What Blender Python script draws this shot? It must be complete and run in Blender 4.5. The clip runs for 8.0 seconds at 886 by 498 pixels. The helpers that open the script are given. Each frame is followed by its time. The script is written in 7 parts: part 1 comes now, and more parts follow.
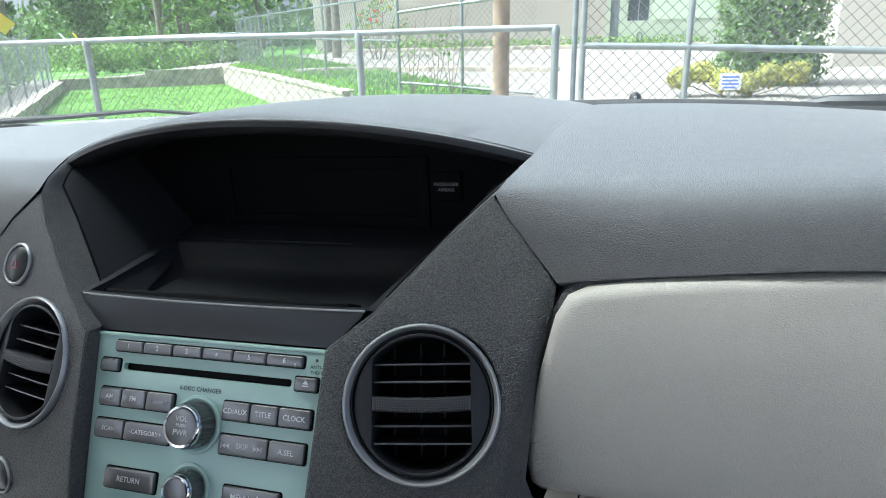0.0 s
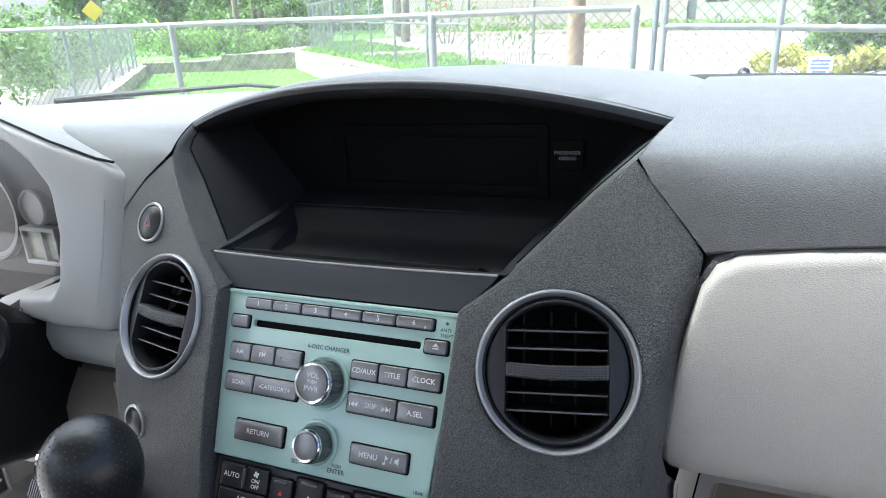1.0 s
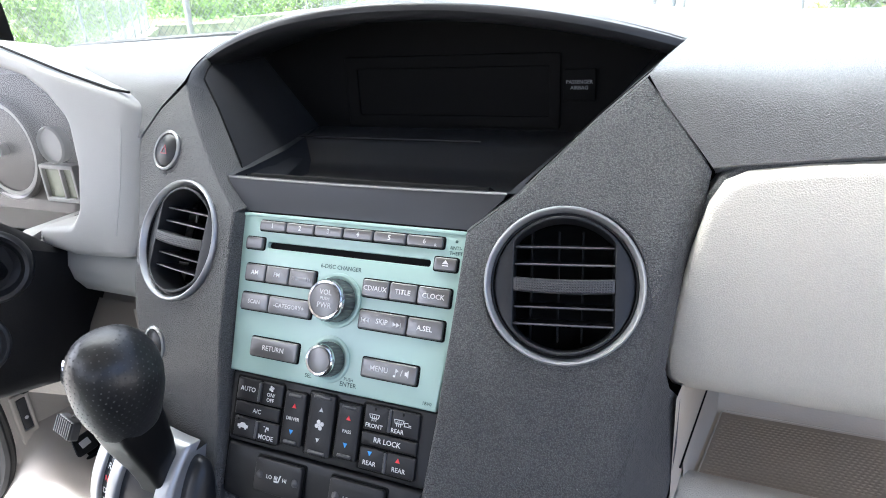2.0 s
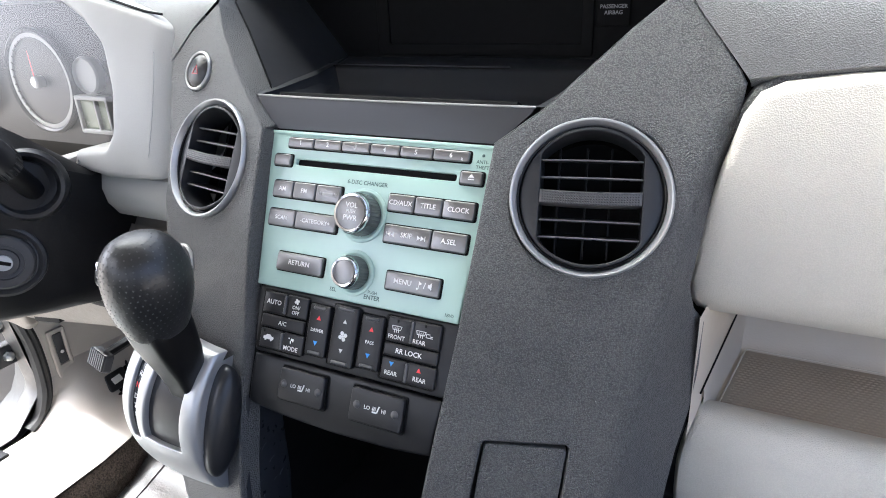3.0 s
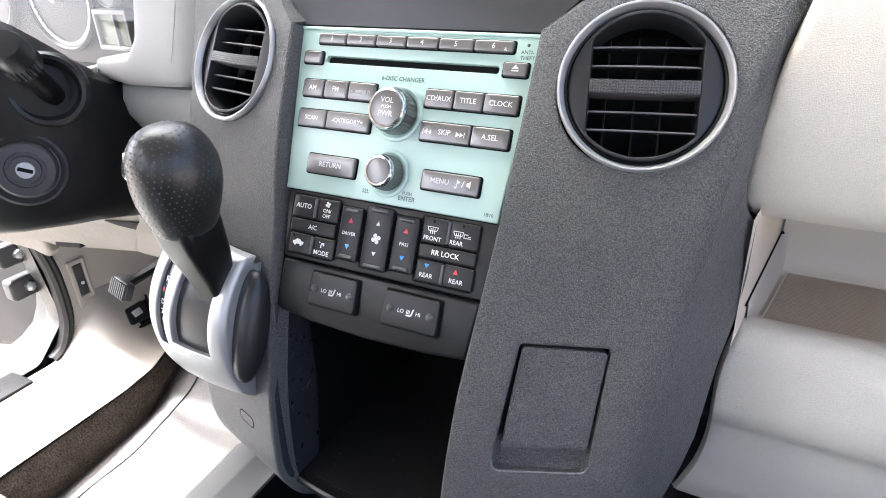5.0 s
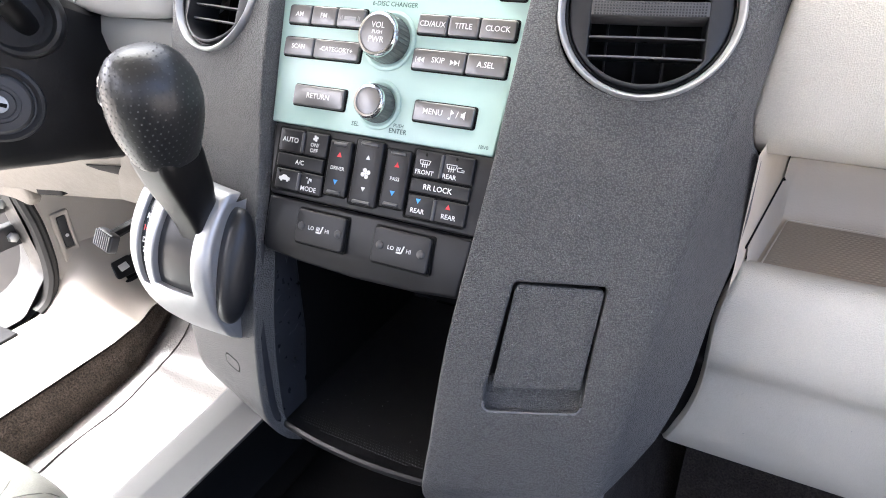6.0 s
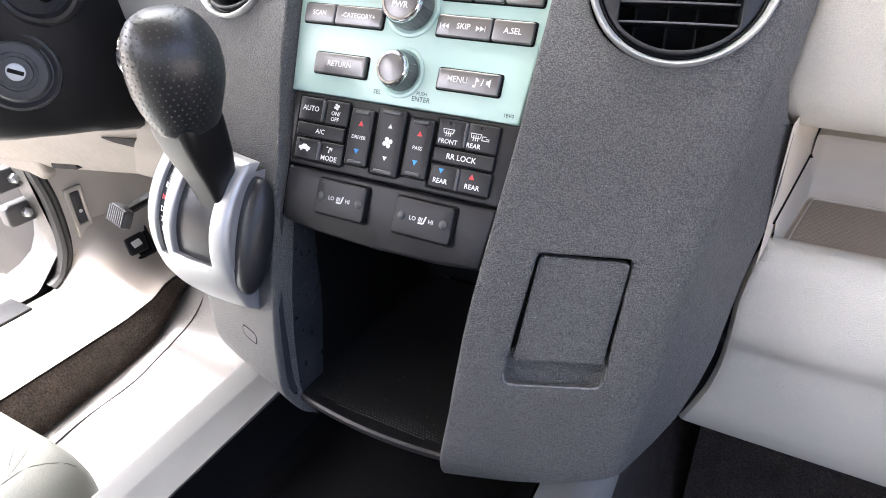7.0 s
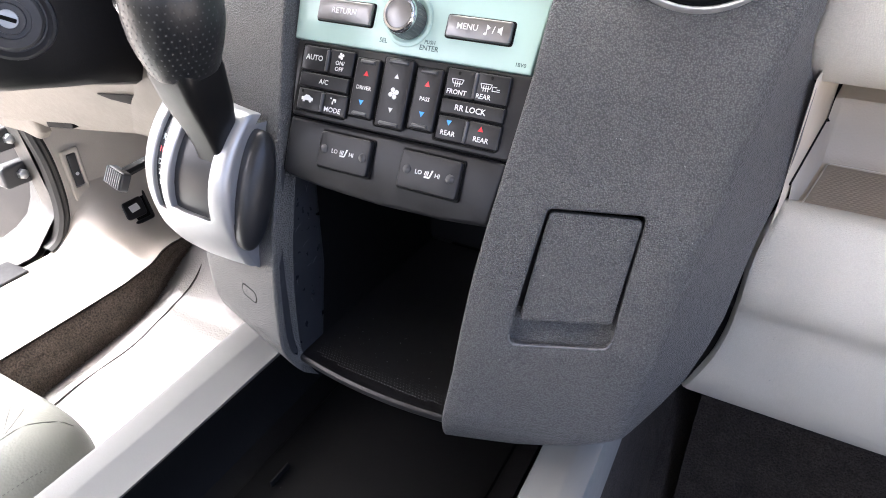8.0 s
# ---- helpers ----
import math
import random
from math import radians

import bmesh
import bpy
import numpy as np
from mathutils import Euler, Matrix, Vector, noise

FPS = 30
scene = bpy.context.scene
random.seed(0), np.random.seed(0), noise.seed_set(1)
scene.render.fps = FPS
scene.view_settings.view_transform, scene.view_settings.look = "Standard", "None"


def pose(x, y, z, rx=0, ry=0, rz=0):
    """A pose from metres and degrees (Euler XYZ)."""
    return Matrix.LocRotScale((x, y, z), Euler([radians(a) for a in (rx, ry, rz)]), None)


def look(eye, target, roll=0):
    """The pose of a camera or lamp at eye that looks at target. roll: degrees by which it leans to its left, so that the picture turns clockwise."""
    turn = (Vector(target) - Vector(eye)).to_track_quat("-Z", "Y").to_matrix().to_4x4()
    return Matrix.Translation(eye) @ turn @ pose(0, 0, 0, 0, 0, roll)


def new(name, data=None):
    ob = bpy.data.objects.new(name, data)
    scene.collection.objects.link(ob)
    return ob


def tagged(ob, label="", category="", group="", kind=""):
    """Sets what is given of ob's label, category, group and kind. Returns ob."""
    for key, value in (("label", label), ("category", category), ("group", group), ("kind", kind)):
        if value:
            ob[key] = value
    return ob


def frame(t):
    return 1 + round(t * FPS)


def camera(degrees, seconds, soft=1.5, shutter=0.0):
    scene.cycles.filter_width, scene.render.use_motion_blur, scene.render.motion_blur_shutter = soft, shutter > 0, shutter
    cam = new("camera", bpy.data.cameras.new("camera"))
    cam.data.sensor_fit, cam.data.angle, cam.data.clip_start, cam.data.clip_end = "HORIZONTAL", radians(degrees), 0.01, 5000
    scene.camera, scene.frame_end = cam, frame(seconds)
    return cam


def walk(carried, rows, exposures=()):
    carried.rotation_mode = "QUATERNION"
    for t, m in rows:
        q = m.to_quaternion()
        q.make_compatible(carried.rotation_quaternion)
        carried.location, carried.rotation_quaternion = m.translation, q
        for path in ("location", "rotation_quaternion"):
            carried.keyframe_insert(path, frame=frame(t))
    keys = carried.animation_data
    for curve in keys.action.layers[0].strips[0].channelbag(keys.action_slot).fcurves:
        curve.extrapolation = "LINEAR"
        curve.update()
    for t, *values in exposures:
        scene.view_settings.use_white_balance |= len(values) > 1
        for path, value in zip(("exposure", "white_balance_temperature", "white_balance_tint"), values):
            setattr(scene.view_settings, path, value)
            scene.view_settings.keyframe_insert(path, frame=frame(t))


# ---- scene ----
cam = camera(70.9, 8.0, soft=1.0)
PATH = [
    (0, (0.259, -0.314, 1.366), (-0.299, 1.519, 0.793), -3.0),
    (0.5, (0.226, -0.318, 1.366), (-0.447, 1.483, 0.815), -3.1),
    (1, (0.215, -0.325, 1.353), (-0.526, 1.431, 0.747), -3.1),
    (1.5, (0.216, -0.321, 1.333), (-0.516, 1.402, 0.631), -3.2),
    (1.7, (0.218, -0.328, 1.331), (-0.53, 1.393, 0.639), -3.2),
    (2.8, (0.227, -0.351, 1.302), (-0.592, 1.299, 0.523), -2.6),
    (3, (0.226, -0.353, 1.293), (-0.608, 1.288, 0.51), -2.5),
    (3.5, (0.221, -0.356, 1.271), (-0.598, 1.264, 0.432), -1.1),
    (4, (0.224, -0.354, 1.265), (-0.604, 1.242, 0.39), -2.7),
    (5.3, (0.208, -0.363, 1.247), (-0.639, 1.203, 0.336), -2.0),
    (5.5, (0.209, -0.36, 1.243), (-0.628, 1.197, 0.307), -2.2),
    (6, (0.208, -0.359, 1.228), (-0.595, 1.184, 0.242), -1.0),
    (6.5, (0.206, -0.361, 1.225), (-0.6, 1.172, 0.225), -0.8),
    (7, (0.2, -0.363, 1.218), (-0.614, 1.148, 0.192), -0.7),
    (7.5, (0.195, -0.364, 1.209), (-0.615, 1.124, 0.146), 0.0),
    (8, (0.195, -0.363, 1.202), (-0.597, 1.116, 0.113), 0.3),
]
walk(cam, [(t, look(eye, target, roll)) for t, eye, target, roll in PATH],
     exposures=[(0.0, 1.80, 5300, 0), (0.5, 2.18, 5325, 1.5), (1.0, 2.36, 5350, 3), (1.7, 2.92, 5450, 6), (3.0, 3.20, 5640, 6), (4.0, 3.36, 5770, 7), (5.5, 3.66, 5880, 8.5), (8.0, 3.77, 5930, 10.5)])

# ---- world and sun ----
world = bpy.data.worlds.new("world")
scene.world = world
world.use_nodes = True
wt = world.node_tree
sky = wt.nodes.new("ShaderNodeTexSky")
sky.sky_type, sky.sun_disc = "NISHITA", False
SUN_ELEV, SUN_ROT = radians(58), radians(-107.5)
sky.sun_elevation, sky.sun_rotation, sky.dust_density, sky.air_density = SUN_ELEV, SUN_ROT, 9.0, 0.42
sky.ozone_density = 0.4
wt.nodes["Background"].inputs["Strength"].default_value = 0.15
wt.links.new(sky.outputs[0], wt.nodes["Background"].inputs["Color"])
sun = new("sun", bpy.data.lights.new("sun", "SUN"))
sun.data.energy, sun.data.angle, sun.data.color = 1.9, radians(4), (1.0, 0.965, 0.92)
SUN_DIR = Vector((math.sin(SUN_ROT) * math.cos(SUN_ELEV), math.cos(SUN_ROT) * math.cos(SUN_ELEV), math.sin(SUN_ELEV)))
sun.matrix_world = look(SUN_DIR * 20, (0, 0, 0))


# ---- materials ----
def material(name, base, rough=0.5, *, spec=0.5, metal=0.0, var=0.12, blot=9.0, grain=0.0, depth=0.0003, coat=0.0, coat_rough=0.08, cells=False, fleck_light=0.0, sheen=0.0, uneven=0.09):
    """base colour with slow blotches, fine grain relief (grain: cells per metre) and uneven gloss."""
    m = bpy.data.materials.new(name)
    m.use_nodes = True
    nt, b = m.node_tree, m.node_tree.nodes["Principled BSDF"]
    co = nt.nodes.new("ShaderNodeTexCoord")
    b.inputs["Metallic"].default_value = metal
    b.inputs["Specular IOR Level"].default_value = spec
    b.inputs["Coat Weight"].default_value = coat
    b.inputs["Coat Roughness"].default_value = coat_rough
    b.inputs["Sheen Weight"].default_value = sheen
    b.inputs["Sheen Roughness"].default_value = 0.45
    n1 = nt.nodes.new("ShaderNodeTexNoise")
    n1.inputs["Scale"].default_value, n1.inputs["Detail"].default_value = blot, 5.0
    nt.links.new(co.outputs["Object"], n1.inputs["Vector"])
    r = nt.nodes.new("ShaderNodeValToRGB")
    r.color_ramp.elements[0].position, r.color_ramp.elements[1].position = 0.3, 0.7
    r.color_ramp.elements[0].color = (*[c * (1 - var) for c in base], 1)
    r.color_ramp.elements[1].color = (*[min(1, c * (1 + var)) for c in base], 1)
    nt.links.new(n1.outputs["Fac"], r.inputs["Fac"])
    colour = r.outputs["Color"]
    n2 = nt.nodes.new("ShaderNodeTexNoise")
    n2.inputs["Scale"].default_value, n2.inputs["Detail"].default_value = 140.0, 3.0
    nt.links.new(co.outputs["Object"], n2.inputs["Vector"])
    mr = nt.nodes.new("ShaderNodeMapRange")
    mr.inputs["To Min"].default_value, mr.inputs["To Max"].default_value = max(0.02, rough - uneven), min(1, rough + uneven)
    nt.links.new(n2.outputs["Fac"], mr.inputs["Value"])
    nt.links.new(mr.outputs["Result"], b.inputs["Roughness"])
    if grain:
        if cells:
            g = nt.nodes.new("ShaderNodeTexVoronoi")
            g.feature = "F1"
            out = g.outputs["Distance"]
        else:
            g = nt.nodes.new("ShaderNodeTexNoise")
            g.inputs["Detail"].default_value = 2.0
            out = g.outputs["Fac"]
        g.inputs["Scale"].default_value = grain
        nt.links.new(co.outputs["Object"], g.inputs["Vector"])
        bp = nt.nodes.new("ShaderNodeBump")
        bp.inputs["Strength"].default_value, bp.inputs["Distance"].default_value = 1.0, depth
        nt.links.new(out, bp.inputs["Height"])
        nt.links.new(bp.outputs["Normal"], b.inputs["Normal"])
        if fleck_light:
            # grain's highlights and shade put into the colour: lighter crests, darker valleys
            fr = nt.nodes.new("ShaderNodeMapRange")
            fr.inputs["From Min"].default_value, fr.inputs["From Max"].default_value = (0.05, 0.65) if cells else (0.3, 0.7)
            fr.inputs["To Min"].default_value, fr.inputs["To Max"].default_value = 1 + fleck_light, 1 - fleck_light
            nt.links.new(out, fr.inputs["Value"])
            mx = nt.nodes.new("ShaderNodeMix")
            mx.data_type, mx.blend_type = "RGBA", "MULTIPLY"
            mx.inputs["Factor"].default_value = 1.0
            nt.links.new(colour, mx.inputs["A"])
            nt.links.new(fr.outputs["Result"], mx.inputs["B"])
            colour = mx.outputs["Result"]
    nt.links.new(colour, b.inputs["Base Color"])
    return m


def paint(name, colour):
    m = bpy.data.materials.new(name)
    m.use_nodes = True
    b = m.node_tree.nodes["Principled BSDF"]
    b.inputs["Base Color"].default_value = (*colour, 1)
    b.inputs["Roughness"].default_value = 0.45
    return m


def glass(name, tint=(1, 1, 1), least=0.04, rough=0.0, dust=0.0):
    m = bpy.data.materials.new(name)
    m.use_nodes = True
    nt = m.node_tree
    tr, gl = nt.nodes.new("ShaderNodeBsdfTransparent"), nt.nodes.new("ShaderNodeBsdfGlossy")
    mx, lw, pw, mr = nt.nodes.new("ShaderNodeMixShader"), nt.nodes.new("ShaderNodeLayerWeight"), nt.nodes.new("ShaderNodeMath"), nt.nodes.new("ShaderNodeMapRange")
    tr.inputs["Color"].default_value = (*tint, 1)
    gl.inputs["Roughness"].default_value = rough
    pw.operation = "POWER"
    pw.inputs[1].default_value = 4.0
    mr.inputs["To Min"].default_value, mr.inputs["To Max"].default_value = least, 0.9
    nt.links.new(lw.outputs["Facing"], pw.inputs[0])
    nt.links.new(pw.outputs[0], mr.inputs["Value"])
    nt.links.new(mr.outputs["Result"], mx.inputs[0])
    nt.links.new(tr.outputs[0], mx.inputs[1])
    nt.links.new(gl.outputs[0], mx.inputs[2])
    out = mx.outputs[0]
    if dust:
        # a thin film of dust scatters a little light
        df, m2, nz = nt.nodes.new("ShaderNodeBsdfDiffuse"), nt.nodes.new("ShaderNodeMixShader"), nt.nodes.new("ShaderNodeTexNoise")
        r2 = nt.nodes.new("ShaderNodeMapRange")
        nz.inputs["Scale"].default_value = 6.0
        r2.inputs["To Min"].default_value, r2.inputs["To Max"].default_value = dust * 0.6, dust * 1.4
        nt.links.new(nz.outputs["Fac"], r2.inputs["Value"])
        nt.links.new(r2.outputs["Result"], m2.inputs[0])
        nt.links.new(out, m2.inputs[1])
        nt.links.new(df.outputs[0], m2.inputs[2])
        out = m2.outputs[0]
    nt.links.new(out, nt.nodes["Material Output"].inputs["Surface"])
    return m


M_DASH = material("charcoal grained plastic", (0.1085, 0.1105, 0.1090), 0.40, var=0.06, grain=1150, depth=0.0009, cells=True, fleck_light=0.43)
M_TOP = material("grey grained dash pad", (0.128, 0.130, 0.129), 0.40, var=0.05, grain=1300, depth=0.00045, cells=True, fleck_light=0.14, sheen=0.22)
M_SMOOTH = material("smooth charcoal plastic", (0.017, 0.0175, 0.019), 0.34, spec=0.4, var=0.12, grain=900, depth=0.00005)
M_KEY = material("black satin key plastic", (0.012, 0.012, 0.013), 0.36, spec=0.32, var=0.12, grain=900, depth=0.00004)
M_BLACK = material("black plastic", (0.005, 0.005, 0.0055), 0.42, spec=0.3, var=0.15, grain=700, depth=0.0001)
M_DEEP = material("matt black plastic", (0.003, 0.003, 0.003), 0.7, spec=0.15, var=0.1)
M_GREY = material("light grey grained vinyl", (0.665, 0.635, 0.553), 0.50, var=0.04, grain=1250, depth=0.00038, cells=True, fleck_light=0.05)
M_COWL = material("light grey moulded plastic", (0.325, 0.327, 0.314), 0.50, var=0.04, grain=800, depth=0.00012)
M_BEIGE = material("beige moulded plastic", (0.60, 0.54, 0.45), 0.55, var=0.05, grain=700, depth=0.0002)
M_MINT = material("mint painted faceplate", (0.405, 0.565, 0.505), 0.33, var=0.015, blot=14, grain=900, depth=0.00001, coat=0.3, coat_rough=0.14, uneven=0.02)
M_BUTTON = material("graphite satin button", (0.150, 0.146, 0.143), 0.34, metal=0.75, var=0.05, grain=900, depth=0.00001, coat=0.9, coat_rough=0.24, uneven=0.02)
M_DULL = material("dull charcoal plastic", (0.040, 0.040, 0.042), 0.42, var=0.1, grain=900, depth=0.00005)
M_SILVER = material("satin silver plastic", (0.44, 0.445, 0.447), 0.42, metal=0.6, var=0.05, grain=900, depth=0.00002)
M_CHROME = material("bright chrome", (0.85, 0.85, 0.86), 0.12, metal=1.0, var=0.03)
M_LEATHER_K = material("black perforated leather", (0.017, 0.0175, 0.0175), 0.34, var=0.12, grain=500, depth=0.0001)
M_SEAT = material("pale grey leather", (0.225, 0.235, 0.212), 0.45, var=0.07, grain=420, depth=0.00018, cells=True)
M_CARPET = material("brown grey carpet", (0.085, 0.066, 0.052), 0.95, var=0.25, blot=30, grain=420, depth=0.003, fleck_light=0.6)
M_CARPET_D = material("dark grey carpet", (0.029, 0.0235, 0.020), 0.95, var=0.3, blot=40, grain=420, depth=0.003, fleck_light=0.6)
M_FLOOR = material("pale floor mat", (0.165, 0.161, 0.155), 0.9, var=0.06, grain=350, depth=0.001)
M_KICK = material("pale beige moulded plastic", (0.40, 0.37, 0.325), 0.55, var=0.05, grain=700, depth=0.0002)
M_MAT = material("taupe ribbed rubber mat", (0.42, 0.365, 0.29), 0.7, var=0.06, grain=900, depth=0.0001)
M_RUBBER = material("black ribbed rubber", (0.010, 0.010, 0.011), 0.6, spec=0.22, var=0.1, grain=900, depth=0.0001)
M_SCREEN = material("dark glossy screen", (0.017, 0.018, 0.019), 0.22, spec=0.45, var=0.05)
M_TRAY = material("dark grey smooth plastic", (0.030, 0.032, 0.035), 0.36, var=0.1, grain=900, depth=0.00005)
M_WHITE = paint("white print", (0.68, 0.68, 0.67))
M_GREYPRINT = paint("grey print", (0.30, 0.30, 0.30))
M_RED_DULL = paint("dull red print", (0.22, 0.02, 0.025))
M_PRINT = paint("dark print", (0.04, 0.08, 0.07))
M_RED = paint("red print", (0.70, 0.03, 0.04))
M_BLUE = paint("blue print", (0.05, 0.30, 0.75))
M_BODY = material("pale silver car paint", (0.60, 0.61, 0.61), 0.25, metal=0.3, var=0.03, coat=0.8)
M_LINER = material("grey headliner cloth", (0.50, 0.48, 0.44), 0.9, var=0.05, grain=500, depth=0.0005)
M_GLASS = glass("dusty windscreen glass", (0.94, 0.97, 0.91), dust=0.14)
M_LENS = glass("clear instrument lens", (0.92, 0.92, 0.92))
M_STEEL = material("zinc plated steel", (0.45, 0.46, 0.46), 0.4, metal=0.8, var=0.15, blot=25)


# ---- mesh helpers ----
def part(name, bm, mat, parent=None, label="", smooth=True):
    me = bpy.data.meshes.new(name)
    bmesh.ops.recalc_face_normals(bm, faces=bm.faces)
    bm.to_mesh(me)
    bm.free()
    me.materials.append(mat)
    if smooth:
        me.shade_smooth()
        me.set_sharp_from_angle(angle=radians(38))
    ob = new(name, me)
    if parent:
        ob.parent = parent
        ob.matrix_parent_inverse = parent.matrix_world.inverted()
    if label:
        tagged(ob, label)
    return ob


def thing(name, at, label, category, group="", kind="", m=None):
    ob = new(name)
    ob.empty_display_size = 0.02
    ob.matrix_world = m if m else Matrix.Translation(at)
    return tagged(ob, label, category, group, kind)


def inside(p, poly):
    x, y = p
    c = False
    for (x0, y0), (x1, y1) in zip(poly, poly[1:] + poly[:1]):
        if (y0 > y) != (y1 > y) and x < (x1 - x0) * (y - y0) / (y1 - y0) + x0:
            c = not c
    return c


def area(poly):
    return sum(a[0] * b[1] - b[0] * a[1] for a, b in zip(poly, poly[1:] + poly[:1])) / 2


def densify(poly, step):
    out = []
    for a, b in zip(poly, poly[1:] + poly[:1]):
        n = max(1, math.ceil(math.dist(a, b) / step))
        out += [(a[0] + (b[0] - a[0]) * i / n, a[1] + (b[1] - a[1]) * i / n) for i in range(n)]
    return out


def offset(poly, d):
    """The loop moved inwards by d (counter-clockwise loops)."""
    out, n = [], len(poly)
    for i in range(n):
        a, b, c = Vector(poly[i - 1]), Vector(poly[i]), Vector(poly[(i + 1) % n])
        u, v = (b - a).normalized(), (c - b).normalized()
        n1, n2 = Vector((-u.y, u.x)), Vector((-v.y, v.x))
        k = n1 + n2
        k = k / max(0.35, k.dot(n1)) if k.length > 1e-6 else n1
        out.append((b.x + k.x * d, b.y + k.y * d))
    return out


def fillet(poly, r, seg=4):
    """Rounds every corner of a loop; r: one radius or one per corner."""
    out, n = [], len(poly)
    for i in range(n):
        a, b, c = Vector(poly[i - 1]), Vector(poly[i]), Vector(poly[(i + 1) % n])
        q = r[i] if isinstance(r, (list, tuple)) else r
        u, v = (a - b), (c - b)
        ang = u.angle(v)
        t = min(q / math.tan(ang / 2), u.length * 0.45, v.length * 0.45) if q > 0 else 0
        if t < 1e-6:
            out.append((b.x, b.y))
            continue
        p, s = b + u.normalized() * t, b + v.normalized() * t
        for k in range(seg + 1):
            f = k / seg
            w = p * (1 - f) ** 2 + b * 2 * f * (1 - f) + s * f * f
            out.append((w.x, w.y))
    return out


def oval(cx, cy, rx, ry, n=40):
    return [(cx + rx * math.cos(2 * math.pi * i / n), cy + ry * math.sin(2 * math.pi * i / n)) for i in range(n)]


def slab(outline, fn, holes=(), r=0.0008, depth=0.004, step=0.01, seg=3, hole_r=None, hole_depth=None, bm=None):
    """A plate with rounded edges: fn(u, v, h) gives the place of (u, v) at height h over the surface."""
    from mathutils.geometry import delaunay_2d_cdt
    bm = bm or bmesh.new()
    loops = []
    for k, lp in enumerate([outline, *holes]):
        lp = list(lp)
        if area(lp) < 0:
            lp.reverse()
        lp = densify(lp, step)
        rr = r if k == 0 or hole_r is None else hole_r
        dd = depth if k == 0 or hole_depth is None else hole_depth
        loops.append((lp, offset(lp, rr if k == 0 else -rr), rr, dd))
    pts, edges = [], []
    for _, inner, _, _ in loops:
        s = len(pts)
        pts += inner
        edges += [(s + i, s + (i + 1) % len(inner)) for i in range(len(inner))]
    xs, ys = [p[0] for p in loops[0][1]], [p[1] for p in loops[0][1]]
    bound = np.array(pts)
    nx, ny = int((max(xs) - min(xs)) / step), int((max(ys) - min(ys)) / step)
    for i in range(1, nx + 1):
        for j in range(1, ny + 1):
            q = (min(xs) + i * step + (j % 2) * step * 0.3, min(ys) + j * step)
            if inside(q, loops[0][1]) and not any(inside(q, l[1]) for l in loops[1:]):
                if np.min(np.sum((bound - q) ** 2, axis=1)) > (0.45 * step) ** 2:
                    pts.append(q)
    vs, _, fs, _, _, _ = delaunay_2d_cdt([Vector(p) for p in pts], edges, [], 0, 1e-7)
    bv = [bm.verts.new(fn(v.x, v.y, 0)) for v in vs]
    for f in fs:
        c = (sum(vs[i].x for i in f) / 3, sum(vs[i].y for i in f) / 3)
        if inside(c, loops[0][1]) and not any(inside(c, l[1]) for l in loops[1:]):
            try:
                bm.faces.new([bv[i] for i in f])
            except ValueError:
                pass
    s = 0
    for k, (lp, inner, rr, dd) in enumerate(loops):
        n = len(lp)
        ring = [bv[s + i] for i in range(n)]
        s += n
        rings = [(math.sin(a), -rr * (1 - math.cos(a))) for a in [math.pi / 2 * (i + 1) / seg for i in range(seg)]] if rr > 0 else []
        if dd > rr:
            rings.append((1.0, -dd))
        for f, h in rings:
            nxt = [bm.verts.new(fn(a[0] + (b[0] - a[0]) * f, a[1] + (b[1] - a[1]) * f, h)) for a, b in zip(inner, lp)]
            for i in range(n):
                bm.faces.new((ring[i], ring[(i + 1) % n], nxt[(i + 1) % n], nxt[i]))
            ring = nxt
    return bm


def loft(rows, closed=False, caps=False, bm=None):
    """Faces between rows of places, each row of the same length."""
    bm = bm or bmesh.new()
    vr = [[bm.verts.new(p) for p in row] for row in rows]
    n = len(rows[0])
    for a, b in zip(vr, vr[1:]):
        for i in range(n if closed else n - 1):
            bm.faces.new((a[i], a[(i + 1) % n], b[(i + 1) % n], b[i]))
    if caps:
        for row in (vr[0], vr[-1]):
            bm.faces.new(row)
    return bm


def lathe(profile, m, n=48, bm=None):
    """profile: (radius, height) rows, turned round the z axis of the pose m."""
    rows = [[m @ Vector((r * math.cos(2 * math.pi * i / n), r * math.sin(2 * math.pi * i / n), h)) for i in range(n)] for r, h in profile]
    return loft(rows, closed=True, bm=bm)


def box(x0, x1, y0, y1, z0, z1, r=0.003, bm=None, seg=2):
    b2 = bmesh.new()
    bmesh.ops.create_cube(b2, size=1, matrix=Matrix.Translation(((x0 + x1) / 2, (y0 + y1) / 2, (z0 + z1) / 2)) @ Matrix.Diagonal((x1 - x0, y1 - y0, z1 - z0, 1)))
    if r:
        bmesh.ops.bevel(b2, geom=b2.edges[:], offset=r, segments=seg, affect="EDGES", profile=0.5)
    if bm is None:
        return b2
    me = bpy.data.meshes.new("tmp")
    b2.to_mesh(me)
    b2.free()
    bm.from_mesh(me)
    bpy.data.meshes.remove(me)
    return bm


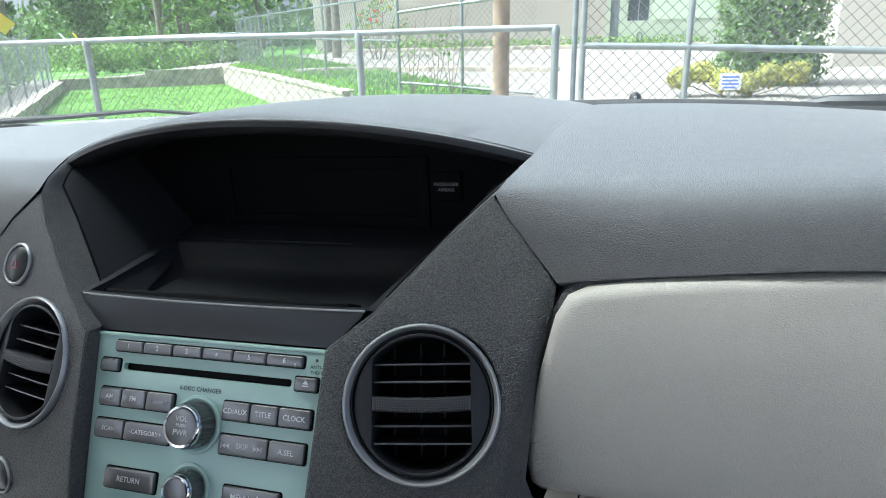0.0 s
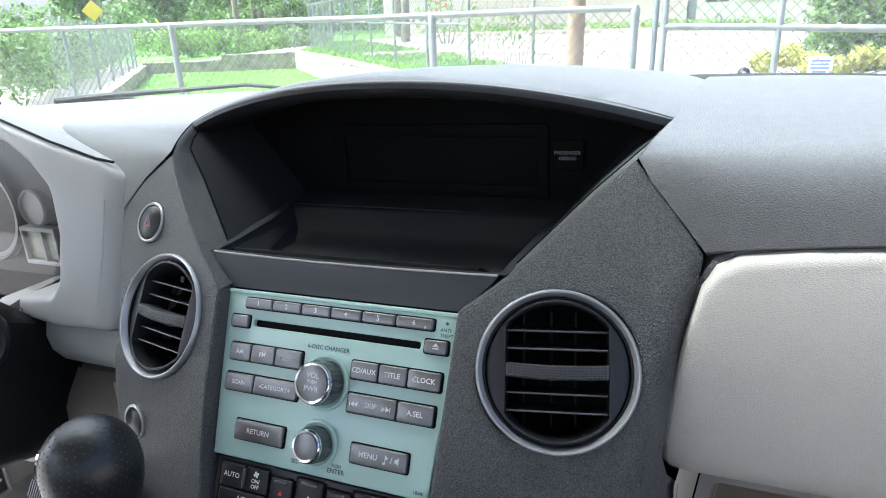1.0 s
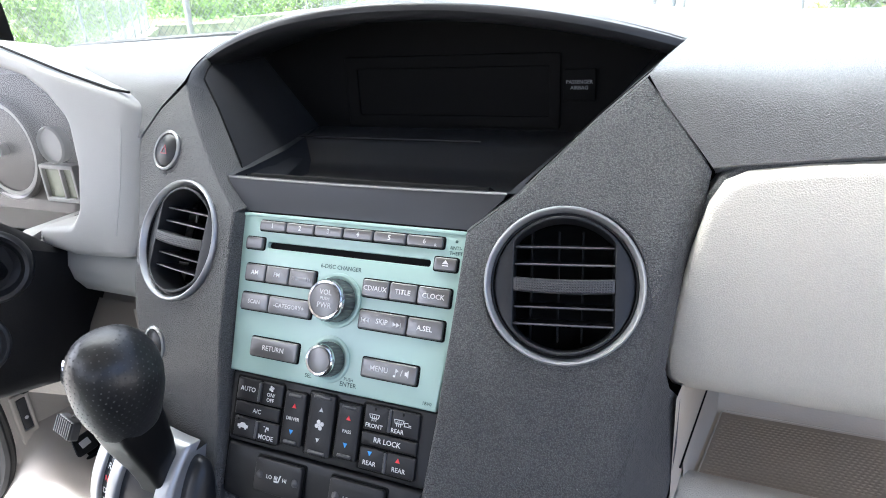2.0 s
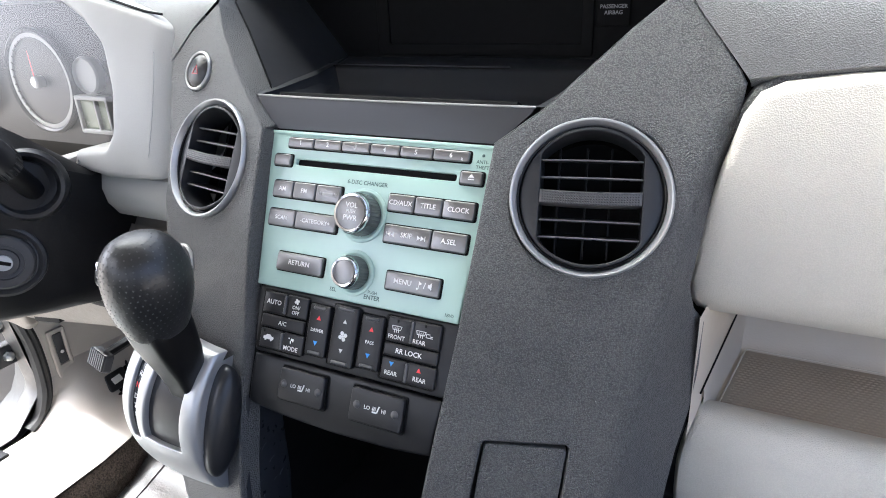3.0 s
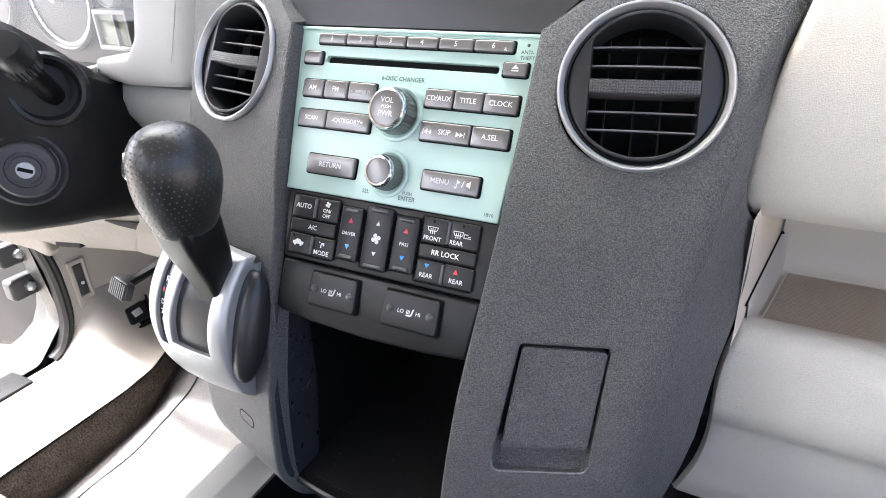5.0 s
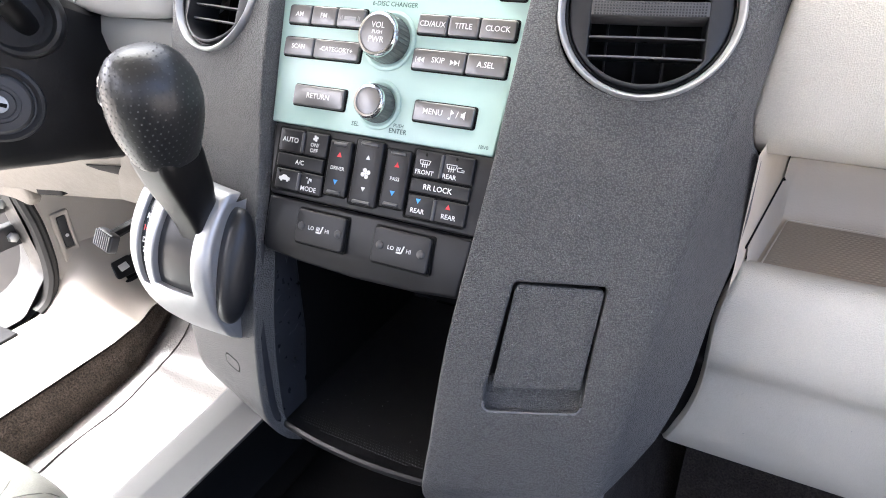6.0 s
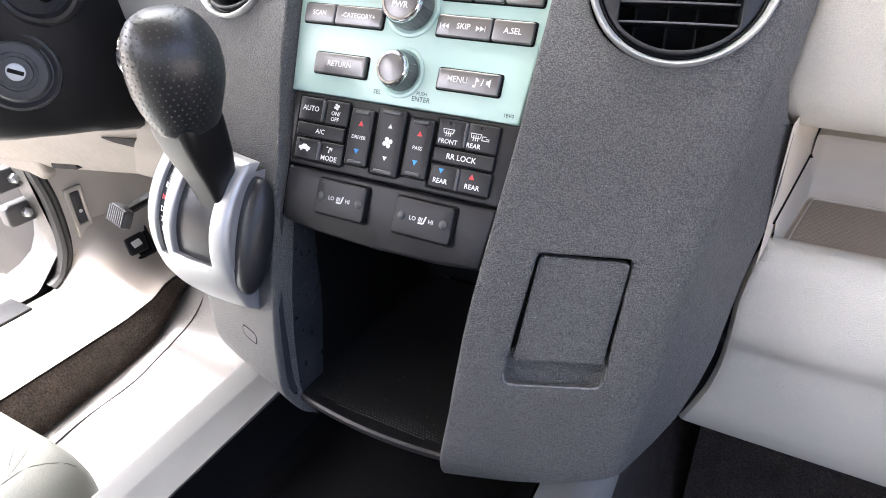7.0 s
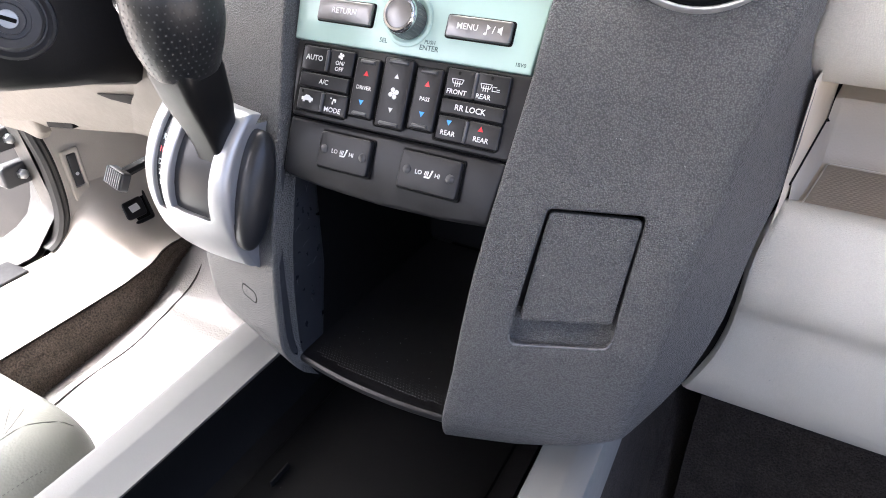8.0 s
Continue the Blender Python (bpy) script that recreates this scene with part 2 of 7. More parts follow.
def tube(path, rad, n=8, bm=None, closed=False):
    """A round bar along places; rad: one radius or one per place."""
    rows, m = [], len(path)
    path = [Vector(p) for p in path]
    ref = Vector((0.13, 0.21, 0.97))
    for i, p in enumerate(path):
        d = (path[(i + 1) % m] - path[i - 1]) if closed else (path[min(i + 1, m - 1)] - path[max(i - 1, 0)])
        d.normalize()
        a = d.cross(ref).normalized()
        b = d.cross(a)
        q = rad[i] if isinstance(rad, (list, tuple)) else rad
        rows.append([p + a * q * math.cos(2 * math.pi * k / n) + b * q * math.sin(2 * math.pi * k / n) for k in range(n)])
    if closed:
        rows.append(rows[0])
    return loft(rows, closed=True, caps=not closed, bm=bm)


def lerp_table(x, xs, ys):
    return float(np.interp(x, xs, ys))


def smooth_table(x, xs, ys):
    """Monotone smooth curve through a short table."""
    if x <= xs[0]:
        return ys[0] + (x - xs[0]) * (ys[1] - ys[0]) / (xs[1] - xs[0])
    if x >= xs[-1]:
        return ys[-1] + (x - xs[-1]) * (ys[-1] - ys[-2]) / (xs[-1] - xs[-2])
    i = max(k for k in range(len(xs) - 1) if xs[k] <= x)
    def tan(k):
        if k == 0 or k == len(xs) - 1:
            j = min(max(k, 1), len(xs) - 1)
            return (ys[j] - ys[j - 1]) / (xs[j] - xs[j - 1])
        return (ys[k + 1] - ys[k - 1]) / (xs[k + 1] - xs[k - 1])
    h = xs[i + 1] - xs[i]
    t = (x - xs[i]) / h
    return ((2 * t ** 3 - 3 * t ** 2 + 1) * ys[i] + (t ** 3 - 2 * t ** 2 + t) * h * tan(i)
            + (-2 * t ** 3 + 3 * t ** 2) * ys[i + 1] + (t ** 3 - t ** 2) * h * tan(i + 1))


def text_mesh(body, size, place, mat, parent, name="lettering", align="CENTER"):
    """Flat lettering in the built-in font. place(u, v) gives the spot of the letter plane."""
    cu = bpy.data.curves.new("lettering", "FONT")
    cu.body, cu.size, cu.align_x, cu.align_y = body, size, align, "CENTER"
    cu.resolution_u = 2
    cu.offset = 0.012 * size
    ob = bpy.data.objects.new("lettering", cu)
    me = bpy.data.meshes.new_from_object(ob)
    bpy.data.objects.remove(ob)
    for v in me.vertices:
        v.co = place(v.co.x, v.co.y)
    me.materials.clear()
    me.materials.append(mat)
    o = new(name, me)
    if parent:
        o.parent = parent
        o.matrix_parent_inverse = parent.matrix_world.inverted()
    return o

# ---- centre stack: surfaces ----
def g_line(z):
    return smooth_table(z, [0.80, 0.875, 0.96, 1.036, 1.099, 1.2, 1.4], [-0.1145, -0.1125, -0.1035, -0.081, -0.0505, 0.0, 0.1])


def blend(z):
    a = min(1, max(0, (1.16 - z) / 0.12))
    return a * a * (3 - 2 * a)


def face_y(s, z):
    return g_line(z) + (0.21 + 0.09 * blend(z)) * (s - 0.146 + 0.061 * blend(z))


def crease(z):
    return smooth_table(z, [0.86, 0.893, 0.933, 0.999, 1.053, 1.124, 1.18, 1.236, 1.30], [0.162, 0.166, 0.171, 0.177, 0.184, 0.192, 0.200, 0.2165, 0.231])


def pillar_at(u, z, h, side):
    """The stack's outer pillars: u runs across the face and round the outer corner, h stands off the surface."""
    k = 0.21 + 0.09 * blend(z)
    a0, s0, rad = math.atan(k), crease(z) + 0.0014, 0.0075
    a1 = a0 + radians(lerp_table(z, [0.90, 1.06, 1.14], [42, 46, 56]))
    slope = (g_line(z + 0.002) - g_line(z - 0.002)) / 0.004
    if u <= s0:
        x, y, a = u, face_y(u, z), a0
    else:
        t, span = u - s0, rad * (a1 - a0)
        cx, cy = s0 - rad * math.sin(a0), face_y(s0, z) + rad * math.cos(a0)
        a = min(a1, a0 + t / rad)
        x, y = cx + rad * math.sin(a), cy - rad * math.cos(a)
        if t > span:
            x, y = x + (t - span) * math.cos(a1), y + (t - span) * math.sin(a1)
    # the foot rolls under
    q = max(0.0, 0.897 - z) / 0.03
    y += 0.010 * q * q
    n = Vector((math.sin(a), -math.cos(a), slope * math.cos(a) + 0.66 * q * math.cos(a))).normalized()
    p = Vector((x, y, z)) + n * h
    return Vector((side * p.x, p.y, p.z))


def pillar_frame(u, z, side):
    """A pose on the pillar face: x across, y up the face, z outwards."""
    o = pillar_at(u, z, 0, side)
    e = 0.002
    ux = (pillar_at(u + e, z, 0, side) - pillar_at(u - e, z, 0, side)).normalized() * side
    uy = (pillar_at(u, z + e, 0, side) - pillar_at(u, z - e, 0, side)).normalized()
    n = ux.cross(uy).normalized()
    uy = n.cross(ux)
    m = Matrix((ux, uy, n)).transposed().to_4x4()
    m.translation = o
    return m


def plane_at(u, v, h=0.0):
    """The sloping centre plane: v up the slope from the faceplate's top edge."""
    return Vector((u, v * 0.4472 - h * 0.8944, 1.2 + v * 0.8944 + h * 0.4472))


def rounded(x0, x1, v0, v1, r=0.002, lean=0.0):
    return fillet([(x0 + lean * v0, v0), (x1 + lean * v0, v0), (x1 + lean * v1, v1), (x0 + lean * v1, v1)], r)


# ---- centre stack housing ----
stack = thing("dashboard_centre_stack", (0, 0.02, 0.86), "charcoal grained plastic centre stack of a car dashboard", "dashboard")

# outlines of the two pillar faces: first the edge towards the plates, then the outer edge down to the foot
INNER = [(0.0605, 0.8625), (0.0625, 0.885), (0.068, 0.929), (0.073, 0.998), (0.079, 1.057), (0.084, 1.103), (0.0868, 1.15), (0.0888, 1.2035),
         (0.115, 1.223), (0.135, 1.243), (0.157, 1.265), (0.182, 1.287)]
INNER_D = [(0.0655, 0.8590), (0.0690, 0.868), (0.0728, 0.884), (0.0742, 0.929), (0.0755, 0.998), (0.0795, 1.057), (0.084, 1.103), (0.0868, 1.15), (0.0893, 1.2035),
           (0.1140, 1.223), (0.1352, 1.243), (0.1560, 1.265), (0.1700, 1.287)]
OUTER = [(0.203, 1.262), (0.2230, 1.2365), (0.2245, 1.215), (0.2260, 1.19), (0.2255, 1.15), (0.2240, 1.125), (0.2340, 1.108), (0.2500, 1.0945), (0.2515, 1.065), (0.2500, 1.035), (0.2435, 1.012), (0.2400, 0.985), (0.2370, 0.963), (0.2290, 0.944),
         (0.2160, 0.9235), (0.198, 0.9100), (0.180, 0.8995), (0.159, 0.8895), (0.138, 0.880), (0.106, 0.8695)]
OUTER_D = [(0.1996, 1.2665), (0.2210, 1.2430), (0.2245, 1.215), (0.2260, 1.19), (0.2255, 1.15), (0.2240, 1.125), (0.2340, 1.108), (0.2640, 1.100), (0.284, 1.05), (0.296, 1.0), (0.290, 0.95), (0.255, 0.910),
           (0.207, 0.890), (0.165, 0.876), (0.14, 0.869), (0.106, 0.8625)]
VENT_U, VENT_Z = 0.1485, 1.1765
LID = [(0.0970, 0.9548), (0.1530, 0.9602), (0.1555, 1.037), (0.1055, 1.036)]
for side in (-1, 1):
    holes = [oval(VENT_U, VENT_Z, 0.0448, 0.0404, 56)]
    if side == 1:
        holes.append(fillet(LID, [0.006, 0.006, 0.003, 0.003]))
    else:
        holes.append(oval(0.180, 1.2365, 0.0150, 0.0140, 32))
    bm = slab(INNER + OUTER if side == 1 else INNER_D + OUTER_D, lambda u, z, h: pillar_at(u, z, h, side), holes, r=0.0024, depth=0.016, step=0.0085, seg=4, hole_r=0.0018, hole_depth=0.012)
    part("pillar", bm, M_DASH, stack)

# faceplate bay between the pillars: sloping backing that carries the plates
bm = slab([(-0.094, 0.03), (0.094, 0.03), (0.082, -0.197), (-0.082, -0.197)], lambda u, v, h: plane_at(u, v, h - 0.006), r=0.001, depth=0.02, step=0.03)
part("backing", bm, M_DEEP, stack)

# storage lid with its finger scoop
lid_pose = lambda u, z, h: pillar_at(u, z, h, 1)
bm = slab(fillet([(0.1022, 0.9715), (0.1512, 0.9755), (0.1545, 1.0348), (0.1068, 1.0345)], [0.002, 0.002, 0.0035, 0.0035]), lambda u, z, h: lid_pose(u, z, h - 0.0012), r=0.001, depth=0.008, step=0.008)
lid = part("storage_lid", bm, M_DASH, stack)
rows = []
for j in range(19):
    a = (j / 18) ** 1.5
    row = []
    for i in range(33):
        s = 0.5 - 0.5 * math.cos(math.pi * i / 32)
        u = 0.0962 + 0.0005 * a + 0.0575 * s
        z = 0.9538 + 0.0056 * s + 0.0212 * a
        side = min(1.0, min(s, 1 - s) / 0.10)
        deep = min(1.0, a / 0.9) ** 0.55 * math.sqrt(max(0, 1 - (1 - side) ** 2))
        row.append(pillar_at(u, z, -0.0040 - 0.0080 * deep, 1))
    rows.append(row)
part("finger_scoop", loft(rows), M_DASH, stack, "shallow finger scoop under the lid")

# paler cord along the scoop's lower rim: its highlight as a colour
rim = fillet(LID, [0.006, 0.006, 0.003, 0.003])
low = sorted([p for p in rim if p[1] < 0.9685], key=lambda p: math.atan2(p[1] - 0.975, p[0] - 0.125))
part("scoop_rim", tube([pillar_at(u, z, -0.0006, 1) for u, z in low], 0.0008, 6), material("scoop rim highlight", (0.15, 0.152, 0.155), 0.26, var=0.1, grain=900, depth=0.00004), stack, "smooth lower rim of the scoop, highlight put into its colour")

# oval blanking plug low on the driver's side pillar
bm = slab(rounded(0.1006, 0.1190, 0.9143, 0.9231, 0.0044), lambda u, z, h: pillar_at(u, z, h + 0.0002, -1), r=0.0004, depth=0.003, step=0.006)
part("blanking_plug", bm, M_DASH, stack)
bm = slab(rounded(0.0997, 0.1199, 0.9134, 0.9240, 0.0052), lambda u, z, h: pillar_at(u, z, h + 0.00008, -1), r=0.0001, depth=0.001, step=0.006)
part("plug_gap", bm, M_DEEP, stack)


# ---- round air vents ----
M_BARREL = material("satin charcoal vent barrel", (0.022, 0.023, 0.025), 0.42, spec=0.35, var=0.08, grain=900, depth=0.00003)
M_SLAT_EDGE = material("slat edge glint", (0.16, 0.16, 0.163), 0.40, var=0.1)
M_TAB = material("dotted grey thumb tab", (0.060, 0.060, 0.061), 0.45, var=0.08)
M_SLAT = material("satin black slat plastic", (0.014, 0.014, 0.015), 0.30, var=0.1, grain=900, depth=0.00004)
def air_vent(side):
    m = pillar_frame(VENT_U, VENT_Z, side)
    vent = thing("air_vent", (0, 0, 0), "round black dashboard air vent with a satin silver ring", "air vent", "round air vents of the centre stack", m=m)
    m = m @ Matrix.Scale(0.965, 4)
    ring = [(0.0480, -0.003), (0.0482, 0.0008), (0.0478, 0.0026), (0.0470, 0.0034), (0.0462, 0.0031), (0.0447, 0.0002), (0.0441, -0.0020), (0.0440, -0.005)]
    part("ring", lathe(ring, m, 72), M_SILVER, vent, "satin silver trim ring")
    collar = [(0.0441, -0.0022), (0.0436, -0.0012), (0.0428, -0.0014), (0.0424, -0.004), (0.0422, -0.030)]
    part("collar", lathe(collar, m, 64), M_BLACK, vent)
    # barrel with a flat-sided mouth
    mouth = []
    for i in range(64):
        a = 2 * math.pi * i / 64
        x, y = 0.0400 * math.cos(a), 0.0400 * math.sin(a)
        mouth.append((max(-0.0302, min(0.0302, x)), y))
    disc = lambda x, y, h: m @ Vector((x, y, h + 0.0026 - 3.0 * (x * x)))
    bm = slab(oval(0, 0, 0.0421, 0.0421, 64), disc, [mouth], r=0.001, depth=0.010, step=0.006, hole_r=0.0007, hole_depth=0.026)
    part("barrel", bm, M_BARREL, vent)
    bm = slab(oval(0, 0, 0.041, 0.041, 40), lambda x, y, h: m @ Vector((x, y, h - 0.040)), r=0.0005, depth=0.002, step=0.02)
    part("duct_back", bm, M_DEEP, vent)
    # thin blades: rounded front edge, black flanks running back into the duct
    for k, y in enumerate((-0.0243, -0.0138, 0.0125, 0.0232)):
        w = min(0.0298, math.sqrt(0.0400 ** 2 - y * y) - 0.001)
        rows = [[m @ Vector((x, y + dy, h - 1.2 * x * x)) for x in np.linspace(-w, w, 11)] for dy, h in ((0.0030, -0.022), (0.0009, -0.0062), (0.0006, -0.0052), (0.0, -0.0048), (-0.0006, -0.0053), (-0.0008, -0.0064), (0.0018, -0.022))]
        part("slat", loft(rows), M_SLAT, vent)
        # glint along the blade's front edge, put in as a pale strip
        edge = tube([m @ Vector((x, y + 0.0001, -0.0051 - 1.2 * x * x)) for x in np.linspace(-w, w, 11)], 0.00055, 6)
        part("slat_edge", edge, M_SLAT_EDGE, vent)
    # thumb tab across the middle, bowed towards the cabin and finely dotted
    rows = [[m @ Vector((x, dy - 0.0010 + 1.2 * x * x, h - 3.0 * x * x)) for x in np.linspace(-0.0300, 0.0300, 17)] for dy, h in ((0.0038, -0.014), (0.0044, 0.0012), (0.0036, 0.0028), (-0.0036, 0.0026), (-0.0044, 0.0010), (-0.0038, -0.014), (0.0038, -0.014))]
    tab = part("thumb_tab", loft(rows), M_TAB, vent)
    bm = bmesh.new()
    for x in np.arange(-0.0280, 0.0282, 0.0016):
        for y in np.arange(-0.0030, 0.0031, 0.0015):
            h = 0.0027 - 3.0 * x * x
            box2 = [m @ Vector((x + dx, y + dy - 0.0010 + 1.2 * x * x, h + dh)) for dx, dy, dh in ((-0.0005, -0.0005, 0), (0.0005, -0.0005, 0), (0.0005, 0.0005, 0), (-0.0005, 0.0005, 0), (0, 0, 0.0003))]
            v = [bm.verts.new(p) for p in box2]
            for i in range(4):
                bm.faces.new((v[i], v[(i + 1) % 4], v[4]))
    tagged(part("grip_dots", bm, M_SMOOTH, tab), kind="stuff")
    for x in (-0.021, -0.0035, 0.012):
        rows = [[m @ Vector((x + dx, y, h)) for y in (-0.036, 0.036)] for dx, h in ((-0.0006, -0.038), (-0.0006, -0.029), (0.0006, -0.029), (0.0006, -0.038))]
        part("vane", loft(rows), M_BLACK, vent)
    return vent


for side in (1, -1):
    air_vent(side)


# ---- radio faceplate ----
radio = thing("car_radio", (0, -0.025, 1.15), "mint green car radio faceplate with dark grey buttons", "radio")
FACE = fillet([(-0.0885, 0.0), (-0.0800, -0.1130), (0.0800, -0.1130), (0.0885, 0.0)], 0.0012)
SLOT = rounded(-0.0635, 0.0635, -0.0246, -0.0200, 0.002)
bm = slab(FACE, plane_at, [SLOT], r=0.0012, depth=0.006, step=0.012, hole_r=0.0006, hole_depth=0.004)
part("faceplate", bm, M_MINT, radio)
part("disc_slot", slab(rounded(-0.065, 0.065, -0.026, -0.0186, 0.001), lambda u, v, h: plane_at(u, v, h - 0.0035), r=0.0005, depth=0.001, step=0.03), M_DEEP, radio, "dark disc slot")
# bright upper edge strip
bm = slab([(-0.0878, -0.0028), (0.0878, -0.0028), (0.0880, -0.0004), (-0.0880, -0.0004)], lambda u, v, h: plane_at(u, v, h + 0.0008), r=0.0006, depth=0.001, step=0.02)
part("edge_strip", bm, M_MINT, radio)


def button(x0, x1, v0, v1, parent, mat=M_BUTTON, rise=0.0028, r=0.0018, name="button", lean=0.0, step=0.008, edge=0.0009):
    bm = slab(rounded(x0, x1, v0, v1, r, lean), lambda u, v, h: plane_at(u, v, h + rise), r=edge, depth=rise + 0.001, step=step)
    return part(name, bm, mat, parent)


def well(x0, x1, v0, v1, parent, mat=M_DEEP, grow=0.0008, name="button_gap", base=0.0):
    bm = slab(rounded(x0 - grow, x1 + grow, v0 - grow, v1 + grow, 0.002), lambda u, v, h: plane_at(u, v, h + 0.0003 + base), r=0.0001, depth=0.0006, step=0.02)
    return part(name, bm, mat, parent)


def print_on(body, u, v, size, rise, mat, parent, align="CENTER"):
    return text_mesh(body, size, lambda a, b: plane_at(u + a, v + b, rise), mat, parent, align=align)


def shape_on(loop, rise, mat, parent, name="symbol"):
    bm = slab(loop, lambda u, v, h: plane_at(u, v, h + rise), r=0.00005, depth=0.0002, step=0.01, seg=1)
    return part(name, bm, mat, parent, smooth=False)


def row_of(xs, v0, v1, words, size, parent=radio, rise=0.0028):
    well(xs[0], xs[-1], v0, v1, parent)
    for a, b, w in zip(xs, xs[1:], words):
        k = button(a + 0.0004, b - 0.0004, v0, v1, parent, rise=rise)
        if w:
            print_on(w, (a + b) / 2, (v0 + v1) / 2, size, rise + 0.00012, M_WHITE, k)
        yield k


presets = list(row_of([-0.0715, -0.0483, -0.0250, -0.0020, 0.0212, 0.0455, 0.0715], -0.0123, -0.0054, "123456", 0.0046))
print_on("R", 0.0665, -0.0108, 0.0026, 0.0030, M_WHITE, presets[-1])
small = list(row_of([-0.0815, -0.0660], -0.0261, -0.0178, [""], 0.003))
eject = list(row_of([0.0664, 0.0823], -0.0261, -0.0178, [""], 0.003))[0]
shape_on([(0.0725, -0.0218), (0.0767, -0.0218), (0.0746, -0.0193)], 0.00295, M_WHITE, eject)
shape_on([(0.0725, -0.0232), (0.0767, -0.0232), (0.0767, -0.0225), (0.0725, -0.0225)], 0.00295, M_WHITE, eject)
bands = list(row_of([-0.0782, -0.0600, -0.0402, -0.0190], -0.0486, -0.0369, ["AM", "FM", ""], 0.0044))
# satellite button: its maker's mark stands as a plain bar
for x0, x1, q in ((-0.0372, -0.0367, 0.0010), (-0.0360, -0.0355, 0.0014), (-0.0342, -0.0256, 0.0010), (-0.0243, -0.0238, 0.0014), (-0.0231, -0.0226, 0.0010)):
    shape_on([(x0, -0.0430 - q), (x1, -0.0430 - q), (x1, -0.0430 + q), (x0, -0.0430 + q)], 0.00295, M_GREYPRINT, bands[2])
list(row_of([-0.0782, -0.0541, -0.0190], -0.0692, -0.0574, ["SCAN", "-CATEGORY+"], 0.0041))
list(row_of([0.0180, 0.0382, 0.0582, 0.0808], -0.0486, -0.0372, ["CD/AUX", "TITLE", "CLOCK"], 0.0045))
skip, asel = row_of([0.0184, 0.0538, 0.0790], -0.0694, -0.0574, ["SKIP", "A.SEL"], 0.0046)
for k, s in ((0.0243, 1), (0.0467, -1)):
    for j in range(2):
        c = k + s * (0.0026 * j - 0.0012)
        shape_on([(c - s * 0.0012, -0.0638), (c + s * 0.0012, -0.0622), (c + s * 0.0012, -0.0654)], 0.00295, M_WHITE, skip)
    shape_on([(k - s * 0.0030 - 0.0002, -0.0654), (k - s * 0.0030 + 0.0002, -0.0654), (k - s * 0.0030 + 0.0002, -0.0622), (k - s * 0.0030 - 0.0002, -0.0622)], 0.00295, M_WHITE, skip)
list(row_of([-0.0642, -0.0243], -0.1001, -0.0872, ["RETURN"], 0.0048))
menu = list(row_of([0.0254, 0.0655], -0.0994, -0.0875, [""], 0.0054))[0]
print_on("MENU", 0.0388, -0.0932, 0.0048, 0.00295, M_WHITE, menu)
print_on("/", 0.0548, -0.0932, 0.0054, 0.00295, M_WHITE, menu)
# note and loudspeaker signs
shape_on([(0.0505, -0.0957), (0.0509, -0.0957), (0.0509, -0.0908), (0.0527, -0.0922), (0.0512, -0.0932), (0.0509, -0.0910), (0.0505, -0.0905)], 0.00295, M_WHITE, menu)
shape_on(oval(0.0500, -0.0956, 0.0009, 0.0007, 12), 0.00296, M_WHITE, menu)
shape_on([(0.0572, -0.0941), (0.0582, -0.0941), (0.0598, -0.0955), (0.0598, -0.0905), (0.0582, -0.0919), (0.0572, -0.0919)], 0.00295, M_WHITE, menu)

print_on("6-DISC CHANGER", -0.001, -0.0322, 0.0040, 0.0003, M_PRINT, radio)
print_on("ANTI-", 0.0795, -0.0112, 0.0031, 0.0003, M_PRINT, radio)
print_on("THEFT", 0.0800, -0.0146, 0.0031, 0.0003, M_PRINT, radio)
print_on("SEL", -0.0145, -0.1066, 0.0038, 0.0003, M_PRINT, radio)
print_on("PUSH", 0.0165, -0.1040, 0.0030, 0.0003, M_PRINT, radio)
print_on("ENTER", 0.0165, -0.1074, 0.0042, 0.0003, M_PRINT, radio)
print_on("1BV0", 0.0735, -0.1088, 0.0030, 0.0003, M_PRINT, radio)
part("warning_lamp", slab(oval(0.0795, -0.0070, 0.0010, 0.0010, 12), lambda u, v, h: plane_at(u, v, h + 0.0004), r=0.0002, depth=0.0005, step=0.01), M_PRINT, radio, "small dark warning lamp")


